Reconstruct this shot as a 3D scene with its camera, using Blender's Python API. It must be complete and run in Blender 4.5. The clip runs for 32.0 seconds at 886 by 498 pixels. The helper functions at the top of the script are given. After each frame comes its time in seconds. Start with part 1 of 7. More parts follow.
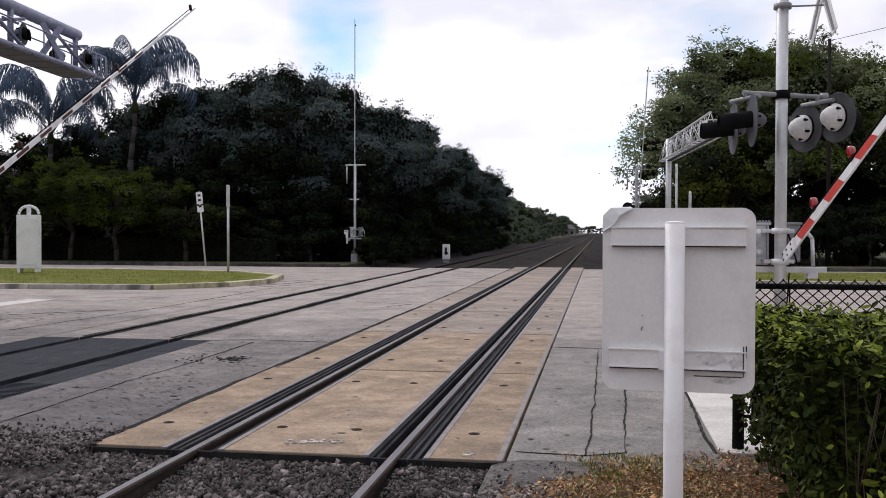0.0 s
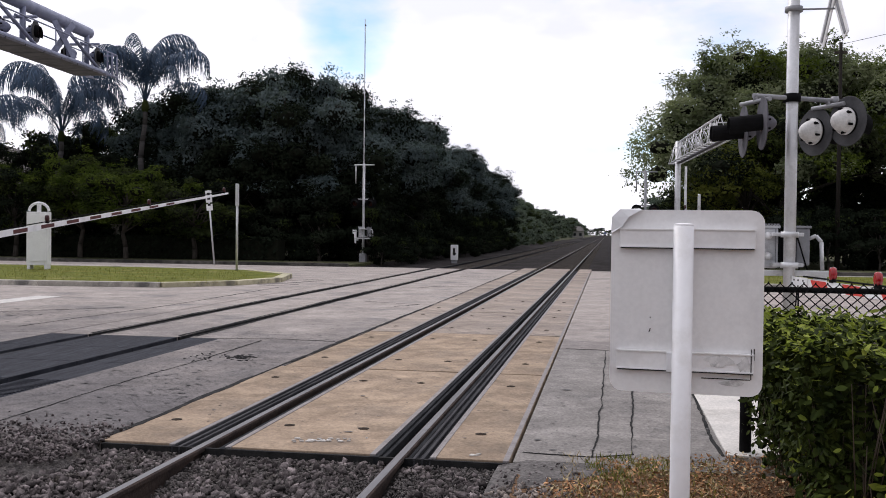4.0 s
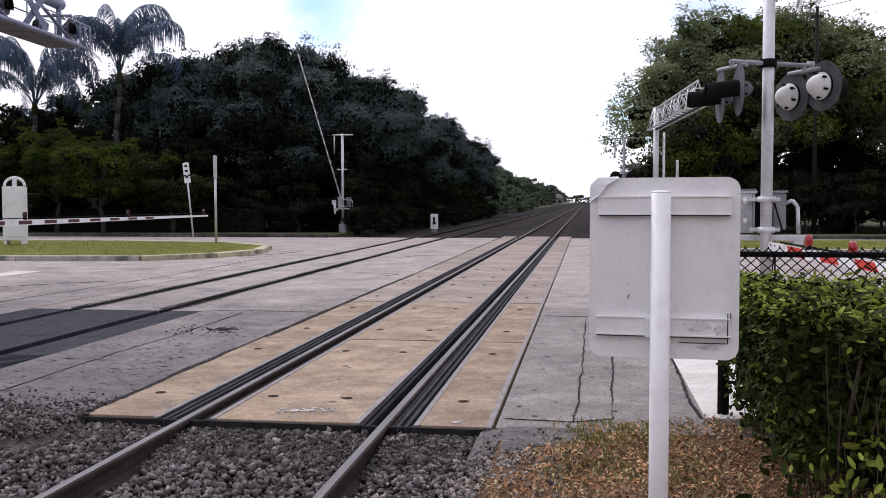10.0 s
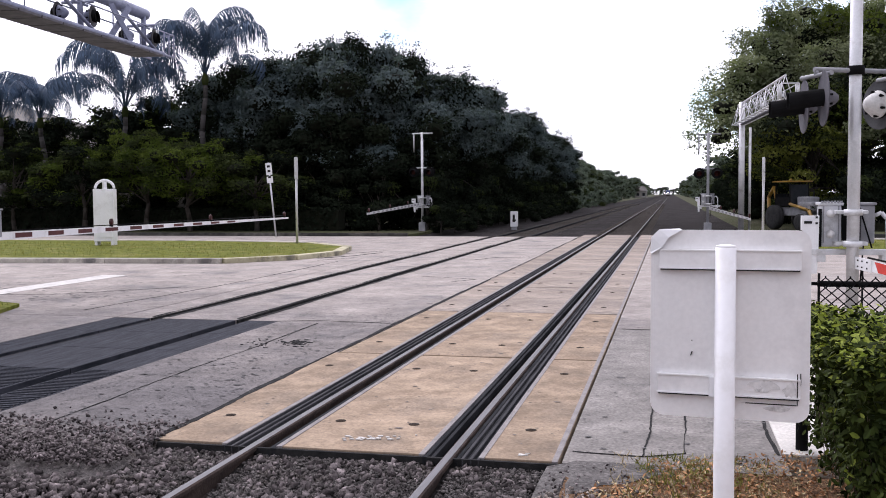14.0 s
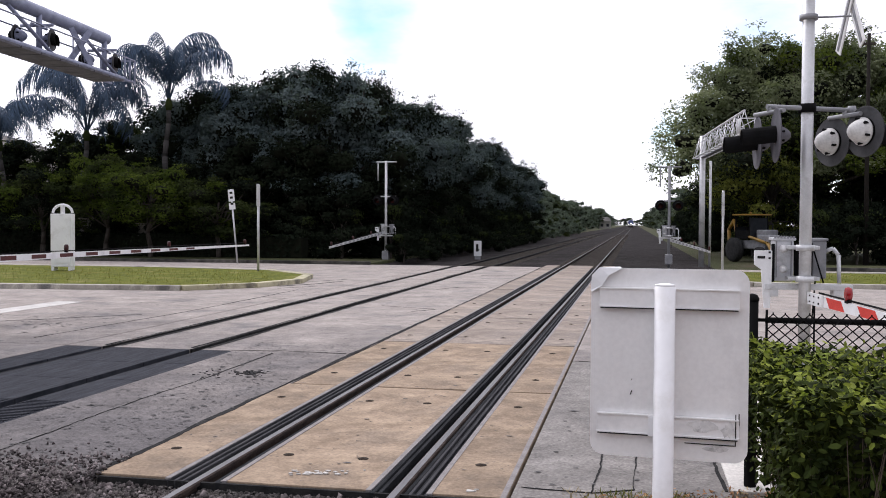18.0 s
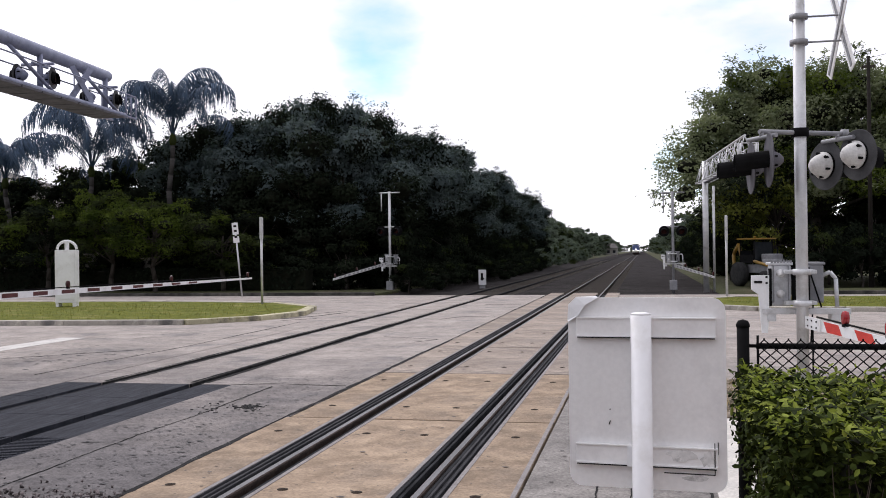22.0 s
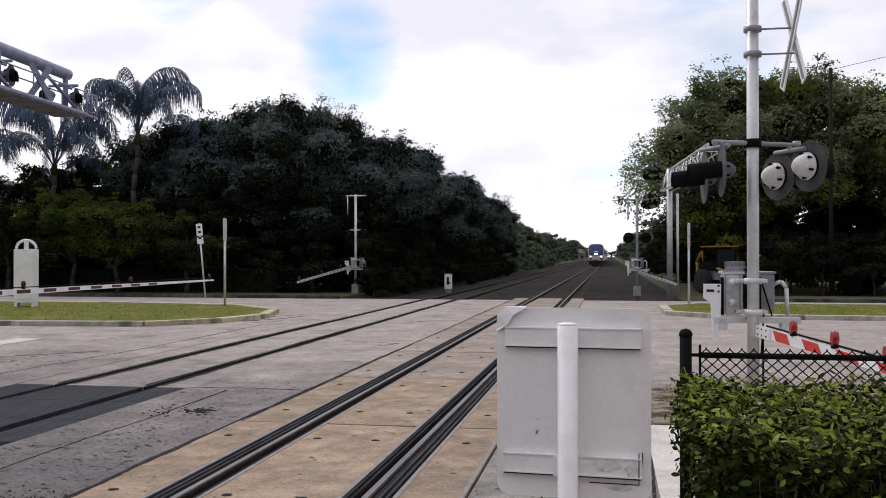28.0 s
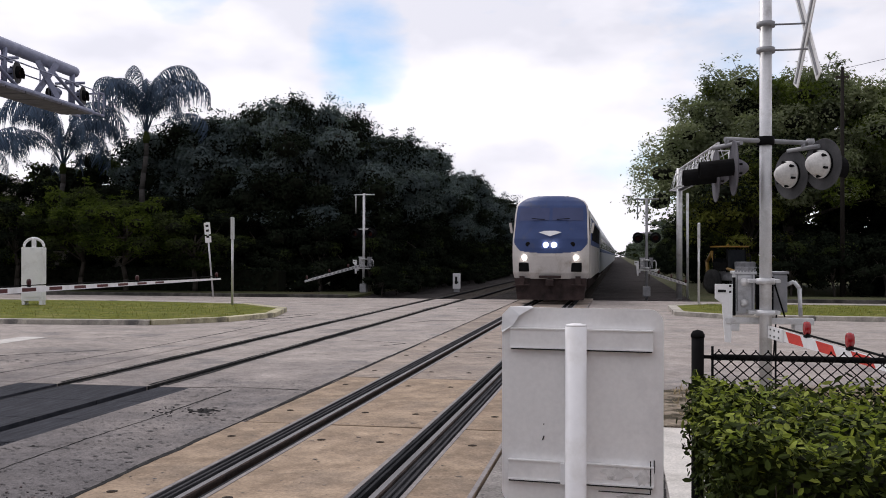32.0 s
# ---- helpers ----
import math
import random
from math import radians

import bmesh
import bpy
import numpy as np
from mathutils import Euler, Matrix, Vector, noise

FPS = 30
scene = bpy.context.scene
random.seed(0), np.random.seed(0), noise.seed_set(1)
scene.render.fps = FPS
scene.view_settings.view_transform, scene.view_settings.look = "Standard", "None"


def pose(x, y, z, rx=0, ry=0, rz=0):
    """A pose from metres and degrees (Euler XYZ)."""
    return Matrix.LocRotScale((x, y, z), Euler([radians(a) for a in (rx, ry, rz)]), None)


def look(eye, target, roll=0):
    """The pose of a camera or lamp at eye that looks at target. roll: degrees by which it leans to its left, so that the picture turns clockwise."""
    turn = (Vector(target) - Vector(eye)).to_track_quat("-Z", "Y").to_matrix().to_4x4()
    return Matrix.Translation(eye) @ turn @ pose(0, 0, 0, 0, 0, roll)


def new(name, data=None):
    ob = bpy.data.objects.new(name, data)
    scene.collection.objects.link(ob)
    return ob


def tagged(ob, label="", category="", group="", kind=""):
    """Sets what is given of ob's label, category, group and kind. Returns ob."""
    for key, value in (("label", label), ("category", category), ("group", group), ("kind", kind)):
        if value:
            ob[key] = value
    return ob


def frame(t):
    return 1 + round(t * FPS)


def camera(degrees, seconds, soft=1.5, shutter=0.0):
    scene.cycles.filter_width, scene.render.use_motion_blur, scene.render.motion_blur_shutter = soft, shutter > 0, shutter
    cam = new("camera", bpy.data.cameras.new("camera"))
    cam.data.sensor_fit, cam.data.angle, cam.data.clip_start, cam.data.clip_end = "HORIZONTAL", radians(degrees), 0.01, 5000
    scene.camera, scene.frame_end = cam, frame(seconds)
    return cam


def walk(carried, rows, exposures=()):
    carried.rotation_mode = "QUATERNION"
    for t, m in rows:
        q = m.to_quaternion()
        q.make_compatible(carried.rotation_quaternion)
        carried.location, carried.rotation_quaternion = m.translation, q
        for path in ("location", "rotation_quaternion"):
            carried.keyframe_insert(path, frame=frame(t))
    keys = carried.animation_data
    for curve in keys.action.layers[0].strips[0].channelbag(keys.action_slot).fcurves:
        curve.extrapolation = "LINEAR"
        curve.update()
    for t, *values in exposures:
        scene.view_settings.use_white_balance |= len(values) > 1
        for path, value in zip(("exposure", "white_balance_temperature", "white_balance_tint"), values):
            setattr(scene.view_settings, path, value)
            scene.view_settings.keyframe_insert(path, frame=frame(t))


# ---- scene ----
cam = camera(49.5, 32.0, soft=0.95)
PATH = [
    (0, (2.189, -0.004, 1.605), (1.87, 1.97, 1.57), 0.17),
    (0.5, (2.189, -0.02, 1.602), (1.853, 1.951, 1.568), 0.3),
    (1, (2.191, -0.011, 1.603), (1.851, 1.96, 1.569), 0.4),
    (1.5, (2.191, -0.006, 1.601), (1.851, 1.965, 1.568), 0.5),
    (2, (2.185, -0.015, 1.603), (1.849, 1.956, 1.57), 0.6),
    (2.5, (2.188, -0.007, 1.601), (1.853, 1.964, 1.569), 0.6),
    (3, (2.189, -0.016, 1.602), (1.853, 1.955, 1.569), 0.7),
    (3.5, (2.188, -0.014, 1.602), (1.852, 1.957, 1.568), 0.7),
    (5.5, (2.189, -0.026, 1.601), (1.855, 1.946, 1.568), 0.6),
    (6, (2.2, -0.019, 1.599), (1.868, 1.953, 1.565), 0.6),
    (6.5, (2.187, -0.048, 1.603), (1.866, 1.926, 1.568), 0.4),
    (7, (2.188, -0.058, 1.602), (1.872, 1.917, 1.566), 0.3),
    (7.5, (2.186, -0.07, 1.602), (1.876, 1.905, 1.564), 0.2),
    (8, (2.191, -0.068, 1.603), (1.883, 1.908, 1.564), 0.0),
    (8.5, (2.189, -0.067, 1.604), (1.886, 1.909, 1.562), -0.0),
    (9, (2.188, -0.072, 1.603), (1.889, 1.905, 1.56), -0.0),
    (9.5, (2.188, -0.055, 1.603), (1.893, 1.922, 1.543), -0.1),
    (10, (2.191, -0.053, 1.608), (1.897, 1.922, 1.51), -0.1),
    (10.5, (2.19, -0.063, 1.624), (1.895, 1.909, 1.472), -0.3),
    (11, (2.184, -0.091, 1.664), (1.869, 1.877, 1.497), -0.2),
    (11.5, (2.203, -0.079, 1.737), (1.839, 1.881, 1.573), -0.4),
    (12, (2.208, -0.079, 1.802), (1.781, 1.869, 1.647), -0.4),
    (12.5, (2.203, -0.022, 1.859), (1.755, 1.922, 1.72), -0.5),
    (13, (2.233, -0.001, 1.857), (1.774, 1.942, 1.746), -0.2),
    (13.5, (2.267, 0.044, 1.861), (1.802, 1.986, 1.749), -0.4),
    (15.5, (2.342, 0.148, 1.868), (1.91, 2.098, 1.764), -0.2),
    (16, (2.359, 0.171, 1.87), (1.94, 2.124, 1.78), 0.0),
    (16.5, (2.357, 0.182, 1.881), (1.958, 2.14, 1.802), 0.2),
    (17, (2.369, 0.191, 1.881), (1.977, 2.152, 1.811), 0.3),
    (17.5, (2.379, 0.167, 1.893), (1.988, 2.128, 1.83), 0.4),
    (18, (2.386, 0.152, 1.895), (1.995, 2.112, 1.842), 0.3),
    (18.5, (2.386, 0.141, 1.897), (1.996, 2.102, 1.854), 0.3),
    (19, (2.384, 0.137, 1.903), (1.995, 2.098, 1.867), 0.2),
    (19.5, (2.389, 0.146, 1.895), (1.999, 2.107, 1.862), 0.3),
    (20, (2.399, 0.141, 1.896), (2.008, 2.102, 1.862), 0.2),
    (20.5, (2.441, 0.165, 1.899), (2.042, 2.125, 1.864), -0.1),
    (21, (2.468, 0.172, 1.901), (2.066, 2.131, 1.88), -0.3),
    (21.5, (2.492, 0.176, 1.906), (2.088, 2.135, 1.911), -0.6),
    (22, (2.517, 0.174, 1.907), (2.112, 2.133, 1.915), -0.7),
    (22.5, (2.546, 0.165, 1.917), (2.144, 2.124, 1.916), -0.8),
    (23, (2.577, 0.163, 1.925), (2.185, 2.124, 1.921), -0.7),
    (23.5, (2.596, 0.193, 1.915), (2.223, 2.158, 1.921), -0.3),
    (24, (2.616, 0.208, 1.915), (2.266, 2.177, 1.931), 0.2),
    (24.5, (2.644, 0.212, 1.921), (2.303, 2.183, 1.937), 0.2),
    (25, (2.644, 0.207, 1.921), (2.304, 2.177, 1.937), 0.2),
    (25.5, (2.648, 0.199, 1.922), (2.309, 2.17, 1.939), 0.2),
    (27.5, (2.673, 0.195, 1.92), (2.333, 2.166, 1.938), 0.1),
    (28, (2.68, 0.203, 1.927), (2.338, 2.174, 1.942), 0.0),
    (28.5, (2.679, 0.195, 1.925), (2.338, 2.166, 1.942), 0.1),
    (29, (2.682, 0.195, 1.925), (2.34, 2.166, 1.943), 0.2),
    (29.5, (2.686, 0.212, 1.924), (2.342, 2.182, 1.943), 0.1),
    (30, (2.688, 0.229, 1.921), (2.342, 2.199, 1.94), 0.1),
    (30.5, (2.692, 0.249, 1.919), (2.343, 2.218, 1.936), 0.0),
    (31, (2.68, 0.266, 1.923), (2.334, 2.235, 1.934), -0.04),
    (31.5, (2.679, 0.269, 1.919), (2.331, 2.239, 1.928), 0.07),
    (32, (2.674, 0.381, 1.919), (2.314, 2.348, 1.933), 0.16),
]
EXPOSURES = ((0, -0.40, 6350, 15), (3, -0.31, 6340, 15), (6, -0.29, 6320, 15), (9, -0.33, 6260, 15), (10.5, -0.03, 6170, 21), (13, 0.17, 6170, 20), (16, 0.09, 6200, 18), (17, 0.01, 6230, 17), (19, -0.07, 6290, 15), (23, -0.21, 6350, 15), (25, -0.36, 6400, 15), (28, -0.43, 6430, 15), (32, -0.49, 6430, 15))
walk(cam, [(t, look(eye, target, roll)) for t, eye, target, roll in PATH], EXPOSURES)

# ---- light: a bright, broken overcast with a soft sun from ahead on the left ----
SUN_EL, SUN_AZ = 48.0, 35.0  # azimuth from +y towards -x
GAP = (-0.262, 0.942, 0.210)
GAP2 = (-0.415, 0.872, 0.262)
world = bpy.data.worlds.new("world")
scene.world = world
world.use_nodes = True
wn, wl = world.node_tree.nodes, world.node_tree.links
wn.clear()
w_out = wn.new("ShaderNodeOutputWorld")
w_bg = wn.new("ShaderNodeBackground")
w_sky = wn.new("ShaderNodeTexSky")
w_sky.sky_type = "NISHITA"
w_sky.sun_disc = False
w_sky.dust_density = 0.0
w_sky.ozone_density = 2.0
w_sky.sun_elevation = radians(SUN_EL)
w_sky.sun_rotation = radians(-SUN_AZ)
w_co = wn.new("ShaderNodeTexCoord")
w_map = wn.new("ShaderNodeMapping")
w_map.inputs["Scale"].default_value = (1.0, 1.0, 2.4)
w_map.inputs["Location"].default_value = (0.55, 0.12, 0.3)
w_noise = wn.new("ShaderNodeTexNoise")
w_noise.inputs["Scale"].default_value = 2.1
w_noise.inputs["Detail"].default_value = 7.0
w_noise.inputs["Roughness"].default_value = 0.55
w_ramp = wn.new("ShaderNodeValToRGB")
w_ramp.color_ramp.elements[0].position = 0.30
w_ramp.color_ramp.elements[0].color = (0.16, 0.16, 0.16, 1)
w_ramp.color_ramp.elements[1].position = 0.44
w_ramp.color_ramp.elements[1].color = (1, 1, 1, 1)
w_tone = wn.new("ShaderNodeTexNoise")
w_tone.inputs["Scale"].default_value = 3.2
w_tone.inputs["Detail"].default_value = 5.0
w_cloud = wn.new("ShaderNodeValToRGB")
w_cloud.color_ramp.elements[0].position = 0.38
w_cloud.color_ramp.elements[0].color = (0.80, 0.815, 0.875, 1)
w_cloud.color_ramp.elements[1].position = 0.56
w_cloud.color_ramp.elements[1].color = (1.14, 1.13, 1.16, 1)
w_dim = wn.new("ShaderNodeVectorMath")
w_dim.operation = "MULTIPLY"
w_dim.inputs[1].default_value = (0.120, 0.162, 0.172)
w_dot = wn.new("ShaderNodeVectorMath")
w_dot.operation = "DOT_PRODUCT"
w_dot.inputs[1].default_value = (-math.sin(radians(SUN_AZ)) * math.cos(radians(SUN_EL)), math.cos(radians(SUN_AZ)) * math.cos(radians(SUN_EL)), math.sin(radians(SUN_EL)))
w_glow = wn.new("ShaderNodeMapRange")
w_glow.inputs["From Min"].default_value, w_glow.inputs["From Max"].default_value = -1.0, 1.0
w_glow.inputs["To Min"].default_value, w_glow.inputs["To Max"].default_value = 0.33, 1.60
w_lit = wn.new("ShaderNodeVectorMath")
w_lit.operation = "SCALE"
w_mix = wn.new("ShaderNodeMix")
w_mix.data_type = "RGBA"
wl.new(w_co.outputs["Generated"], w_map.inputs["Vector"])
wl.new(w_map.outputs["Vector"], w_noise.inputs["Vector"])
wl.new(w_map.outputs["Vector"], w_tone.inputs["Vector"])
wl.new(w_noise.outputs["Fac"], w_ramp.inputs["Fac"])
wl.new(w_tone.outputs["Fac"], w_cloud.inputs["Fac"])
wl.new(w_sky.outputs["Color"], w_dim.inputs[0])
# two gaps of blue over the wood: nearness to a heading lowers the cloud noise there
w_gap = wn.new("ShaderNodeVectorMath")
w_gap.operation = "DOT_PRODUCT"
w_gap.inputs[1].default_value = GAP
w_near = wn.new("ShaderNodeMapRange")
w_near.inputs["From Min"].default_value, w_near.inputs["From Max"].default_value = math.cos(radians(4.6)), math.cos(radians(0.5))
w_near.inputs["To Min"].default_value, w_near.inputs["To Max"].default_value = 0.0, 0.27
w_less = wn.new("ShaderNodeMath")
w_less.operation = "SUBTRACT"
wl.new(w_co.outputs["Generated"], w_gap.inputs[0])
wl.new(w_gap.outputs["Value"], w_near.inputs["Value"])
wl.new(w_noise.outputs["Fac"], w_less.inputs[0])
w_gap2 = wn.new("ShaderNodeVectorMath")
w_gap2.operation = "DOT_PRODUCT"
w_gap2.inputs[1].default_value = GAP2
w_near2 = wn.new("ShaderNodeMapRange")
w_near2.inputs["From Min"].default_value, w_near2.inputs["From Max"].default_value = math.cos(radians(3.2)), math.cos(radians(0.5))
w_near2.inputs["To Min"].default_value, w_near2.inputs["To Max"].default_value = 0.0, 0.14
w_both = wn.new("ShaderNodeMath")
w_both.operation = "MAXIMUM"
wl.new(w_co.outputs["Generated"], w_gap2.inputs[0])
wl.new(w_gap2.outputs["Value"], w_near2.inputs["Value"])
wl.new(w_near.outputs[0], w_both.inputs[0])
wl.new(w_near2.outputs[0], w_both.inputs[1])
wl.new(w_both.outputs[0], w_less.inputs[1])
wl.new(w_less.outputs[0], w_ramp.inputs["Fac"])
wl.new(w_ramp.outputs["Color"], w_mix.inputs[0])
wl.new(w_dim.outputs[0], w_mix.inputs[6])
wl.new(w_co.outputs["Generated"], w_dot.inputs[0])
wl.new(w_dot.outputs["Value"], w_glow.inputs["Value"])
wl.new(w_cloud.outputs["Color"], w_lit.inputs[0])
wl.new(w_glow.outputs[0], w_lit.inputs["Scale"])
wl.new(w_lit.outputs[0], w_mix.inputs[7])
wl.new(w_mix.outputs[2], w_bg.inputs["Color"])
w_bg.inputs["Strength"].default_value = 1.0
wl.new(w_bg.outputs[0], w_out.inputs[0])

sun_data = bpy.data.lights.new("sun", "SUN")
sun_data.energy = 1.5
sun_data.angle = radians(18)
sun_data.color = (1.0, 0.96, 0.9)
sun = new("sun", sun_data)
_e, _a = radians(SUN_EL), radians(SUN_AZ)
sun.matrix_world = look((-math.sin(_a) * math.cos(_e) * 100, math.cos(_a) * math.cos(_e) * 100, math.sin(_e) * 100), (0, 0, 0))


# ---- materials ----
def mat(name, a, b=None, rough=0.8, scale=8.0, fine=60.0, bump=0.15, metal=0.0, stain=None, stain_scale=0.7, stain_at=(0.52, 0.68), vary=0.0, coat=0.0, emit=0.0, stretch=(1, 1, 1), island=0.0, grain=0.14, worn=None, spec=None, mottle=None, leafy=0.0):
    """Two colours mixed by coarse noise, a third laid over by larger stains, fine grain in tone and relief."""
    m = bpy.data.materials.new(name)
    m.use_nodes = True
    n, l = m.node_tree.nodes, m.node_tree.links
    bs = n["Principled BSDF"]
    b = b or tuple(min(1, c * 1.2) for c in a)
    co = n.new("ShaderNodeTexCoord")
    mp = n.new("ShaderNodeMapping")
    mp.inputs["Scale"].default_value = stretch
    l.new(co.outputs["Object"], mp.inputs["Vector"])
    n1 = n.new("ShaderNodeTexNoise")
    n1.inputs["Scale"].default_value = scale
    n1.inputs["Detail"].default_value = 5.0
    l.new(mp.outputs["Vector"], n1.inputs["Vector"])
    r1 = n.new("ShaderNodeValToRGB")
    r1.color_ramp.elements[0].position, r1.color_ramp.elements[1].position = 0.3, 0.7
    r1.color_ramp.elements[0].color, r1.color_ramp.elements[1].color = (*a, 1), (*b, 1)
    l.new(n1.outputs["Fac"], r1.inputs["Fac"])
    colour = r1.outputs["Color"]
    n2 = n.new("ShaderNodeTexNoise")
    n2.inputs["Scale"].default_value = fine
    n2.inputs["Detail"].default_value = 4.0
    l.new(mp.outputs["Vector"], n2.inputs["Vector"])
    if stain:
        n3 = n.new("ShaderNodeTexNoise")
        n3.inputs["Scale"].default_value = stain_scale
        n3.inputs["Detail"].default_value = 8.0
        n3.inputs["Roughness"].default_value = 0.65
        l.new(mp.outputs["Vector"], n3.inputs["Vector"])
        r3 = n.new("ShaderNodeMapRange")
        r3.inputs["From Min"].default_value, r3.inputs["From Max"].default_value = stain_at
        l.new(n3.outputs["Fac"], r3.inputs["Value"])
        mx = n.new("ShaderNodeMix")
        mx.data_type = "RGBA"
        l.new(r3.outputs[0], mx.inputs[0])
        l.new(colour, mx.inputs[6])
        mx.inputs[7].default_value = (*stain, 1)
        colour = mx.outputs[2]
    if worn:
        # darker colour mixed in towards low y through noise: (colour, none from y, full at y)
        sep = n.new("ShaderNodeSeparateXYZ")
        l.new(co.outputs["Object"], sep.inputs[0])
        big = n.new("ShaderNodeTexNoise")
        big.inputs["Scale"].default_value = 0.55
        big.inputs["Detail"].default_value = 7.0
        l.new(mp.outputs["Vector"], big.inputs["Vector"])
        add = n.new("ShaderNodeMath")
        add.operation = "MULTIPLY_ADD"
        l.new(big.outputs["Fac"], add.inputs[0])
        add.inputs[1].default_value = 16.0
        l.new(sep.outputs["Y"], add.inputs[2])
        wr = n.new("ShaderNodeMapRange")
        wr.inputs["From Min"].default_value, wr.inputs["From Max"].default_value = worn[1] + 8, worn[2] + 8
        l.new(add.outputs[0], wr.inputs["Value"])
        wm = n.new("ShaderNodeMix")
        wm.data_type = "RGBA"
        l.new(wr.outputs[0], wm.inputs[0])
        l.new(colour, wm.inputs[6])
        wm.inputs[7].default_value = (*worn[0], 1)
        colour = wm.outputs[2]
    hv = n.new("ShaderNodeHueSaturation")
    gr = n.new("ShaderNodeMapRange")
    gr.inputs["From Min"].default_value, gr.inputs["From Max"].default_value = 0.32, 0.68
    gr.inputs["To Min"].default_value, gr.inputs["To Max"].default_value = 1 - grain, 1 + grain
    l.new(n2.outputs["Fac"], gr.inputs["Value"])
    value = gr.outputs[0]
    for msc, mam in mottle or ():
        # blotches of a middle size
        nm = n.new("ShaderNodeTexNoise")
        nm.inputs["Scale"].default_value = msc
        nm.inputs["Detail"].default_value = 3.0
        nm.inputs["Roughness"].default_value = 0.6
        l.new(mp.outputs["Vector"], nm.inputs["Vector"])
        mq = n.new("ShaderNodeMapRange")
        mq.inputs["From Min"].default_value, mq.inputs["From Max"].default_value = 0.35, 0.65
        mq.inputs["To Min"].default_value, mq.inputs["To Max"].default_value = 1 - mam, 1 + mam
        l.new(nm.outputs["Fac"], mq.inputs["Value"])
        mm = n.new("ShaderNodeMath")
        mm.operation = "MULTIPLY"
        l.new(value, mm.inputs[0])
        l.new(mq.outputs[0], mm.inputs[1])
        value = mm.outputs[0]
    for amount, node, socket in ((vary, "ShaderNodeObjectInfo", "Random"), (island, "ShaderNodeNewGeometry", "Random Per Island")):
        if amount:
            src = n.new(node)
            mr = n.new("ShaderNodeMapRange")
            mr.inputs["To Min"].default_value, mr.inputs["To Max"].default_value = 1 - amount, 1 + amount
            l.new(src.outputs[socket], mr.inputs["Value"])
            mul = n.new("ShaderNodeMath")
            mul.operation = "MULTIPLY"
            l.new(value, mul.inputs[0])
            l.new(mr.outputs[0], mul.inputs[1])
            value = mul.outputs[0]
    l.new(value, hv.inputs["Value"])
    l.new(colour, hv.inputs["Color"])
    l.new(hv.outputs["Color"], bs.inputs["Base Color"])
    bs.inputs["Roughness"].default_value = rough
    bs.inputs["Metallic"].default_value = metal
    bs.inputs["Specular IOR Level"].default_value = (0.12 if rough > 0.65 else 0.4) if spec is None else spec
    bs.inputs["Coat Weight"].default_value = coat
    if emit:
        l.new(hv.outputs["Color"], bs.inputs["Emission Color"])
        bs.inputs["Emission Strength"].default_value = emit
    if bump:
        bp = n.new("ShaderNodeBump")
        bp.inputs["Strength"].default_value = bump
        bp.inputs["Distance"].default_value = 0.02
        l.new(n2.outputs["Fac"], bp.inputs["Height"])
        l.new(bp.outputs[0], bs.inputs["Normal"])
    if leafy:
        # light passes through thin leaves and comes out yellower
        tr = n.new("ShaderNodeBsdfTranslucent")
        gain = n.new("ShaderNodeMix")
        gain.data_type, gain.blend_type = "RGBA", "MULTIPLY"
        gain.inputs[0].default_value = 1.0
        gain.inputs[7].default_value = (1.25, 1.35, 0.9, 1)
        l.new(hv.outputs["Color"], gain.inputs[6])
        l.new(gain.outputs[2], tr.inputs["Color"])
        both = n.new("ShaderNodeMixShader")
        both.inputs[0].default_value = leafy
        l.new(bs.outputs[0], both.inputs[1])
        l.new(tr.outputs[0], both.inputs[2])
        l.new(both.outputs[0], n["Material Output"].inputs["Surface"])
    return m


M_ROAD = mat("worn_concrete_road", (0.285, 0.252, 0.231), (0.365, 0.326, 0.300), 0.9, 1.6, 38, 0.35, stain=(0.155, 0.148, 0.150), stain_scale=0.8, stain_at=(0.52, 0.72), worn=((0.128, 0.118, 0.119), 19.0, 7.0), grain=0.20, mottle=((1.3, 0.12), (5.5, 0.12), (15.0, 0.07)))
M_ASPHALT = mat("worn_grey_asphalt", (0.185, 0.172, 0.162), (0.245, 0.228, 0.214), 0.92, 1.6, 38, 0.35, stain=(0.135, 0.128, 0.124), stain_scale=0.9, stain_at=(0.52, 0.7), grain=0.24, mottle=((1.3, 0.12), (5.5, 0.12), (15.0, 0.08)))
M_SKIRT = mat("dark_crumbling_asphalt", (0.095, 0.088, 0.085), (0.16, 0.148, 0.142), 0.95, 6, 40, 0.8, stain=(0.06, 0.056, 0.055), stain_scale=3.0, grain=0.3, mottle=((22.0, 0.25),))
M_PANEL = mat("tan_concrete_panel", (0.246, 0.183, 0.130), (0.328, 0.250, 0.180), 0.85, 3, 40, 0.3, stain=(0.150, 0.120, 0.096), stain_scale=1.1, stain_at=(0.50, 0.74), vary=0.10, grain=0.18, mottle=((3.0, 0.09), (7.0, 0.09)))
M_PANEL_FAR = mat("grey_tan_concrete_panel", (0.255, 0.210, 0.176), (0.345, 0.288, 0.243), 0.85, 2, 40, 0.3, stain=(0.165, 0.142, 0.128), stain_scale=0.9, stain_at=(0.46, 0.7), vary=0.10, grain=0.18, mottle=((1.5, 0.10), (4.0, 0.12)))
M_EDGE = mat("steel_panel_edge", (0.19, 0.175, 0.175), (0.27, 0.25, 0.245), 0.75, 6, 60, 0.1)
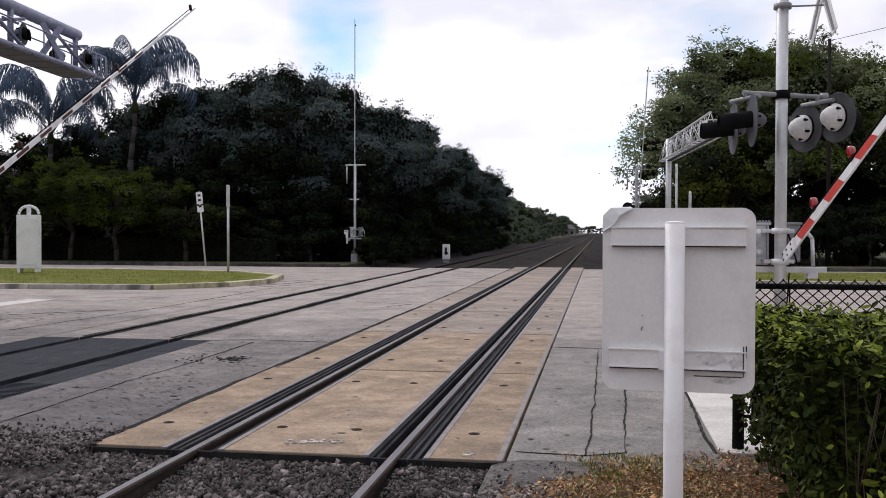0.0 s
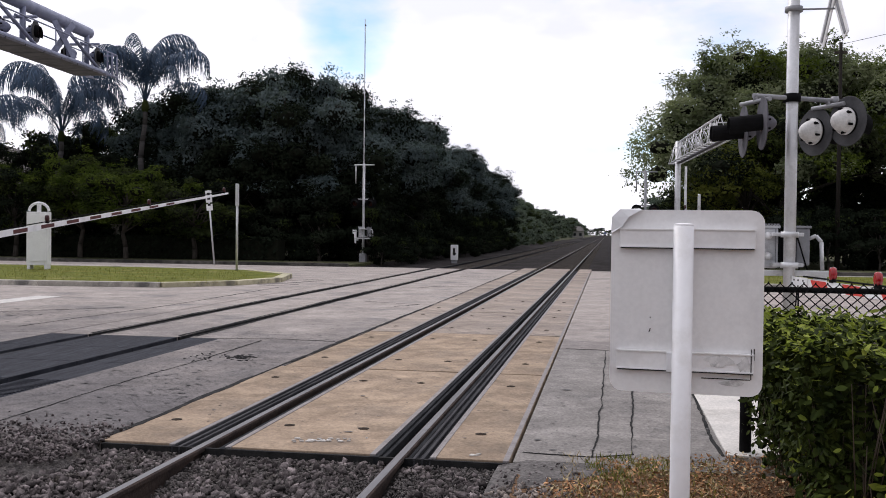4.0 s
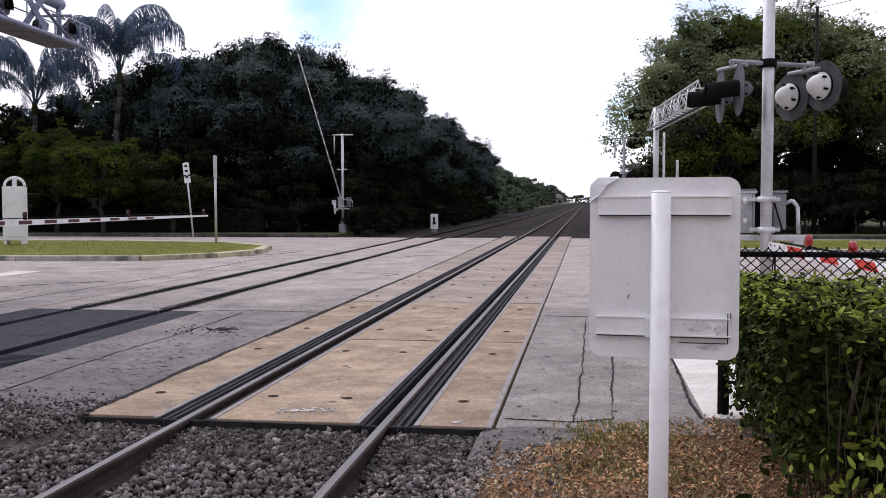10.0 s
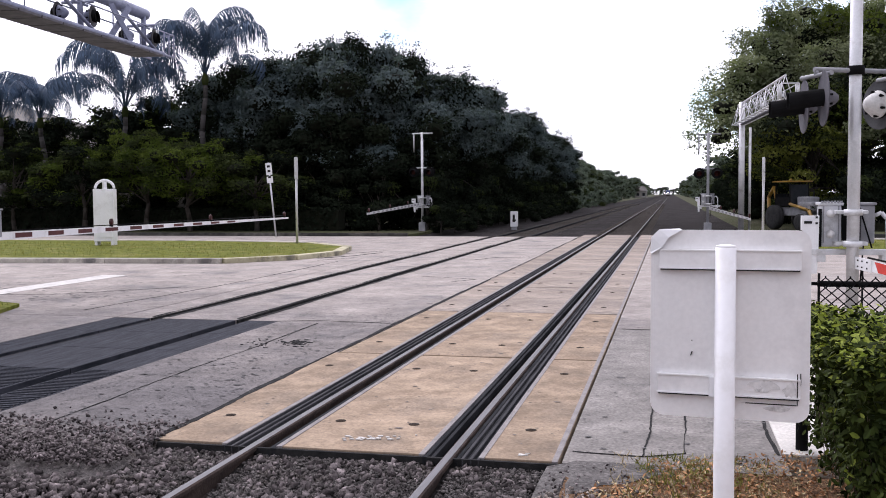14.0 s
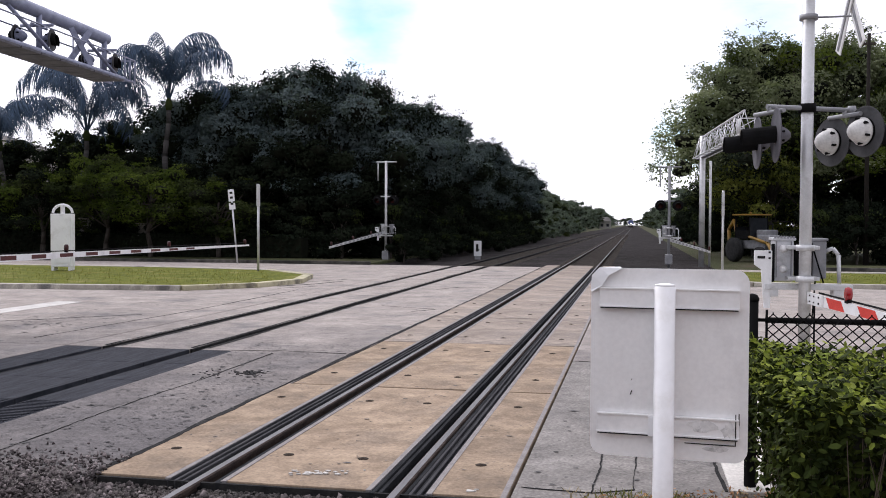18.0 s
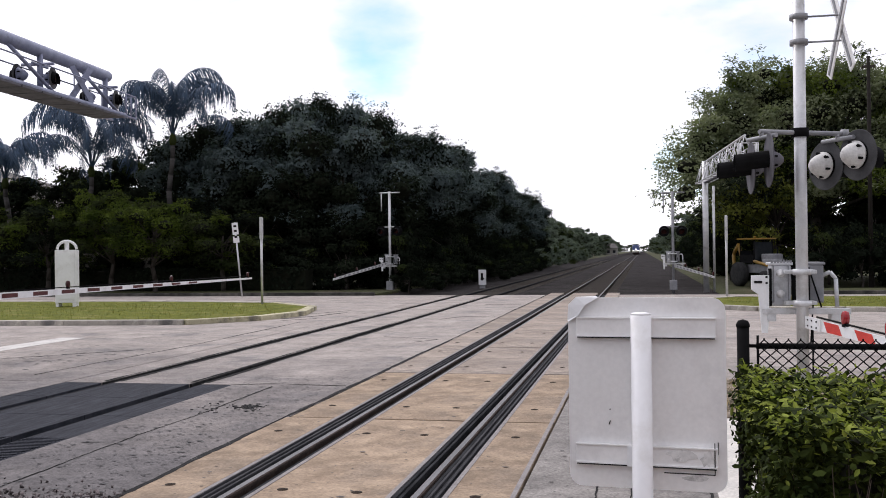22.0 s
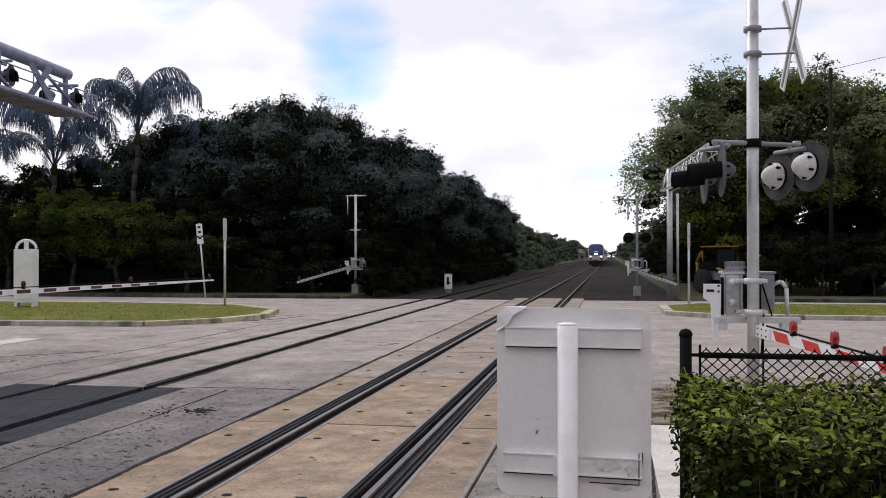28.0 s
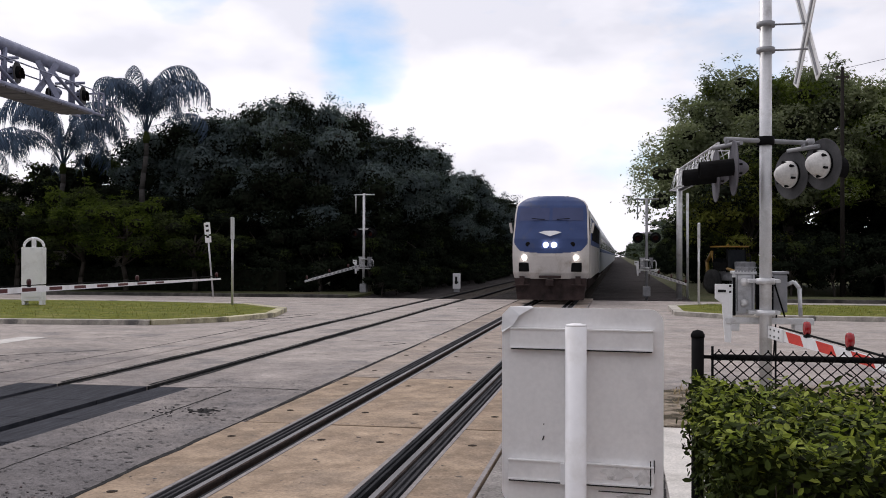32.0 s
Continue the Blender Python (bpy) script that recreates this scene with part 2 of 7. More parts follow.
M_RUBBER = mat("black_rubber", (0.016, 0.017, 0.019), (0.04, 0.041, 0.045), 0.9, 5, 50, 0.3, stretch=(6, 0.4, 1), spec=0.03)
M_RUBBER_L = mat("grey_worn_rubber", (0.035, 0.035, 0.039), (0.075, 0.073, 0.078), 0.85, 5, 50, 0.3, stretch=(6, 0.4, 1), spec=0.05)
M_MAT = mat("blue_black_rubber_mat", (0.019, 0.021, 0.027), (0.046, 0.048, 0.058), 0.8, 5, 50, 0.3, stretch=(6, 0.4, 1), spec=0.06, mottle=((2.0, 0.2), (9.0, 0.15)))
M_VOID = mat("gap_shade_and_dirt", (0.012, 0.012, 0.013), (0.03, 0.029, 0.028), 0.95, 8, 60, 0.3)
M_RAIL = mat("worn_rail_head", (0.085, 0.083, 0.090), (0.16, 0.156, 0.165), 0.65, 2, 30, 0.05, metal=0.25, stretch=(8, 0.3, 1))
M_RAILSIDE = mat("rusted_rail_side", (0.035, 0.027, 0.025), (0.07, 0.05, 0.042), 0.9, 6, 50, 0.4)
M_PIT = mat("paving_pit", (0.085, 0.082, 0.083), (0.12, 0.115, 0.115), 0.95, 9, 60, 0.0, island=0.3)
M_STONE = mat("grey_ballast_stone", (0.045, 0.038, 0.038), (0.20, 0.172, 0.170), 0.95, 16, 60, 0.5, island=0.8, mottle=((3.0, 0.15),))
M_GRIT = mat("dirty_fine_gravel", (0.075, 0.068, 0.066), (0.16, 0.145, 0.138), 0.95, 30, 80, 1.0, stain=(0.10, 0.085, 0.075), stain_scale=3.0, mottle=((9.0, 0.3), (40.0, 0.3)))
M_BALLAST = mat("grey_ballast", (0.018, 0.016, 0.016), (0.050, 0.045, 0.045), 0.95, 9, 34, 1.0, stain=(0.022, 0.020, 0.019), stain_scale=0.35, stain_at=(0.48, 0.6), spec=0.02, mottle=((2.0, 0.25), (20.0, 0.3)))
M_TIE = mat("creosoted_timber", (0.04, 0.034, 0.03), (0.075, 0.064, 0.055), 0.95, 5, 60, 0.5, stretch=(1, 8, 1))
M_CREOSOTE = mat("dark_creosoted_pole", (0.014, 0.012, 0.011), (0.028, 0.024, 0.021), 0.95, 5, 60, 0.4, stretch=(8, 8, 1))
# dark dirt, blackened to put shade into the gaps between the stones
M_BED = mat("gap_dark_ballast_dirt", (0.014, 0.012, 0.012), (0.03, 0.027, 0.026), 0.95, 14, 34, 0.6)
M_PALE = mat("pale_gravel", (0.17, 0.145, 0.13), (0.31, 0.265, 0.235), 0.95, 16, 60, 0.5, island=0.5)
M_DIRT = mat("tan_verge_dirt", (0.19, 0.155, 0.115), (0.31, 0.26, 0.205), 0.95, 4, 60, 0.6, stain=(0.055, 0.046, 0.03), stain_scale=2.2, stain_at=(0.47, 0.56), mottle=((14.0, 0.25),))
M_TWIG = mat("dark_hedge_twig", (0.045, 0.034, 0.026), (0.12, 0.094, 0.074), 0.9, 6, 40, 0.3)
M_SOIL = mat("brown_mulch", (0.075, 0.043, 0.025), (0.19, 0.115, 0.067), 0.97, 18, 60, 1.0, stain=(0.05, 0.042, 0.022), stain_scale=2.4, mottle=((30.0, 0.35),))
M_GROUND = mat("dry_grass_ground", (0.035, 0.042, 0.018), (0.07, 0.072, 0.034), 0.97, 6, 60, 0.8, stain=(0.075, 0.06, 0.042), stain_scale=0.3)
M_LAWN = mat("mown_lawn", (0.06, 0.075, 0.010), (0.16, 0.17, 0.026), 0.97, 5, 50, 0.9, stain=(0.20, 0.19, 0.06), stain_scale=0.9)
M_BLADE = mat("grass_blade", (0.10, 0.11, 0.016), (0.24, 0.22, 0.045), 0.9, 3, 30, 0.0, island=0.35)
M_TUFT = mat("green_grass_tuft", (0.09, 0.10, 0.022), (0.21, 0.21, 0.06), 0.9, 3, 30, 0.0, island=0.35, leafy=0.2)
M_STRAW = mat("dry_straw", (0.24, 0.19, 0.10), (0.50, 0.40, 0.24), 0.95, 3, 30, 0.0, island=0.35)
M_CHIP = mat("bark_chip", (0.22, 0.105, 0.050), (0.54, 0.31, 0.165), 0.95, 3, 30, 0.0, island=0.5)
M_KERB = mat("weathered_kerb", (0.31, 0.29, 0.255), (0.46, 0.43, 0.38), 0.9, 4, 40, 0.3, stain=(0.13, 0.125, 0.12), stain_scale=1.2, vary=0.1)
M_KERB_PALE = mat("yellowed_kerb", (0.36, 0.33, 0.22), (0.52, 0.48, 0.34), 0.9, 4, 40, 0.3, stain=(0.16, 0.15, 0.12), stain_scale=1.6, vary=0.1)
M_KERB_DARK = mat("dark_weathered_kerb", (0.06, 0.057, 0.052), (0.13, 0.122, 0.11), 0.9, 4, 40, 0.3, stain=(0.03, 0.03, 0.028), stain_scale=0.7, stain_at=(0.46, 0.6))
M_WALK = mat("pale_concrete_walk", (0.50, 0.48, 0.45), (0.60, 0.57, 0.53), 0.9, 3, 50, 0.2, stain=(0.38, 0.36, 0.33), stain_scale=1.2)
M_LINE = mat("worn_white_line", (0.50, 0.48, 0.455), (0.62, 0.60, 0.57), 0.85, 6, 50, 0.1, stain=(0.36, 0.34, 0.33), stain_scale=3.0)
M_WHITE = mat("white_paint", (0.72, 0.72, 0.73), (0.79, 0.79, 0.80), 0.5, 3, 40, 0.0, stain=(0.6, 0.59, 0.58), stain_scale=1.6, grain=0.03)
M_PLATE = mat("grey_aluminium_sheet", (0.80, 0.79, 0.785), (0.86, 0.85, 0.845), 0.5, 2.2, 50, 0.0, metal=0.1, stain=(0.70, 0.69, 0.69), stain_scale=2.0, grain=0.03)
M_GRIME = mat("grey_grime", (0.52, 0.51, 0.50), (0.76, 0.75, 0.74), 0.7, 22, 60, 0.05, stain=(0.24, 0.235, 0.23), stain_scale=16, stain_at=(0.55, 0.72), grain=0.1)
M_SEAL = mat("dark_shade_and_dirt", (0.012, 0.012, 0.013), (0.035, 0.034, 0.034), 0.9, 9, 60, 0.2)
M_POST = mat("white_round_post", (0.80, 0.79, 0.80), (0.86, 0.85, 0.86), 0.45, 4, 40, 0.0, stain=(0.70, 0.68, 0.66), stain_scale=3, grain=0.015)
M_GALV = mat("galvanised_steel", (0.52, 0.525, 0.54), (0.66, 0.66, 0.67), 0.45, 5, 60, 0.06, metal=0.55, stain=(0.34, 0.335, 0.33), stain_scale=2.5, grain=0.05)
M_ALU = mat("cast_aluminium", (0.50, 0.51, 0.53), (0.62, 0.62, 0.64), 0.5, 6, 60, 0.08, metal=0.35, stain=(0.36, 0.36, 0.37), stain_scale=4, grain=0.05)
M_CAST = mat("pale_painted_casting", (0.52, 0.51, 0.50), (0.68, 0.67, 0.65), 0.6, 5, 40, 0.1, stain=(0.22, 0.21, 0.20), stain_scale=7, stain_at=(0.55, 0.75), grain=0.08)
M_DARKGALV = mat("weathered_shaded_steel", (0.22, 0.225, 0.24), (0.33, 0.33, 0.345), 0.6, 5, 60, 0.08, metal=0.4, grain=0.05)
# the truss's backlit blue-grey is put into this steel colour
M_BLUEGALV = mat("backlit_blue_grey_steel", (0.17, 0.185, 0.27), (0.27, 0.29, 0.39), 0.6, 4, 50, 0.08, metal=0.3, stain=(0.12, 0.13, 0.18), stain_scale=2.5, grain=0.06)
M_BLACK = mat("black_enamel", (0.006, 0.006, 0.006), (0.012, 0.012, 0.013), 0.85, 6, 60, 0.05, grain=0.05, spec=0.04)
M_GRATE = mat("dark_walkway_steel", (0.09, 0.088, 0.10), (0.15, 0.145, 0.165), 0.7, 5, 60, 0.08, metal=0.3, grain=0.08)
M_DISC = mat("dull_grey_disc", (0.05, 0.05, 0.053), (0.10, 0.10, 0.105), 0.7, 5, 60, 0.05, grain=0.08)
M_BOLT = mat("rusty_bolt", (0.03, 0.024, 0.02), (0.06, 0.045, 0.035), 0.9, 20, 90, 0.3)
M_RED = mat("red_reflective_band", (0.50, 0.03, 0.02), (0.62, 0.05, 0.035), 0.5, 4, 60, 0.03)
M_REDLENS = mat("red_lamp_lens", (0.24, 0.004, 0.008), (0.36, 0.01, 0.014), 0.2, 4, 60, 0.0, coat=0.5)
M_LENS = mat("unlit_red_lens", (0.030, 0.004, 0.004), (0.05, 0.006, 0.006), 0.3, 4, 60, 0.0)
M_REDDARK = mat("faded_red_band", (0.055, 0.014, 0.014), (0.10, 0.022, 0.02), 0.6, 4, 60, 0.03)
M_BARK = mat("grey_bark", (0.035, 0.030, 0.026), (0.075, 0.065, 0.056), 0.95, 6, 40, 0.7, stretch=(1, 1, 0.3))
# near-black leaf: the shade low in the woods is put into its colour
M_LEAF_D = mat("shade_dark_foliage", (0.007, 0.010, 0.007), (0.020, 0.026, 0.016), 0.8, 0.35, 6, 0.0, island=0.12, grain=0.03, spec=0.0)
M_LEAF_M = mat("green_foliage", (0.018, 0.028, 0.011), (0.056, 0.068, 0.024), 0.75, 0.4, 6, 0.0, island=0.12, grain=0.03, spec=0.02, leafy=0.3)
M_LEAF_Y = mat("yellow_green_foliage", (0.036, 0.056, 0.010), (0.092, 0.118, 0.022), 0.75, 0.5, 6, 0.0, island=0.12, grain=0.03, spec=0.03, leafy=0.35)
# brighter copy of the yellow-green leaf: sunlight put into its colour
M_LEAF_L = mat("sunlit_yellow_green_foliage", (0.075, 0.092, 0.020), (0.18, 0.19, 0.045), 0.75, 0.5, 6, 0.0, island=0.12, grain=0.03, spec=0.03, leafy=0.35)
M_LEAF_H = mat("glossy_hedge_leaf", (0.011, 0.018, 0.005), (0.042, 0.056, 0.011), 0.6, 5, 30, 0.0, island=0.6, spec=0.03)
M_LEAF_N = mat("young_lit_hedge_leaf", (0.105, 0.145, 0.022), (0.27, 0.30, 0.058), 0.6, 5, 30, 0.0, island=0.4, spec=0.06, leafy=0.3)
M_LEAF_O = mat("olive_foliage", (0.082, 0.101, 0.060), (0.22, 0.240, 0.145), 0.75, 0.4, 6, 0.0, island=0.12, grain=0.03, spec=0.02, leafy=0.4)
# sky light and blue haze on the crowns are put into this colour
M_LEAF_C = mat("haze_tinted_canopy_foliage", (0.054, 0.075, 0.080), (0.116, 0.144, 0.148), 0.75, 0.35, 6, 0.0, island=0.12, grain=0.03, spec=0.02, leafy=0.2)
# distance haze put into a paler leaf colour
M_LEAF_F = mat("haze_tinted_far_foliage", (0.085, 0.112, 0.088), (0.165, 0.195, 0.150), 0.75, 0.35, 6, 0.0, island=0.12, grain=0.03, spec=0.02, leafy=0.2)
# near-black filler: the shade inside crowns and hedges put into a solid core
M_CORE = mat("black_shade_core", (0.006, 0.007, 0.004), (0.011, 0.012, 0.007), 0.95, 1.5, 8, 0.3)
# the blue cast of sky light is put into the frond colour
M_FROND = mat("blue_cast_palm_frond", (0.022, 0.046, 0.085), (0.075, 0.125, 0.20), 0.6, 0.6, 8, 0.0, island=0.3)
M_PALMTRUNK = mat("palm_trunk", (0.045, 0.042, 0.042), (0.08, 0.075, 0.072), 0.95, 1.5, 20, 0.5, stretch=(0.3, 0.3, 6))
M_STUCCO = mat("beige_stucco", (0.24, 0.23, 0.21), (0.31, 0.295, 0.27), 0.9, 1, 30, 0.2)
M_ROOF = mat("grey_roof_tile", (0.14, 0.13, 0.125), (0.2, 0.19, 0.18), 0.9, 2, 30, 0.3)
M_GLASS = mat("dark_window_glass", (0.015, 0.017, 0.02), (0.03, 0.033, 0.038), 0.12, 1, 5, 0.0)
M_BLUE = mat("dark_blue_paint", (0.034, 0.056, 0.15), (0.048, 0.078, 0.195), 0.5, 1.2, 20, 0.02, coat=0.0, stain=(0.07, 0.08, 0.13), stain_scale=1.4, grain=0.05, spec=0.2)
M_SILVER = mat("silver_body_paint", (0.46, 0.44, 0.43), (0.56, 0.53, 0.51), 0.4, 1.2, 20, 0.03, metal=0.2, stain=(0.36, 0.32, 0.29), stain_scale=1.6, grain=0.05)
M_STAINLESS = mat("stainless_steel_side", (0.36, 0.38, 0.42), (0.48, 0.5, 0.54), 0.35, 1.2, 20, 0.03, metal=0.6, grain=0.05)
M_PILOT = mat("grimy_pilot", (0.022, 0.017, 0.017), (0.060, 0.042, 0.040), 0.85, 3, 30, 0.2)
M_LIGHT = mat("lit_headlamp", (1.0, 0.90, 0.80), (1.0, 0.93, 0.85), 0.3, 1, 5, 0.0, emit=32.0)
# darkened yellow: the trees' shade over the backhoe is in the colour
M_YELLOW = mat("shaded_yellow_machine_paint", (0.22, 0.12, 0.012), (0.30, 0.17, 0.02), 0.5, 3, 30, 0.05, stain=(0.25, 0.16, 0.05), stain_scale=2)
# the sky reflected in the glass is put into this blue
M_SCREEN = mat("sky_tint_windscreen", (0.050, 0.062, 0.135), (0.065, 0.080, 0.165), 0.35, 1, 5, 0.0, grain=0.03, spec=0.15)
M_TYRE = mat("black_tyre", (0.02, 0.02, 0.021), (0.04, 0.04, 0.04), 0.9, 8, 50, 0.3)


# ---- building helpers ----
def box(bm, cx, cy, cz, sx, sy, sz, m=None, bevel=0.0, slot=0):
    tmp = bmesh.new()
    bmesh.ops.create_cube(tmp, size=1.0)
    bmesh.ops.scale(tmp, vec=(sx, sy, sz), verts=tmp.verts)
    if bevel:
        bmesh.ops.bevel(tmp, geom=tmp.edges[:], offset=bevel, segments=2, affect="EDGES", profile=0.6)
    mm = Matrix.Translation((cx, cy, cz)) @ (m or Matrix())
    merge(bm, tmp, mm, slot)


def merge(bm, tmp, mm, slot=0):
    made = {}
    for v in tmp.verts:
        made[v] = bm.verts.new(mm @ v.co)
    for f in tmp.faces:
        try:
            nf = bm.faces.new([made[v] for v in f.verts])
            nf.material_index, nf.smooth = slot, f.smooth
        except ValueError:
            pass
    tmp.free()


def tube(bm, p0, p1, r0, r1=None, seg=12, slot=0, smooth=True):
    """A round bar from p0 to p1."""
    p0, p1 = Vector(p0), Vector(p1)
    r1 = r0 if r1 is None else r1
    q = (p1 - p0).to_track_quat("Z", "Y")
    rings = []
    for p, r in ((p0, r0), (p1, r1)):
        rings.append([bm.verts.new(p + q @ Vector((math.cos(a) * r, math.sin(a) * r, 0))) for a in [2 * math.pi * i / seg for i in range(seg)]])
    for i in range(seg):
        f = bm.faces.new((rings[0][i], rings[0][(i + 1) % seg], rings[1][(i + 1) % seg], rings[1][i]))
        f.smooth, f.material_index = smooth, slot
    for ring in (rings[0][::-1], rings[1]):
        bm.faces.new(ring).material_index = slot


def lathe(bm, profile, m=None, seg=20, slot=0):
    """Turns (radius, height) pairs round z."""
    m = m or Matrix()
    rings = []
    for r, z in profile:
        rings.append([bm.verts.new(m @ Vector((math.cos(2 * math.pi * i / seg) * r, math.sin(2 * math.pi * i / seg) * r, z))) for i in range(seg)])
    for a, b in zip(rings, rings[1:]):
        for i in range(seg):
            f = bm.faces.new((a[i], a[(i + 1) % seg], b[(i + 1) % seg], b[i]))
            f.smooth, f.material_index = True, slot
    bm.faces.new(rings[0][::-1]).material_index = slot
    bm.faces.new(rings[-1]).material_index = slot


def prism(bm, outline, z0, z1, m=None, slot=0):
    """An outline in x, y drawn up from z0 to z1."""
    m = m or Matrix()
    lo = [bm.verts.new(m @ Vector((x, y, z0))) for x, y in outline]
    hi = [bm.verts.new(m @ Vector((x, y, z1))) for x, y in outline]
    k = len(outline)
    for i in range(k):
        bm.faces.new((lo[i], lo[(i + 1) % k], hi[(i + 1) % k], hi[i])).material_index = slot
    bm.faces.new(lo[::-1]).material_index = slot
    bm.faces.new(hi).material_index = slot


def mesh_of(name, bm, mats):
    me = bpy.data.meshes.new(name)
    bmesh.ops.recalc_face_normals(bm, faces=bm.faces[:])
    bm.to_mesh(me)
    bm.free()
    for m in mats if isinstance(mats, (list, tuple)) else [mats]:
        me.materials.append(m)
    return me


def part(name, bm, material, parent, label="", at=None):
    """One mesh object under a thing or a part."""
    ob = new(name, mesh_of(name, bm, material) if isinstance(bm, bmesh.types.BMesh) else bm)
    ob.parent = parent
    if at is not None:
        ob.matrix_basis = at
    if label:
        ob["label"] = label
    return ob


def thing(name, label, category, at=None, group="", kind=""):
    ob = new(name)
    ob.empty_display_size = 0.2
    if at is not None:
        ob.matrix_basis = at
    return tagged(ob, label, category, group, kind)


def structure(name, bm, mats, label, category=""):
    ob = new(name, mesh_of(name, bm, mats) if isinstance(bm, bmesh.types.BMesh) else bm)
    return tagged(ob, label, category or name.replace("_", " "), "", "structure")


def quads_mesh(name, quads, mats, slots=None):
    """A mesh of loose four-cornered faces, from an array (n, 4, 3)."""
    n = len(quads)
    me = bpy.data.meshes.new(name)
    me.vertices.add(4 * n)
    me.vertices.foreach_set("co", np.ascontiguousarray(quads, dtype=np.float32).ravel())
    me.loops.add(4 * n)
    me.loops.foreach_set("vertex_index", np.arange(4 * n, dtype=np.int32))
    me.polygons.add(n)
    me.polygons.foreach_set("loop_start", np.arange(0, 4 * n, 4, dtype=np.int32))
    if slots is not None:
        me.polygons.foreach_set("material_index", np.asarray(slots, dtype=np.int32))
    me.update(calc_edges=True)
    for m in mats if isinstance(mats, (list, tuple)) else [mats]:
        me.materials.append(m)
    return me


def leaves(rng, centres, out, size, aspect=0.55, droop=0.2, wild=0.8):
    """Pointed leaves at the centres, turned roughly outwards: an array (n, 4, 3)."""
    n = len(centres)
    nor = out + rng.normal(0, wild, (n, 3))
    nor /= np.linalg.norm(nor, axis=1, keepdims=True) + 1e-9
    way = np.cross(nor, rng.normal(0, 1, (n, 3)))
    way[:, 2] -= droop
    way /= np.linalg.norm(way, axis=1, keepdims=True) + 1e-9
    side = np.cross(nor, way)
    s = size * rng.uniform(0.6, 1.25, (n, 1))
    base, tip = centres - way * s * 0.5, centres + way * s * 0.5
    mid = centres + nor * s * 0.10
    return np.stack([base, mid - side * s * aspect * 0.5, tip, mid + side * s * aspect * 0.5], 1)


def ovals(q, fold=0.18):
    """Each four-cornered leaf (foot, side, tip, side) as two halves, rounded and folded along its rib."""
    a, b, c, d = q[:, 0], q[:, 1], q[:, 2], q[:, 3]
    rib = c - a
    mid = (a + c) / 2
    up = np.cross(rib, b - d)
    up /= np.linalg.norm(up, axis=1, keepdims=True) + 1e-9
    size = np.linalg.norm(b - d, axis=1, keepdims=True)
    halves = []
    for side in (b, d):
        off = (side - mid) * 0.92 + up * size * fold
        halves.append(np.stack([a, a + rib * 0.30 + off * 0.9, a + rib * 0.70 + off * 0.78, c], 1))
    return np.concatenate(halves)


# ---- the ground, roads and tracks ----
TRACKS = (0.0, -4.74)       # centre lines
NEAR, FAR = 6.69, 42.5      # where the level crossing begins and ends
ZB = -0.13                  # top of the ballast


def ground_height(x, y):
    bed = min(max((x + 9.6) / 0.8, 0), 1) * min(max((1.62 - x) / 0.2, 0), 1)
    if NEAR + 0.01 < y < FAR + 0.2:
        return -0.3
    if y < NEAR + 0.015:
        return -0.006 - (0.064 + 0.12 * min(max((6.45 - y) / 0.8, 0), 1)) * bed
    bed = min(max((x + 9.6) / 0.8, 0), 1) * min(max((8 - x) / 2, 0), 1)
    return -0.02 + (ZB + 0.02) * bed


def build_ground():
    xs = [-1500, -500, -200, -100, -60, -40, -30, -24, -20, -17, -14, -12, -10.4, -9.6, -8.8, -8, -6, -4, -2, 0, 1.0, 1.42, 1.62, 1.78, 2.1, 2.5, 2.9, 3.25, 3.6, 4, 5, 6, 8, 11, 15, 20, 30, 50, 100, 200, 500, 1500]
    ys = [-600, -200, -80, -40, -20, -10, -5, -2, 0, 1, 2, 3, 4, 5, 5.65, 6, 6.45, 6.70, 6.71, 6.9, 20, 42.69, 42.71, 44, 48, 55, 65, 80, 100, 150, 220, 350, 600, 1000, 2600]
    bm = bmesh.new()
    grid = [[bm.verts.new((x, y, ground_height(x, y))) for x in xs] for y in ys]
    for j in range(len(ys) - 1):
        for i in range(len(xs) - 1):
            f = bm.faces.new((grid[j][i], grid[j][i + 1], grid[j + 1][i + 1], grid[j + 1][i]))
            cx, cy = (xs[i] + xs[i + 1]) / 2, (ys[j] + ys[j + 1]) / 2
            f.smooth = True
            if cy < NEAR and -9.6 < cx < 1.7 or cy > FAR and -9.6 < cx < 7.0:
                f.material_index = 3 if cy < NEAR else 1
            elif cy < NEAR + 0.2 and 1.7 <= cx < 40:
                f.material_index = 2
    structure("ground", bm, [M_GROUND, M_BALLAST, M_SOIL, M_BED], "rough grass, grey ballast and brown mulch ground", "ground")


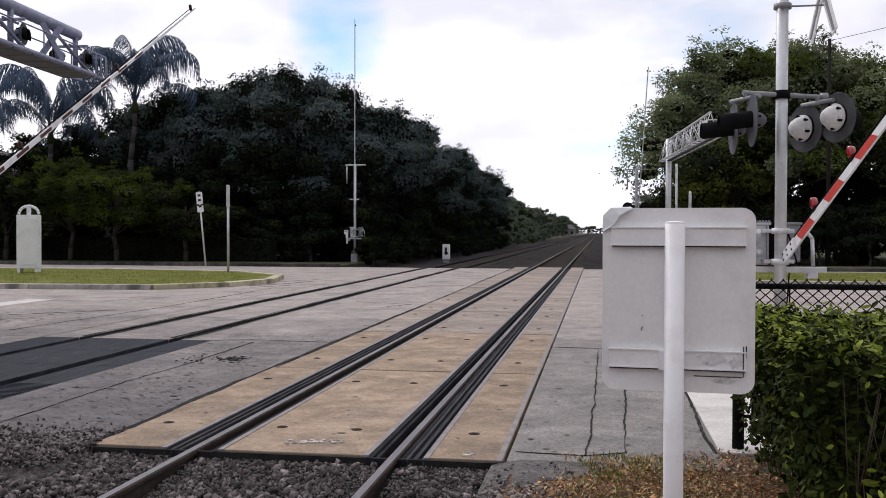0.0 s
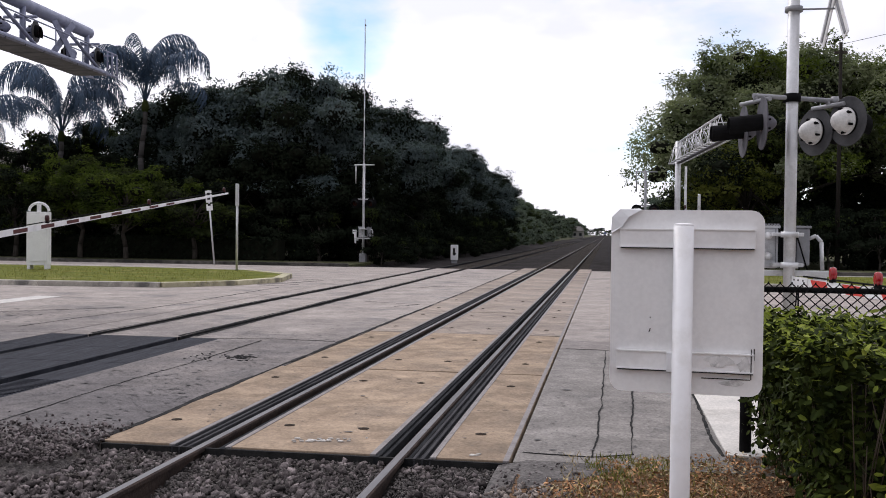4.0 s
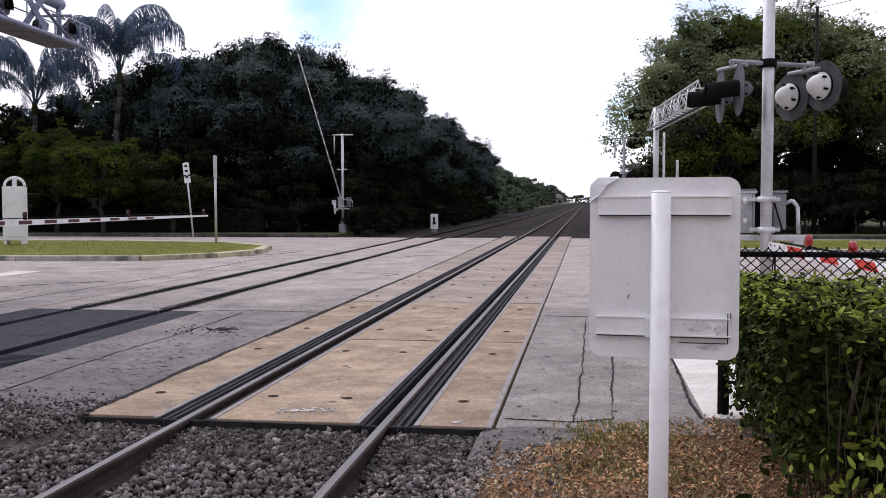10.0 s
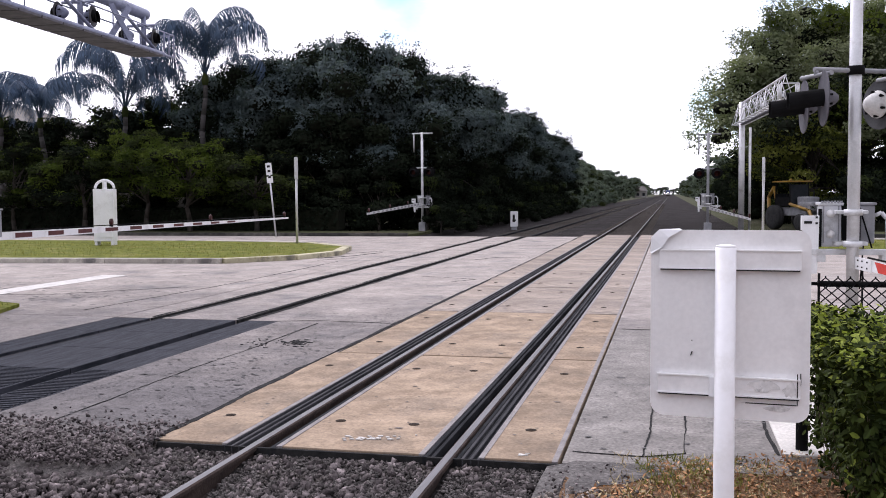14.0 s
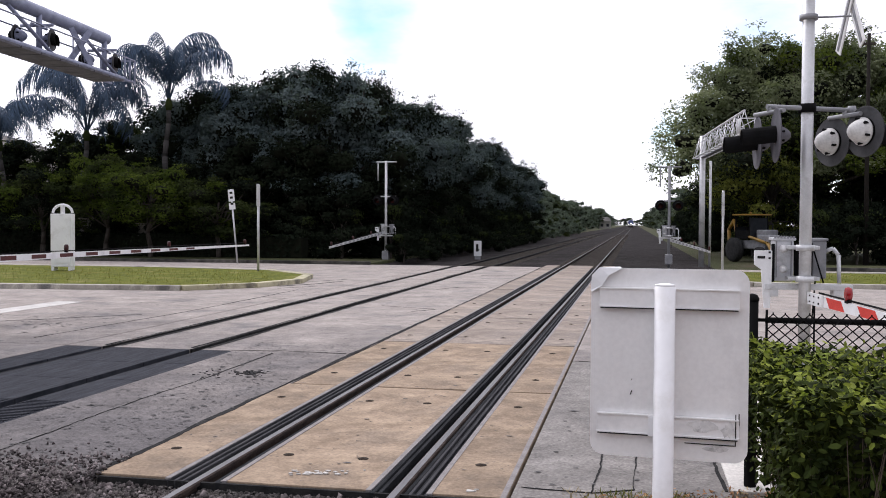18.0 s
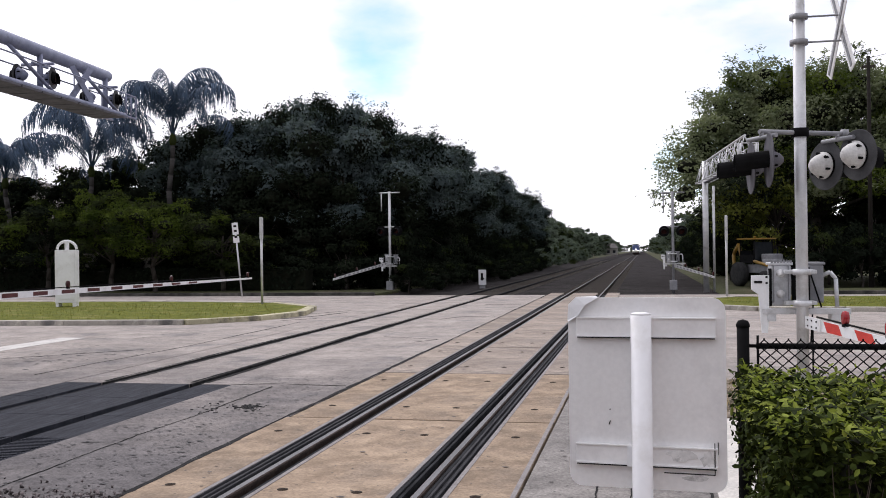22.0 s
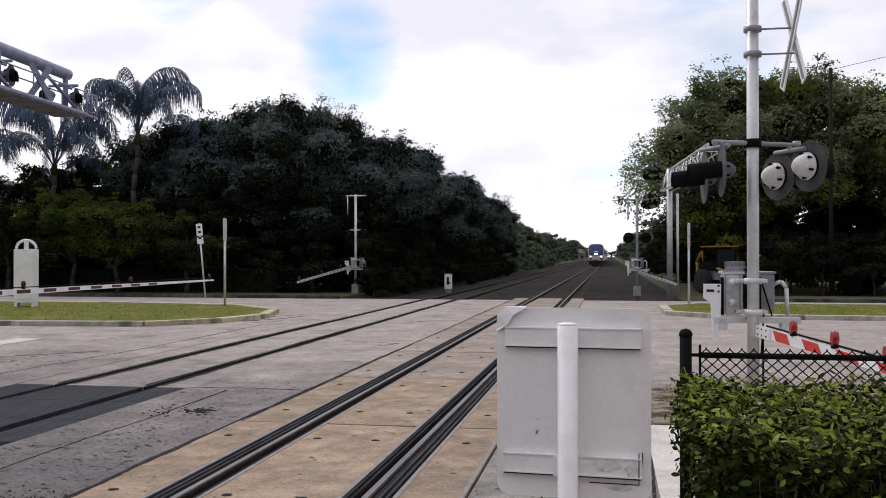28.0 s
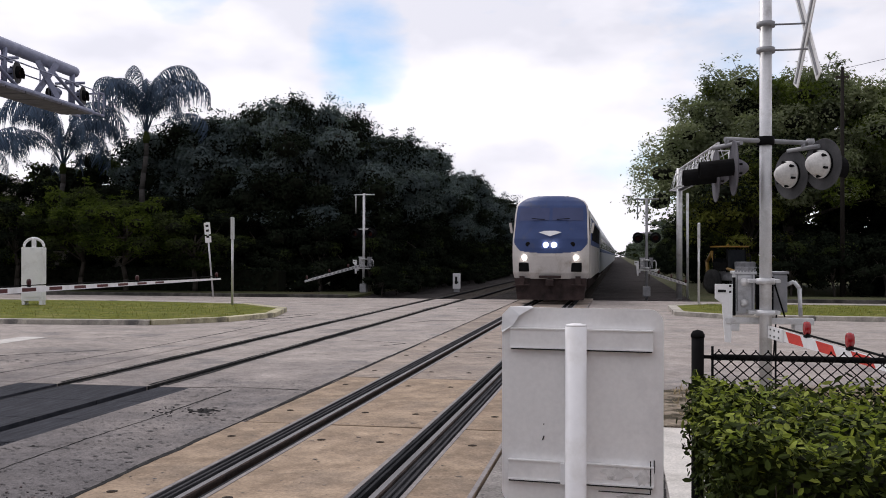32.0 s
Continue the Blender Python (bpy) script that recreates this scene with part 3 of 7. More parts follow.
def build_road():
    bm = bmesh.new()
    # main carriageways on each side of the two tracks
    strips = ((-260, -6.18), (-3.42, -1.585), (1.56, 260))
    for x0, x1 in strips:
        y0 = 13.5
        box(bm, (x0 + x1) / 2, (y0 + FAR) / 2, -0.15, x1 - x0, FAR - y0, 0.30)
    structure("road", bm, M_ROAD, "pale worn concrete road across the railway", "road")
    bm = bmesh.new()
    for x0, x1, y0 in ((-9.0, -6.18, 8.6), (-3.42, -1.585, 6.5)):
        box(bm, (x0 + x1) / 2, (y0 + 13.5) / 2, -0.153, x1 - x0, 13.5 - y0, 0.30)
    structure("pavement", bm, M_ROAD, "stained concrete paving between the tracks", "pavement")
    bm = bmesh.new()
    box(bm, (1.56 + 3.08) / 2, (6.70 + 13.5) / 2, -0.153, 3.08 - 1.56, 13.5 - 6.70, 0.30)
    structure("apron", bm, M_ASPHALT, "cracked grey asphalt apron beside the tracks", "pavement")
    bm = bmesh.new()
    # the worn end of the apron runs out over the gravel in a ragged slope
    rng = random.Random(6)
    nx, ny = 9, 5
    grid = []
    for i in range(nx):
        x = 1.45 + 0.85 * i / (nx - 1)
        u = i / (nx - 1)
        reach = (0.80 - 0.66 * u ** 1.6) * rng.uniform(0.88, 1.1)
        back = 6.655 if x < 1.56 else 6.76
        drop = 0.075 if x < 1.6 else 0.004
        lift = -0.02 if x < 1.5 else 0.002
        grid.append([bm.verts.new((x + rng.uniform(-0.02, 0.02), back - reach * j / (ny - 1), lift - drop * (j / (ny - 1)) ** 1.4)) for j in range(ny)])
    for i in range(nx - 1):
        for j in range(ny - 1):
            bm.faces.new((grid[i][j], grid[i][j + 1], grid[i + 1][j + 1], grid[i + 1][j]))
    structure("apron_end", bm, M_SKIRT, "dark crumbling end of the asphalt apron", "pavement")


def build_panels():
    """The level crossing: tan concrete panels with bolts, rubber strips and flangeways."""
    deck = tagged(new("level_crossing"), "tan concrete panel level crossing with rubber rail seals", "level crossing", "", "structure")
    y, k = NEAR, 0
    length = 4.2
    shapes = {"field_l": (-1.565, -0.985), "gauge": (-0.545, 0.545), "field_r": (0.985, 1.535)}
    meshes = {}
    for key, (x0, x1) in shapes.items():
        bm = bmesh.new()
        box(bm, 0, 0, 0, x1 - x0, length - 0.05, 0.22, bevel=0.008)
        meshes[key] = mesh_of("crossing_panel", bm, M_PANEL)
        bm = bmesh.new()
        box(bm, 0, 0, 0, x1 - x0, length - 0.05, 0.22, bevel=0.008)
        meshes[key + "_far"] = mesh_of("crossing_panel", bm, M_PANEL_FAR)
    bm = bmesh.new()
    lathe(bm, [(0.046, 0.0), (0.046, 0.003), (0.02, 0.0035), (0.018, 0.009), (0.001, 0.010)], seg=10)
    bolt = mesh_of("bolt", bm, M_BOLT)
    bm = bmesh.new()
    box(bm, 0, 0, 0, 0.045, length - 0.022, 0.012)
    edge = mesh_of("edge_strip", bm, M_EDGE)
    while y < FAR - 1:
        for key, (x0, x1) in shapes.items():
            wide = -0.035 if k == 0 and key == "field_l" else 0.0
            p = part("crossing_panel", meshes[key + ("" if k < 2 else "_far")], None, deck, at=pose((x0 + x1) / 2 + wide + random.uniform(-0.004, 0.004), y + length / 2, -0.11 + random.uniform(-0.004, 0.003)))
            if k < 4:
                spots = {"field_l": (-1.33,), "gauge": (-0.37, 0.26), "field_r": (1.22,)}[key]
                for sx in spots:
                    for sy in (0.88, length - 0.88):
                        part("bolt", bolt, None, p, at=pose(sx - (x0 + x1) / 2, sy - length / 2, 0.110))
        y += length
        k += 1
    # angle-iron edging along the outer sides and beside the rubber
    for x in (-0.99, -0.55, 0.55, 0.99, 1.51):
        bm = bmesh.new()
        box(bm, x, (NEAR + 40.5) / 2, -0.004, 0.04, 40.5 - NEAR, 0.014)
        part("edge_strip", bm, M_EDGE, deck)
    # rubber seals: ribs on the field side, a narrow lip on the gauge side, a deep flangeway between
    ys, ye = NEAR - 0.03, FAR
    for side, tc in ((-1, 0), (1, 0)):
        r = side * 0.7525
        for off, w, z in ((0.062, 0.034, -0.022), (0.106, 0.024, -0.005), (0.138, 0.016, -0.02), (0.166, 0.024, -0.005), (0.198, 0.016, -0.02), (0.222, 0.022, -0.003)):
            bm = bmesh.new()
            box(bm, r + side * off, (ys + ye) / 2, z - 0.09, w, ye - ys, 0.18, bevel=0.006)
            part("rubber_or_shade_strip", bm, M_RUBBER_L if off in (0.106, 0.166, 0.222) else M_RUBBER, deck)
        for off, w, z in ((0.172, 0.045, -0.006), (0.128, 0.03, -0.02)):
            bm = bmesh.new()
            box(bm, r - side * off, (ys + ye) / 2, z - 0.09, w, ye - ys, 0.18, bevel=0.006)
            part("rubber_or_shade_strip", bm, M_RUBBER, deck)
    bm = bmesh.new()
    box(bm, 0, (NEAR + FAR) / 2, -0.27, 3.1, FAR - NEAR - 0.06, 0.1)
    part("crossing_base", bm, M_VOID, deck)
    # the shadow gap at the panel ends, drawn as a black strip
    bm = bmesh.new()
    box(bm, -0.0, NEAR - 0.015, -0.05, 3.09, 0.03, 0.08)
    part("end_shade", bm, M_VOID, deck, "dark strip for the shadow gap under the panel ends")
    return deck


def build_mats(deck):
    """Black rubber mats round the far track's rails, then plain paving with open flangeways."""
    c = TRACKS[1]
    y0, y1 = 5.2, 13.45
    for x0, x1 in ((-6.17, -5.56), (-5.36, -4.12), (-3.92, -3.43)):
        n = 6
        step = (y1 - y0) / n
        for k in range(n):
            bm = bmesh.new()
            box(bm, (x0 + x1) / 2, y0 + step * (k + 0.5), -0.09, x1 - x0, step - 0.012, 0.17, bevel=0.006)
            # raised ribs across the nearest mats
            if k < 3:
                m = int(step / 0.07)
                for j in range(m):
                    box(bm, (x0 + x1) / 2, y0 + step * k + 0.05 + j * 0.07, -0.002, x1 - x0 - 0.06, 0.03, 0.012)
            part("rubber_mat", bm, M_MAT, deck)
    for x0, x1 in ((-6.17, -5.56), (-5.36, -4.12), (-3.92, -3.43)):
        bm = bmesh.new()
        box(bm, (x0 + x1) / 2, (y1 + FAR) / 2 + 0.01, -0.155, x1 - x0, FAR - y1 - 0.02, 0.30)
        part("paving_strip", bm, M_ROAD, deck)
    bm = bmesh.new()
    box(bm, c, (6 + FAR) / 2, -0.27, 2.7, FAR - 6, 0.06)
    part("crossing_base", bm, M_VOID, deck)
    # black linings put the flangeways' shade onto their walls
    for x in (-5.541, -4.101, -5.379, -3.939):
        bm = bmesh.new()
        box(bm, x, (y1 + FAR) / 2, -0.145, 0.036, FAR - y1 - 0.04, 0.28)
        part("rubber_or_shade_strip", bm, M_VOID, deck)


def build_rails():
    prof = [(-0.0375, -0.006), (-0.026, 0.003), (0.026, 0.003), (0.0375, -0.006), (0.0375, -0.03), (0.012, -0.045), (0.010, -0.13), (0.07, -0.16), (0.07, -0.175), (-0.07, -0.175), (-0.07, -0.16), (-0.010, -0.13), (-0.012, -0.045), (-0.0375, -0.03)]
    bm = bmesh.new()
    ys = [-60, 0, 20, 60, 150, 400, 1500]
    rings = [[bm.verts.new((x, y, z)) for x, z in prof] for y in ys]
    for a, b in zip(rings, rings[1:]):
        for i in range(len(prof)):
            f = bm.faces.new((a[i], a[(i + 1) % len(prof)], b[(i + 1) % len(prof)], b[i]))
            f.material_index = 0 if i == 1 else 1
    me = mesh_of("rail", bm, [M_RAIL, M_RAILSIDE])
    # far rails blacked out and sunk: the flangeways' shade put into their colour
    dull = me.copy()
    dull.materials[0] = M_RUBBER
    dull.materials[1] = M_RUBBER
    for c in TRACKS:
        t = tagged(new("railway_track"), "straight railway track of worn steel rails on ballast", "railway track", "railway tracks", "structure")
        for s in (-1, 1):
            part("rail", me if c == 0 else dull, None, t, "rusty worn steel rail, blacked out on the far track", pose(c + s * 0.7525, 0, 0 if c == 0 else -0.035))
        bm = bmesh.new()
        for y in np.arange(43.0, 190, 0.55):
            box(bm, c, y, ZB - 0.09, 2.6, 0.23, 0.2)
        for y in np.arange(-12, 6.3, 0.55):
            box(bm, c, y, -0.262, 2.6, 0.23, 0.2)
        tagged(part("ties", bm, M_TIE, t), kind="stuff")


def kerbed_island(name, outline, label, mat_top, height=0.14, kerb=0.16):
    """A grassed island with a concrete kerb in segments round its outline."""
    bm = bmesh.new()
    prism(bm, outline, -0.02, height - 0.02)
    top = structure(name, bm, mat_top, label, "traffic island")
    n = len(outline)
    for i in range(n):
        a, b = Vector((*outline[i], 0)), Vector((*outline[(i + 1) % n], 0))
        d = (b - a)
        count = min(24, max(1, round(d.length / 3.0)))
        q = d.to_track_quat("X", "Z").to_matrix().to_4x4()
        for k in range(count):
            if d.length > 100 and k > 0:
                break
            seg = d.length / count if d.length <= 100 else d.length
            bm = bmesh.new()
            box(bm, 0, 0, 0, seg - 0.012, kerb * 2, height + 0.02, bevel=0.02)
            ob = part("kerb", bm, M_KERB_PALE if -10 < (a + d * 0.5).x < -7 else M_KERB, top)
            ob.matrix_basis = Matrix.Translation(a + d * ((k + 0.5) / count if d.length <= 100 else 0.5) + Vector((0, 0, height / 2 - 0.01))) @ q
    return top


def build_islands():
    kerbed_island("traffic_island_1", [(-120, 23.8), (-16.8, 24.2), (-9.95, 24.85), (-8.5, 26.5), (-7.95, 28.7), (-8.6, 31.6), (-11, 34.2), (-16, 35.2), (-120, 35.6)], "grassed road median with a concrete kerb", M_LAWN)
    kerbed_island("traffic_island_2", [(4.6, 32.4), (6, 31.1), (11, 30.7), (120, 30.2), (120, 38.5), (12, 38.4), (6, 38.0), (4.6, 36.6)], "grassed road median with a concrete kerb", M_LAWN)
    # verges across the far side of the road
    for i, (x0, x1) in enumerate(((-200, -9.4), (8.2, 200))):
        bm = bmesh.new()
        box(bm, (x0 + x1) / 2, 44.6, 0.0, abs(x1 - x0), 4.2, 0.16, bevel=0.02)
        structure("verge_%d" % (i + 1), bm, M_GROUND, "patchy grass verge beside the road", "verge")
        # the kerb's shadow line is put into its dark colour
        bm = bmesh.new()
        box(bm, (x0 + x1) / 2, 42.36, 0.03, abs(x1 - x0), 0.2, 0.24, bevel=0.02)
        structure("kerb_%d" % (i + 1), bm, M_KERB_DARK, "dark weathered concrete kerb", "kerb")
    # grass by the near edge on the left of the tracks
    bm = bmesh.new()
    prism(bm, [(-9.0, 0.5), (-8.7, 11.6), (-8.25, 13.4), (-8.6, 14.4), (-9.8, 14.9), (-40, 14.4), (-40, 0.5)], -0.2, 0.06)
    structure("verge_3", bm, M_LAWN, "grass verge at the road's near edge", "verge")
    # pale footway and dirt behind the fence
    bm = bmesh.new()
    box(bm, 30, 9.3, -0.10, 53.85, 4.2, 0.22, bevel=0.01)
    structure("footway", bm, M_WALK, "pale concrete footway", "footway")
    bm = bmesh.new()
    prism(bm, [(3.085, 11.42), (60, 11.42), (60, 15.6), (6.5, 15.4), (4.2, 15.0), (3.3, 14.4), (3.085, 13.6)], -0.2, 0.02)
    structure("verge_4", bm, M_DIRT, "bare tan dirt verge with dark leaf litter", "verge")
    bm = bmesh.new()
    for x, y, l in ((-10.7, 18.3, 4.8), (-17, 18.6, 3), (-26, 18.6, 3)):
        box(bm, x, y, 0.002, 0.6 if l > 4 else 3.0, l if l > 4 else 0.16, 0.006)
    structure("lane_marking", bm, M_LINE, "worn white painted lane line", "lane marking")


build_ground()
build_road()
DECK = build_panels()
build_mats(DECK)
build_rails()
build_islands()


# ---- the near sign, fence and hedge ----
def rounded(w, h, r, n=5):
    pts = []
    for cx, cy, a0 in ((w / 2 - r, h / 2 - r, 0), (-w / 2 + r, h / 2 - r, 90), (-w / 2 + r, -h / 2 + r, 180), (w / 2 - r, -h / 2 + r, 270)):
        for i in range(n + 1):
            a = radians(a0 + 90 * i / n)
            pts.append((cx + r * math.cos(a), cy + r * math.sin(a)))
    return pts


def build_sign():
    """The back of a roadside sign: a sheet on two channel braces clamped to a round post."""
    t = thing("road_sign", "grey back of a metal road sign on a round white post", "road sign", pose(2.527, 4.24, 0, 0, 0, -5.0))
    flat = Matrix.Rotation(radians(90), 4, "X")
    w, h, zc = 0.640, 0.792, 1.316
    bm = bmesh.new()
    prism(bm, rounded(w, h, 0.055), -0.0025, 0.0025, Matrix.Translation((0, 0.0, zc)) @ flat)
    part("plate", bm, M_PLATE, t, "dull grey aluminium sheet with rounded corners")
    # the white film peels off the top corner
    bm = bmesh.new()
    curl = [(-0.322, 0.30, 0.0), (-0.318, 0.365, 0.0), (-0.285, 0.398, 0.0), (-0.20, 0.402, 0.0)]
    inner = [(-0.315, 0.295, -0.012), (-0.270, 0.325, -0.018), (-0.245, 0.365, -0.018), (-0.19, 0.396, -0.010)]
    top = [bm.verts.new((x, y - 0.004, zc + z)) for x, z, y in curl]
    low = [bm.verts.new((x, y - 0.004, zc + z)) for x, z, y in inner]
    for i in range(3):
        bm.faces.new((top[i], top[i + 1], low[i + 1], low[i]))
    ext = bmesh.ops.extrude_face_region(bm, geom=bm.faces[:])
    bmesh.ops.translate(bm, verts=[v for v in ext["geom"] if isinstance(v, bmesh.types.BMVert)], vec=(0, -0.003, 0))
    part("film_flap", bm, M_WHITE, t, "white film peeling off the corner")
    for z, w1, x0 in ((1.590, 0.565, 0.0), (1.062, 0.575, -0.003)):
        bm = bmesh.new()
        box(bm, x0, -0.013, z, w1, 0.020, 0.082, bevel=0.004)
        box(bm, x0, -0.025, z - 0.038, w1, 0.008, 0.007)
        box(bm, x0, -0.025, z + 0.038, w1, 0.008, 0.005)
        br = part("brace", bm, M_PLATE, t)
        # shade under the brace's lower lip, drawn as a dark strip
        bm = bmesh.new()
        box(bm, x0, -0.026, z - 0.043, w1 - 0.01, 0.010, 0.005)
        part("lip_shade", bm, M_SEAL, br, "dark strip standing in for shade under the brace's lip")
    # grime and torn film left round the end of the lower brace
    rng = random.Random(9)
    for x, z, w_, h_ in ((0.145, 1.072, 0.14, 0.055), (0.245, 1.058, 0.06, 0.07), (0.20, 0.975, 0.11, 0.03)):
        bm = bmesh.new()
        ring = [(x + w_ / 2 * math.cos(a) * rng.uniform(0.55, 1.15), z + h_ / 2 * math.sin(a) * rng.uniform(0.6, 1.2)) for a in np.linspace(0, 2 * math.pi, 15)[:-1]]
        y0 = -0.0245 if z > 1.0 else -0.004
        front = [bm.verts.new((px, y0 - 0.0012, pz)) for px, pz in ring]
        back = [bm.verts.new((px, y0, pz)) for px, pz in ring]
        for i in range(len(ring)):
            bm.faces.new((front[i], front[(i + 1) % len(ring)], back[(i + 1) % len(ring)], back[i]))
        bm.faces.new(front)
        part("grime", bm, M_GRIME, t, "grey smear of grime on the sheet")
    # clip and torn film scraps on the lower brace
    bm = bmesh.new()
    box(bm, -0.062, -0.031, 1.057, 0.030, 0.014, 0.085, bevel=0.004)
    part("clip", bm, M_WHITE, t)
    # scrapes round the lower brace
    for x, z, w_, h_ in ((0.17, 0.992, 0.20, 0.0035), (0.272, 1.06, 0.004, 0.13), (0.245, 1.015, 0.05, 0.004), (0.285, 1.10, 0.004, 0.05)):
        bm = bmesh.new()
        box(bm, x, -0.024 if 1.02 < z < 1.10 else -0.0045, z, w_, 0.004, h_)
        part("scrape", bm, M_SEAL, t, "thin dark scrape in the sheet")
    for x, z in ((-0.15, 1.19), (-0.148, 1.245)):
        bm = bmesh.new()
        box(bm, x, -0.0045, z, 0.004, 0.004, 0.018 if z < 1.2 else 0.005, Matrix.Rotation(radians(20), 4, "Y"))
        part("scratch", bm, M_SEAL, t)
    bm = bmesh.new()
    tube(bm, (-0.012, -0.066, -0.6), (-0.012, -0.066, 1.645), 0.042, seg=28)
    lathe(bm, [(0.042, 0), (0.039, 0.006), (0.02, 0.010), (0.001, 0.011)], Matrix.Translation((-0.012, -0.066, 1.645)), seg=24)
    part("post", bm, M_POST, t, "smooth round white post")


def build_fence():
    t = thing("chain_link_fence", "low black chain-link fence with a round corner post", "fence", pose(3.22, 7.35, 0, 0, 0, -1.0))
    bm = bmesh.new()
    tube(bm, (0, 0, -0.3), (0, 0, 1.36), 0.043, seg=16)
    lathe(bm, [(0.048, 0), (0.048, 0.02), (0.034, 0.045), (0.001, 0.055)], Matrix.Translation((0, 0, 1.35)), seg=16)
    part("corner_post", bm, M_BLACK, t)
    for x in (3.0, 6.0):
        bm = bmesh.new()
        tube(bm, (x, 0.03, -0.3), (x, 0.03, 1.24), 0.028, seg=12)
        part("line_post", bm, M_BLACK, t)
    bm = bmesh.new()
    tube(bm, (0.09, 0, 1.215), (7.0, 0, 1.215), 0.021, seg=12)
    part("top_rail", bm, M_BLACK, t)
    bm = bmesh.new()
    tube(bm, (0.10, 0.0, 0.04), (0.10, 0.0, 1.29), 0.009, seg=8)
    for z in (0.25, 0.75, 1.215):
        box(bm, 0.05, 0, z, 0.11, 0.02, 0.024, bevel=0.004)
    part("tension_bar", bm, M_BLACK, t)
    # woven wire: each wire is a zigzag that hooks its neighbour
    bm = bmesh.new()
    pitch, step, z0, rows = 0.041, 0.0367, 0.05, 33
    for k in range(int(4.6 / pitch)):
        pts = [Vector((0.10 + pitch * (k + (j + k) % 2), -0.028 + (0.004 if (j + k) % 2 else -0.004), z0 + step * j)) for j in range(rows + 1)]
        for a, b in zip(pts, pts[1:]):
            if a.z > 0.6 or k < 5:
                tube(bm, a, b, 0.0044, seg=4, smooth=False)
        tube(bm, pts[-1], pts[-1] + Vector((0, 0, 0.012)), 0.005, seg=4, smooth=False)
    part("wire_mesh", bm, M_BLACK, t, "black diamond wire mesh")


def build_hedge():
    rng = np.random.default_rng(5)
    x0, x1, y0, y1, h = 3.10, 8.2, 4.85, 7.18, 1.06
    t = thing("clipped_hedge", "clipped evergreen hedge with glossy green leaves by the fence", "hedge", pose(0, 0, 0))
    n = 26000
    face = rng.choice(5, n, p=(0.53, 0.125, 0.18, 0.03, 0.135))
    p = np.column_stack([rng.uniform(x0, x1, n), rng.uniform(y0, y1, n), rng.uniform(0.05, h, n)])
    p[:, 0] = x0 + (x1 - x0) * rng.uniform(0, 1, n) ** 1.35
    out = np.zeros((n, 3))
    depth = np.abs(rng.normal(0, 0.065, n))
    for f, axis, val, sign in ((0, 2, h, 1), (1, 1, y0, -1), (2, 0, x0, -1), (3, 1, y1, 1), (4, 2, h - 0.10, 1)):
        s = face == f
        wave = 0.035 * np.sin(p[:, 0] * 5.1 + p[:, 1] * 3.3) + 0.03 * np.sin(p[:, 1] * 8.0 + p[:, 2] * 7) + rng.normal(0, 0.02, n)
        p[s, axis] = val + sign * (wave[s] - depth[s] * (1.0 if axis == 2 else 1.6))
        out[s, axis] = sign
        out[s, 2] += 0.35
    # the sides are thin, with holes between the sprays
    hole = np.sin(p[:, 0] * 9 + p[:, 2] * 7) * np.sin(p[:, 1] * 8 - p[:, 2] * 10 + 1.3) + rng.normal(0, 0.25, n)
    keep = (face == 0) | (face == 4) | (hole > -0.02)
    p, out, face = p[keep], out[keep], face[keep]
    # rounded shoulders
    shoulder = np.clip((p[:, 2] - (h - 0.15)) / 0.15, 0, 1)
    p[:, 0] += shoulder * np.clip(1 - (p[:, 0] - x0) / 0.2, 0, 1) * 0.07
    p[:, 1] += shoulder * np.clip(1 - (p[:, 1] - y0) / 0.2, 0, 1) * 0.07
    # the foot of the hedge is bare and stands back
    p[:, 0] += np.clip(1 - (p[:, 0] - x0) / 0.5, 0, 1) * 0.16 * np.clip(1 - p[:, 2] / (h * 0.85), 0, 1)
    p[:, 1] += np.clip(1 - (p[:, 1] - y0) / 0.5, 0, 1) * 0.12 * np.clip(1 - p[:, 2] / (h * 0.85), 0, 1)
    bare = (p[:, 2] < 0.34) & (rng.uniform(0, 1, len(p)) < 0.6)
    p, out, face = p[~bare], out[~bare], face[~bare]
    # older leaves deeper in, behind the sprays
    deep = 9000
    inner = np.column_stack([rng.uniform(x0 + 0.16, x1, deep), y0 + rng.uniform(0.12, 0.30, deep), rng.uniform(0.22, h - 0.08, deep)])
    side = rng.uniform(0, 1, deep) < 0.35
    inner[side, 0] = x0 + rng.uniform(0.18, 0.34, side.sum())
    inner[side, 1] = rng.uniform(y0 + 0.1, y1, side.sum())
    p = np.concatenate([p, inner])
    out = np.concatenate([out, np.tile((-0.3, -0.8, 0.3), (deep, 1))])
    face = np.concatenate([face, np.full(deep, 5)])
    q = leaves(rng, p, out, 0.058, 0.54, 0.0, 0.7)
    # bright leaves crowd the top: its light put into colour, besides new growth
    young_lit = rng.uniform(0, 1, len(q)) < np.where(face == 0, 0.48, np.where(face == 5, 0.0, 0.03))
    sprigs = np.column_stack([rng.uniform(x0, x1, 700), rng.uniform(y0, y1, 700), rng.uniform(h - 0.02, h + 0.06, 700)])
    # loose shoots low at the front
    k = 150
    low = np.column_stack([rng.normal(3.60, 0.24, k), rng.normal(4.70, 0.12, k), np.abs(rng.normal(0.24, 0.15, k))])
    q = np.concatenate([q, leaves(rng, sprigs, np.tile((0, -0.3, 1.0), (700, 1)), 0.065, 0.5, -0.4, 0.7), leaves(rng, low, np.tile((-0.4, -0.6, 0.6), (k, 1)), 0.075, 0.5, 0.2, 0.7)])
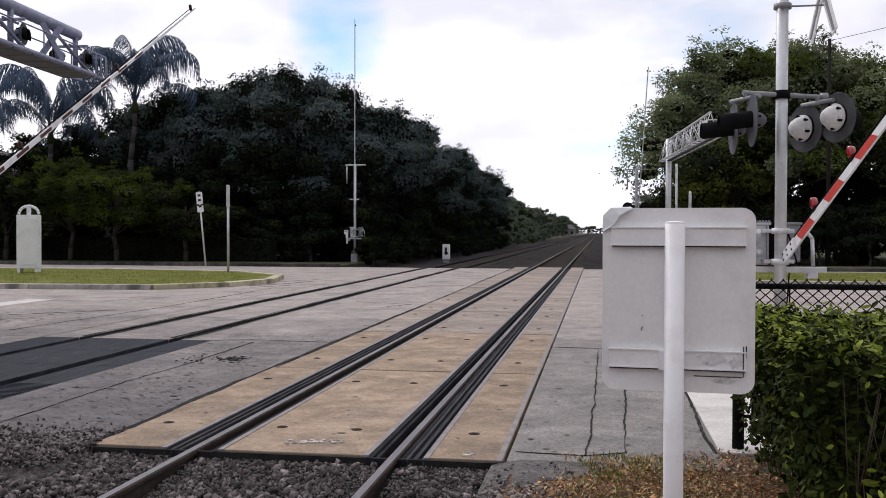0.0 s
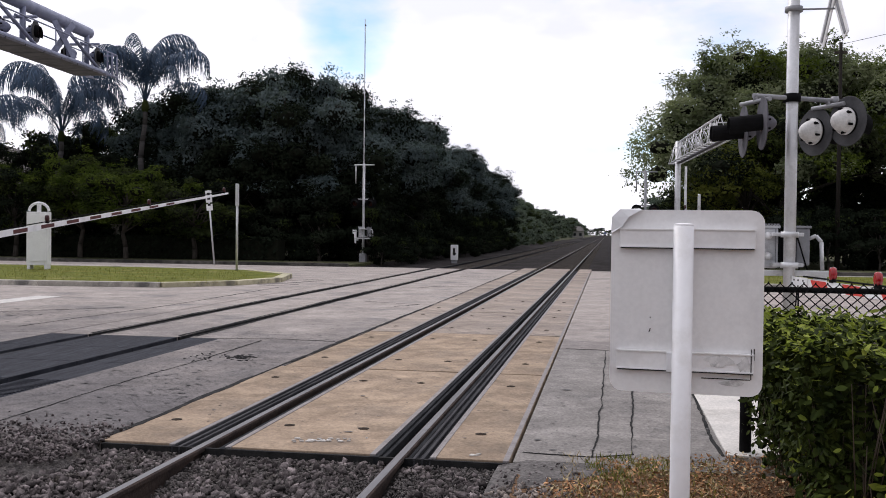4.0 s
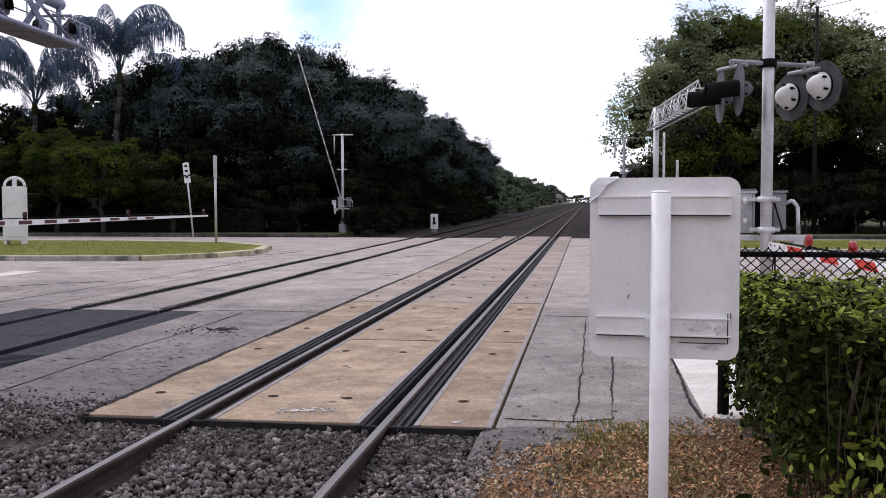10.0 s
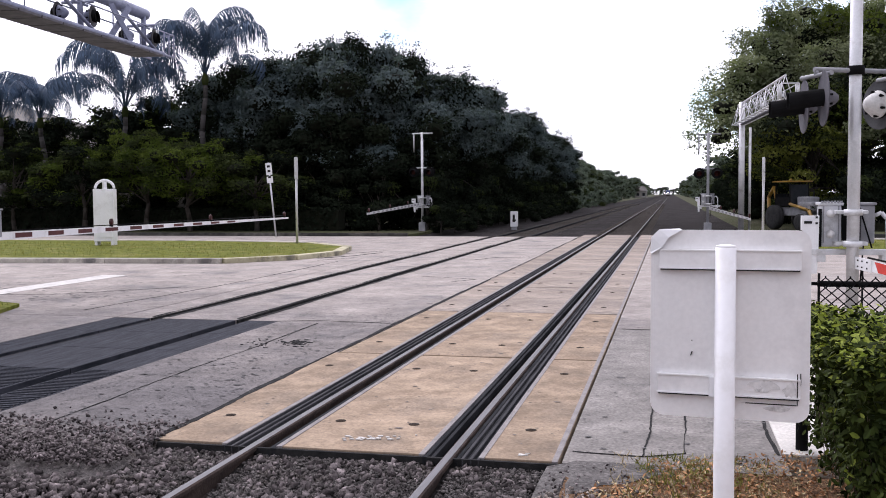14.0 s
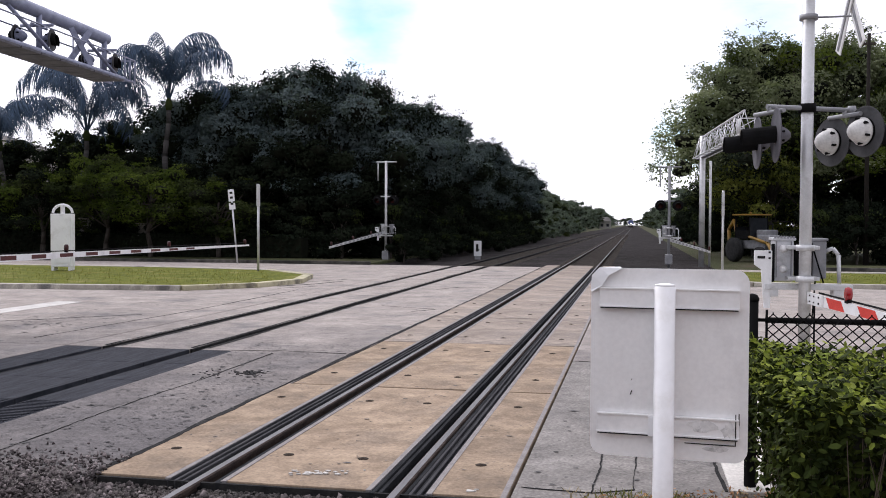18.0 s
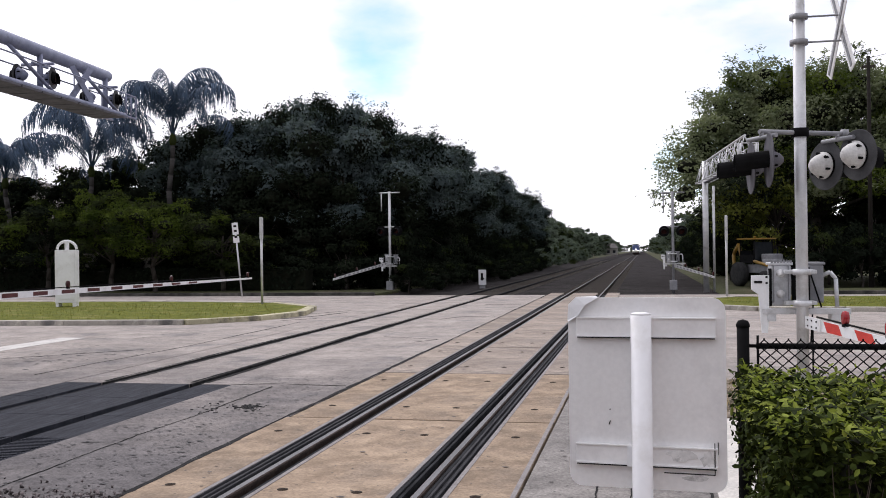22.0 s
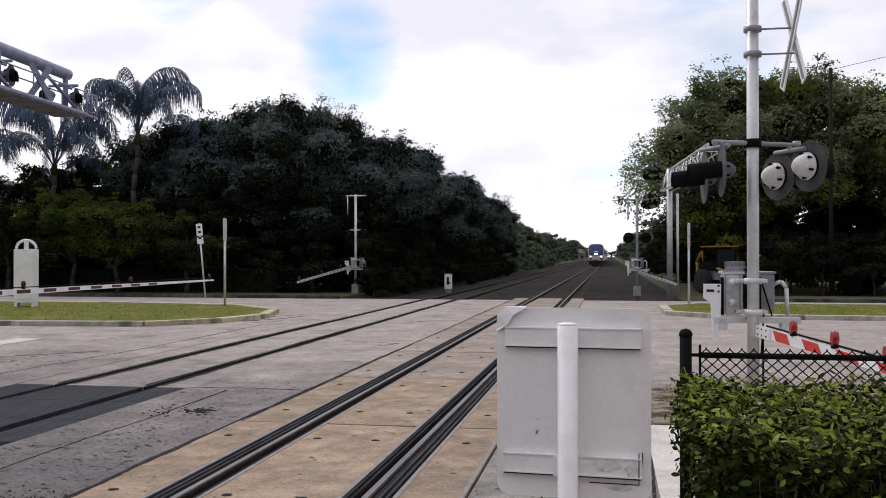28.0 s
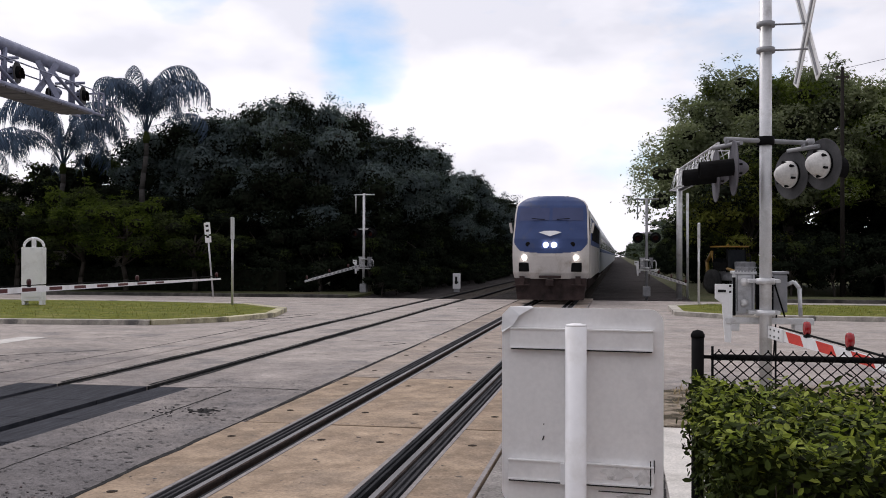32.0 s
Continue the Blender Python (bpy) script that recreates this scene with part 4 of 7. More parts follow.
    young_lit = np.concatenate([young_lit, rng.uniform(0, 1, 700) < 0.6, rng.uniform(0, 1, k) < 0.6])
    tagged(part("foliage", quads_mesh("foliage", ovals(q), [M_LEAF_H, M_LEAF_N], np.tile(young_lit.astype(int), 2)), None, t), kind="stuff")
    # a black block stands in for the shade inside the hedge
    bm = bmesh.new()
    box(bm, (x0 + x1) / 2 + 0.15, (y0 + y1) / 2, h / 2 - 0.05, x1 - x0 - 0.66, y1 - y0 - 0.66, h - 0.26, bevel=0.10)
    part("shade_core", bm, M_CORE, t)
    bm = bmesh.new()
    for i in range(520):
        a = Vector((rng.uniform(x0 + 0.3, x1), y0 + rng.uniform(0.02, 0.16), rng.uniform(0.0, 0.45)))
        if i % 2 == 0:
            a = Vector((x0 + rng.uniform(0.2, 0.4), rng.uniform(y0 + 0.2, y1), rng.uniform(0.0, 0.3)))
        tube(bm, a, a + Vector((rng.normal(0.02, 0.07), rng.normal(0.02, 0.06), rng.uniform(0.25, 0.6))), 0.004, 0.002, 4)
    tagged(part("twig", bm, M_TWIG, t), kind="stuff")


# ---- crossing gates and signals ----
def signal_head(parent, m, facing=-1, disc=0.25, disc_mat=None, hood=0.30, dome=1.0, dome_mat=None, bore=0.145):
    """One flashing-light head that faces along its own x."""
    turn = Matrix.Rotation(radians(90 * facing), 4, "Y")
    bm = bmesh.new()
    lathe(bm, [(disc - 0.005, -0.006), (disc, 0.0), (disc - 0.005, 0.006)], turn, 28)
    head = part("signal_head", bm, disc_mat or M_BLACK, parent, "crossing light with a round black background disc", m)
    bm = bmesh.new()
    prof = [(0.012, -0.262), (0.045, -0.256), (0.068, -0.238), (0.112, -0.192), (0.148, -0.128), (0.164, -0.085), (0.168, -0.062), (0.188, -0.058), (0.188, -0.038)]
    lathe(bm, [(r * dome, x * dome) for r, x in prof], turn, 24)
    part("housing", bm, dome_mat or M_ALU, head, "domed aluminium lamp housing")
    bm = bmesh.new()
    lathe(bm, [(0.185 * dome, -0.038 * dome), (0.19 * dome, -0.02), (0.19 * dome, -0.0065)], turn, 20)
    part("gasket", bm, M_BLACK, head)
    for a in (20, 80, 140, 200, 260, 320):
        bm = bmesh.new()
        box(bm, 0, 0, 0, 0.030 * dome, 0.034 * dome, 0.085 * dome, turn @ Matrix.Rotation(radians(a), 4, "Z") @ Matrix.Translation((0, 0.160 * dome, -0.090 * dome)) @ Matrix.Rotation(radians(14), 4, "X"), bevel=0.004)
        part("latch", bm, M_BLACK, head)
    bm = bmesh.new()
    lathe(bm, [(bore - 0.006, 0.008), (bore - 0.006, 0.014), (0.001, 0.03)], turn, 20)
    part("lens", bm, M_LENS, head)
    bm = bmesh.new()
    seg = 20
    for a in range(seg - 5):
        a0, a1 = [2 * math.pi * (a + k) / seg - math.pi / 2 + 2 * math.pi * 3 / seg for k in (0, 1)]
        v = []
        for ang, x in ((a0, 0.008), (a1, 0.008), (a1, hood), (a0, hood)):
            v.append(bm.verts.new((facing * x, bore * math.cos(ang), bore * math.sin(ang) - (0.04 * x / hood))))
        bm.faces.new(v)
    bmesh.ops.remove_doubles(bm, verts=bm.verts[:], dist=0.001)
    g = bmesh.ops.solidify(bm, geom=bm.faces[:], thickness=0.008)
    part("hood", bm, M_BLACK, head)
    return head


def crossbuck(parent, m):
    for a in (60, -60):
        bm = bmesh.new()
        box(bm, 0, 0, 0, 0.016, 1.26, 0.15, bevel=0.003)
        blade = part("crossbuck_blade", bm, M_PLATE, parent, "white crossbuck blade", m @ Matrix.Translation((0.012 if a > 0 else -0.012, 0, 0)) @ Matrix.Rotation(radians(a), 4, "X"))
        bm = bmesh.new()
        box(bm, -0.012, 0, 0, 0.010, 1.20, 0.045, bevel=0.002)
        part("stiffener", bm, M_DARKGALV, blade, "dark grey stiffening rib")


def gate_arm(parent, length, m, lamps, depth=0.105, band=0.41, dark=False, start=0.0, base=None, taper=0.55, stop=0.0):
    """A tapered striped arm along its own +x from the pivot, with lamps on top."""
    bm = bmesh.new()
    tip = depth * taper
    tall = 0.66 if dark else 0.97
    v = []
    for x, d in ((start, depth), (length, tip)):
        v += [bm.verts.new((x, y, z)) for y, z in ((-0.012, -d / 2), (0.012, -d / 2), (0.012, d / 2), (-0.012, d / 2))]
    for i in range(4):
        bm.faces.new((v[i], v[(i + 1) % 4], v[4 + (i + 1) % 4], v[4 + i]))
    bm.faces.new(v[:4][::-1])
    bm.faces.new(v[4:])
    arm = part("gate_arm", bm, base or M_WHITE, parent, "red and white striped gate arm", m)
    x, k = start + 0.62, 0
    while x + band < length - stop:
        bm = bmesh.new()
        d0, d1 = depth + (tip - depth) * x / length, depth + (tip - depth) * (x + band * 0.55) / length
        off = 0.0 if dark else -0.10
        pts = [(x, -d0 / 2), (x + band * 0.55 - 0.0, -d1 / 2), (x + band * 0.55 + off, d1 / 2), (x + off, d0 / 2)]
        for side in (-1, 1):
            a = [bm.verts.new((px, side * 0.0145, pz * tall)) for px, pz in pts]
            b = [bm.verts.new((px, side * 0.0125, pz * tall)) for px, pz in pts]
            for i in range(4):
                bm.faces.new((a[i], a[(i + 1) % 4], b[(i + 1) % 4], b[i]))
            bm.faces.new(a)
        part("red_band", bm, M_DARKGALV if base else M_REDDARK if dark else M_RED, arm)
        x += band * 1.1
        k += 1
    if not base and not dark:
        bm = bmesh.new()
        box(bm, start + 0.22, -0.016, 0.0, 0.46, 0.012, depth * 1.1, bevel=0.003)
        br = part("arm_bracket", bm, M_WHITE, arm, "white steel arm bracket")
        for bx in (0.08, 0.20, 0.34):
            for bz in (-0.035, 0.035):
                bm = bmesh.new()
                box(bm, start + bx, -0.026, bz, 0.018, 0.01, 0.018)
                part("bolt", bm, M_BLACK, br)
    for x in lamps:
        z = (depth + (tip - depth) * x / length) / 2
        bm = bmesh.new()
        oval = Matrix.Translation((x, 0, z + 0.095)) @ Matrix.Diagonal((0.60, 1, 1, 1)) @ Matrix.Rotation(radians(90), 4, "X")
        lathe(bm, [(0.050, -0.034), (0.068, -0.030), (0.074, 0.0), (0.068, 0.030), (0.050, 0.034)], oval, 18)
        lamp = part("arm_lamp", bm, M_LENS if dark else M_REDLENS, arm, "small dark red lamp")
        bm = bmesh.new()
        box(bm, x, 0, z + 0.016, 0.075, 0.05, 0.04, bevel=0.004)
        part("lamp_socket", bm, M_BLACK, lamp)
        bm = bmesh.new()
        lathe(bm, [(0.001, -0.030), (0.050, -0.026), (0.050, 0.026), (0.001, 0.030)], oval, 18)
        part("lamp_glass", bm, M_LENS, lamp, "dark glass in the lamp")
    bm = bmesh.new()
    tube(bm, (start + 0.3, 0, depth / 2 + 0.02), (max(lamps), 0, depth / 2 + 0.012), 0.011, seg=6)
    part("lamp_cable", bm, M_BLACK, arm)
    return arm


def gate_mechanism(parent, m, weights=True):
    """The grey cast gear box with its main shaft and clamps, centred on the origin; arms swing about its x axis."""
    bm = bmesh.new()
    box(bm, -0.19, 0.34, 0.0, 0.23, 0.36, 0.50, bevel=0.025)
    box(bm, -0.19, 0.34, 0.265, 0.27, 0.40, 0.035, bevel=0.01)
    gear = part("gear_box", bm, M_ALU, parent, "grey cast aluminium gear box", m)
    for k in range(7):
        bm = bmesh.new()
        box(bm, -0.298 + 0.036 * k, 0.15, 0.29, 0.024, 0.03, 0.028)
        part("flange_bolt", bm, M_DARKGALV, gear)
    for z in (0.15, -0.10):
        bm = bmesh.new()
        lathe(bm, [(0.05, 0), (0.05, 0.02), (0.033, 0.025), (0.03, 0.06), (0.001, 0.065)], Matrix.Translation((-0.20, 0.16, z)) @ Matrix.Rotation(radians(90), 4, "X"), 12)
        part("bolt", bm, M_PLATE, gear, "large pale bolt head")
    bm = bmesh.new()
    box(bm, 0.215, 0.34, 0.02, 0.17, 0.34, 0.46, bevel=0.02)
    box(bm, 0.215, 0.34, 0.265, 0.20, 0.38, 0.03, bevel=0.008)
    part("circuit_box", bm, M_DARKGALV, parent, "dull grey circuit box", m)
    # linkage, dark conduit, and the shadow gap drawn as a black bar
    for x, y, z, sx, sz in ((-0.325, 0.12, -0.02, 0.035, 0.46), (0.115, 0.13, 0.0, 0.03, 0.44), (-0.02, 0.20, 0.02, 0.09, 0.40)):
        bm = bmesh.new()
        box(bm, x, y, z, sx, 0.06, sz, bevel=0.006)
        part("link_or_gap_bar", bm, M_BLACK, parent, "black bar of the linkage and the shadow gaps", m)
    for x in (-0.28, -0.11):
        bm = bmesh.new()
        box(bm, x, 0.152, 0.02, 0.012, 0.012, 0.44)
        part("casting_rib", bm, M_DARKGALV, gear)
    for z in (0.17, -0.20):
        bm = bmesh.new()
        box(bm, 0.0, 0.06, z, 0.36, 0.30, 0.045, bevel=0.01)
        lathe(bm, [(0.105, -0.035), (0.105, 0.035)], Matrix.Translation((0, -0.16, z)), 16)
        part("mast_clamp", bm, M_GALV, parent, at=m)
    bm = bmesh.new()
    box(bm, 0.06, -0.02, -0.30, 1.0, 0.09, 0.07, bevel=0.008)
    box(bm, -0.33, 0.05, -0.37, 0.10, 0.22, 0.10, bevel=0.01)
    box(bm, 0.40, 0.05, -0.36, 0.12, 0.22, 0.09, bevel=0.01)
    part("base_bar", bm, M_GALV, parent, at=m)
    bm = bmesh.new()
    pts = [Vector((0.30, 0.25, 0.12)), Vector((0.38, 0.22, 0.16)), Vector((0.44, 0.20, 0.08)), Vector((0.45, 0.18, -0.26))]
    for a, b in zip(pts, pts[1:]):
        tube(bm, a, b, 0.024, seg=10)
    part("conduit", bm, M_ALU, parent, at=m)
    bm = bmesh.new()
    tube(bm, (0.12, 0.10, 0.20), (0.26, 0.12, -0.26), 0.010, seg=6)
    tube(bm, (0.12, 0.08, 0.16), (0.05, 0.10, -0.62), 0.010, seg=6)
    tube(bm, (0.16, 0.08, -0.2), (0.12, 0.06, -0.75), 0.009, seg=6)
    part("cable", bm, M_BLACK, parent, at=m)
    if weights:
        bm = bmesh.new()
        prism(bm, [(-0.555, 0.13), (-0.355, 0.13), (-0.36, -0.30), (-0.375, -0.56), (-0.44, -0.56), (-0.475, -0.1), (-0.555, -0.04)], -0.04, 0.04, Matrix.Rotation(radians(90), 4, "X"))
        cw = part("counterweight", bm, M_WHITE, parent, "white steel counterweight plate", m)
        for x, z, w_, h_ in ((-0.48, 0.05, 0.09, 0.03), (-0.385, 0.11, 0.025, 0.025), (-0.385, 0.04, 0.025, 0.025)):
            bm = bmesh.new()
            box(bm, x, -0.043, z, w_, 0.008, h_)
            part("weight_slot", bm, M_VOID, cw)


def build_foot_gate():
    """The gate across the footway, with two pairs of flashing lights and a crossbuck."""
    t = thing("footway_gate", "galvanised crossing signal mast with a red and white footway gate", "crossing gate", pose(4.36, 12.1, 0))
    bm = bmesh.new()
    tube(bm, (0, 0, -0.3), (0, 0, 5.3), 0.070, seg=20)
    part("mast", bm, M_GALV, t)
    bm = bmesh.new()
    lathe(bm, [(0.2, 0.0), (0.2, 0.05), (0.12, 0.09), (0.11, 0.22), (0.084, 0.24)], Matrix.Translation((0, 0, 0.02)), 16)
    part("mast_base", bm, M_ALU, t)
    gate_mechanism(t, pose(0, 0.16, 1.46))
    turned = pose(0, 0, 0, 0, 0, 27.6)
    bm = bmesh.new()
    tube(bm, turned @ Vector((-0.55, 0, 3.27)), turned @ Vector((0.62, 0, 3.27)), 0.028, seg=10)
    lathe(bm, [(0.045, -0.05), (0.055, 0.0), (0.045, 0.05)], turned @ Matrix.Translation((0.62, 0, 3.27)), 12)
    for x in (-0.52, 0.52):
        tube(bm, turned @ Vector((x, -0.28, 3.2)), turned @ Vector((x, 0.28, 3.2)), 0.026, seg=10)
        tube(bm, turned @ Vector((x, 0, 3.2)), turned @ Vector((x, 0, 3.27)), 0.026, seg=8)
    part("cross_arm", bm, M_DARKGALV, t)
    bm = bmesh.new()
    lathe(bm, [(0.10, -0.05), (0.10, 0.05)], Matrix.Translation((0, 0, 3.27)), 16)
    part("collar", bm, M_BLACK, t)
    for x, y, z in ((-0.41, -0.45, 2.92), (-0.56, 0.0, 2.87)):
        signal_head(t, pose(x, y, z, 0, 0, 3), -1, 0.315, M_GRATE, 0.38, 0.62, M_GRATE, 0.102)
    for x, y, z in ((0.36, 0.45, 2.91), (0.64, 0.02, 2.99)):
        signal_head(t, pose(x, y, z, 0, 0, 31), 1, 0.30, M_DISC, 0.25, 0.88, M_CAST)
    for z in (4.33, 4.63):
        bm = bmesh.new()
        lathe(bm, [(0.105, -0.03), (0.105, 0.03)], Matrix.Translation((0, 0, z)), 16)
        tube(bm, (0.08, 0, z), (0.48, 0, z), 0.012, seg=6)
        part("crossbuck_bracket", bm, M_DARKGALV, t)
    crossbuck(t, pose(0.46, 0, 4.50, 0, 0, 11))
    # bracket of the second light pair on a tall thin conduit
    bm = bmesh.new()
    tube(bm, (0.12, 0.05, 0.0), (0.12, 0.05, 1.0), 0.011, seg=8)
    part("conduit", bm, M_BLACK, t)
    arm = gate_arm(t, 4.6, Matrix(), (1.53, 2.55, 3.6, 4.45), 0.13, 0.74, start=0.45)
    return arm


def build_road_gate(name, at, height, arm_len, lamps, label, steel):
    """A gate seen far off: mast with T-arm, lights, gear box and a long striped arm."""
    t = thing(name, label, "crossing gate", at, "road crossing gates")
    bm = bmesh.new()
    tube(bm, (0, 0, -0.3), (0, 0, height), 0.065, seg=14)
    part("mast", bm, steel, t)
    # shade over the far gates is put into their dark base and bands
    bm = bmesh.new()
    box(bm, 0, 0, 0.22, 0.34, 0.34, 0.46, bevel=0.03)
    part("mast_base", bm, M_DARKGALV, t)
    bm = bmesh.new()
    tube(bm, (-0.5, 0, height - 0.06), (0.55, 0, height - 0.06), 0.035, seg=8)
    tube(bm, (-0.42, 0, height - 0.06), (-0.42, 0, height - 1.0), 0.03, seg=8)
    part("top_arm", bm, steel, t)
    bm = bmesh.new()
    z = height * 0.64
    tube(bm, (-0.5, 0, z), (0.5, 0, z), 0.03, seg=8)
    part("light_arm", bm, steel, t)
    for x in (-0.40, 0.40):
        for y, f in ((-0.12, -1), (0.12, 1)):
            h = signal_head(t, pose(x, y, z - 0.20, 0, 0, 90), facing=f)
    gate_mechanism(t, pose(0, 0, 1.52))
    arm = gate_arm(t, arm_len, Matrix(), lamps, 0.15, 0.66, True, 0.3, M_GALV)
    return arm


def truss(t, length, width, height, bays, steel=None, k0=1.0, chord=0.10):
    """A three-sided truss along the thing's own +y: one heavy top chord over a plated walkway between two lower chords."""
    steel = steel or M_GALV
    bm = bmesh.new()
    tube(bm, (0, 0, height), (0, length, height), chord * k0, seg=16)
    part("top_chord", bm, steel, t)
    for x in (-width / 2, width / 2):
        bm = bmesh.new()
        tube(bm, (x, 0, 0), (x, length + 0.3, 0), 0.065 * k0, seg=10)
        part("bottom_chord", bm, steel, t)
    step = length / bays
    for x in (-width / 2, width / 2):
        for k in range(bays + 1):
            if k0 < 1:
                bm = bmesh.new()
                tube(bm, (x, k * step, 0), (0, k * step, height), 0.032 * k0, seg=8)
                part("upright", bm, steel, t)
            if k % 2 == 0 and k < bays and (k0 < 1 or x > 0):
                bm = bmesh.new()
                tube(bm, (x, (k + 1) * step, 0), (0, k * step, height), 0.04 * k0, seg=8)
                part("diagonal", bm, steel, t)
    for k in range(bays + 1):
        bm = bmesh.new()
        tube(bm, (-width / 2, k * step, 0), (width / 2, k * step, 0), 0.03, seg=8)
        part("cross_tie", bm, steel, t)
    n = int(length / 0.75)
    for k in range(n + 1):
        bm = bmesh.new()
        box(bm, 0, 0.37 + k * 0.75, -0.05, width * (1.25 if k0 == 1 else 0.3), 0.70, 0.05, bevel=0.008)
        part("walkway_plate", bm, M_GRATE, t)
    # hand rail and end cage
    for x in (-width / 2, width / 2):
        bm = bmesh.new()
        tube(bm, (x, length * 0.1, height * 0.60), (x, length + 0.9, height * 0.60), 0.016, seg=6)
        tube(bm, (x, length, 0.0), (x, length + 0.9, 0.0), 0.03, seg=6)
        for y in (0.35, 0.62, 0.9):
            tube(bm, (x, length + y, 0.0), (x, length + y, height * 0.60), 0.022, seg=6)
        part("end_cage", bm, steel, t)
    bm = bmesh.new()
    box(bm, 0, length + 0.9, height * 0.60, width, 0.04, 0.04)
    part("end_bar", bm, steel, t)


def build_cantilevers():
    # over the near carriageway, its mast beyond the picture's left
    t = thing("signal_cantilever", "galvanised steel truss cantilever carrying flashing lights over the road", "signal cantilever", pose(-9.32, 11.03, 5.36, 0, 0, 4.5), "signal cantilevers")
    truss(t, 10.35, 0.62, 0.92, 7, M_BLUEGALV, 1.0, 0.135)
    bm = bmesh.new()
    tube(bm, (0, 0.6, -5.6), (0, 0.6, 1.4), 0.2, seg=20)
    part("mast", bm, M_GALV, t)
    # at every post a pair of lights back to back on a short arm
    for y in (4.25, 7.25, 10.15):
        bm = bmesh.new()
        tube(bm, (0.05, y, -0.02), (0.05, y, 0.86), 0.062, seg=10)
        tube(bm, (-0.36, y, 0.62), (0.36, y, 0.62), 0.034, seg=8)
        tube(bm, (0.05, y - 0.30, 0.60), (0.05, y + 0.30, 0.60), 0.03, seg=8)
        part("light_bracket", bm, M_BLUEGALV, t)
        signal_head(t, pose(-0.30, y - 0.26, 0.36, 0, 0, 4), -1, 0.235, M_DISC, 0.10, 0.85, M_BLUEGALV)
        signal_head(t, pose(0.22, y + 0.22, 0.36, 0, 0, 8), 1, 0.235, M_DISC, 0.10, 0.85, M_BLUEGALV)
    # a small crossbuck between the lights
    for k, a in ((0, 54), (1, -54)):
        bm = bmesh.new()
        box(bm, 0, 0, 0, 0.03, 0.98, 0.14, bevel=0.004)
        part("crossbuck_blade", bm, M_BLUEGALV, t, "grey back of a crossbuck blade", pose(0.16 + 0.03 * k, 8.75, 0.46, 0, 0, -24) @ Matrix.Rotation(radians(a), 4, "X"))
    for y in (5.8, 9.35):
        bm = bmesh.new()
        tube(bm, (-0.31, y, 0.0), (-0.31, y, 0.80), 0.018, seg=6)
        part("rail_post", bm, M_BLUEGALV, t)
    # over the far carriageway
    t = thing("signal_cantilever", "galvanised steel truss cantilever carrying flashing lights over the road", "signal cantilever", pose(5.45, 49.0, 5.15, 0, 0, 180 + 4), "signal cantilevers")
    truss(t, 12.0, 0.6, 0.95, 12, M_GALV, 0.46)
    bm = bmesh.new()
    tube(bm, (0, 1.2, -5.4), (0, 1.2, 1.0), 0.14, seg=18)
    part("mast", bm, M_GALV, t)
    bm = bmesh.new()
    tube(bm, (-0.38, 1.2, -5.4), (-0.38, 1.2, -0.2), 0.06, seg=10)
    part("conduit", bm, M_GALV, t)
    for y in (6.5, 10.5):
        signal_head(t, pose(-0.25, y, 0.35), -1, 0.22, M_DARKGALV, 0.22)
        bm = bmesh.new()
        tube(bm, (0, y, -0.02), (0, y, 0.6), 0.03, seg=8)
        part("light_bracket", bm, M_GALV, t)


build_sign()
build_fence()
build_hedge()
FOOT_ARM = build_foot_gate()
FAR_ARM = build_road_gate("road_gate", pose(-10.0, 47.4, 0.05), 5.0, 10.9, (3.4, 7.0, 10.6), "grey crossing gate mast with lights and a long striped arm", M_GALV)
# the right gate's shade is put into its darker steel
RIGHT_ARM = build_road_gate("road_gate", pose(3.95, 46.3, 0.05), 4.6, 8.2, (2.8, 5.4, 8.0), "grey crossing gate mast beside the far footway", M_DARKGALV)


def build_near_gate():
    t = thing("road_gate", "crossing gate at the near verge with a long striped arm", "crossing gate", pose(-9.2, 14.2, 0.06), "road crossing gates")
    bm = bmesh.new()
    tube(bm, (0, 0.0, -0.3), (0, 0.0, 4.6), 0.07, seg=14)
    part("mast", bm, M_GALV, t)
    gate_mechanism(t, pose(0, -0.3, 1.35))
    return gate_arm(t, 13.63, Matrix(), (4.0, 8.5, 13.33), 0.142, 0.86, True, 0.3, None, 0.34, 3.2)


NEAR_ARM = build_near_gate()
build_cantilevers()


# ---- trees ----
def crown_points(rng, lobes, per, shell=0.16, flat=0.72, bare=0.65):
    """Points near the outsides of the lobes (centre, radius), thin below, and their outward ways."""
    pts, outs = [], []
    for c, r in lobes:
        d = rng.normal(0, 1, (per, 3))
        d /= np.linalg.norm(d, axis=1, keepdims=True)
        under = (d[:, 2] < -0.2) & (rng.uniform(0, 1, per) < bare)
        d[under, 2] *= -1
        rad = r * (1 - np.abs(rng.normal(0, shell, (per, 1)))) * (1 + 0.20 * np.sin(d[:, :1] * 9 + c[0]) * np.sin(d[:, 1:2] * 8 + c[1]) + 0.12 * np.sin(d[:, 2:3] * 13))
        pts.append(np.asarray(c) + d * rad * (1, 1, flat))
        outs.append(d)
    return np.concatenate(pts), np.concatenate(outs)


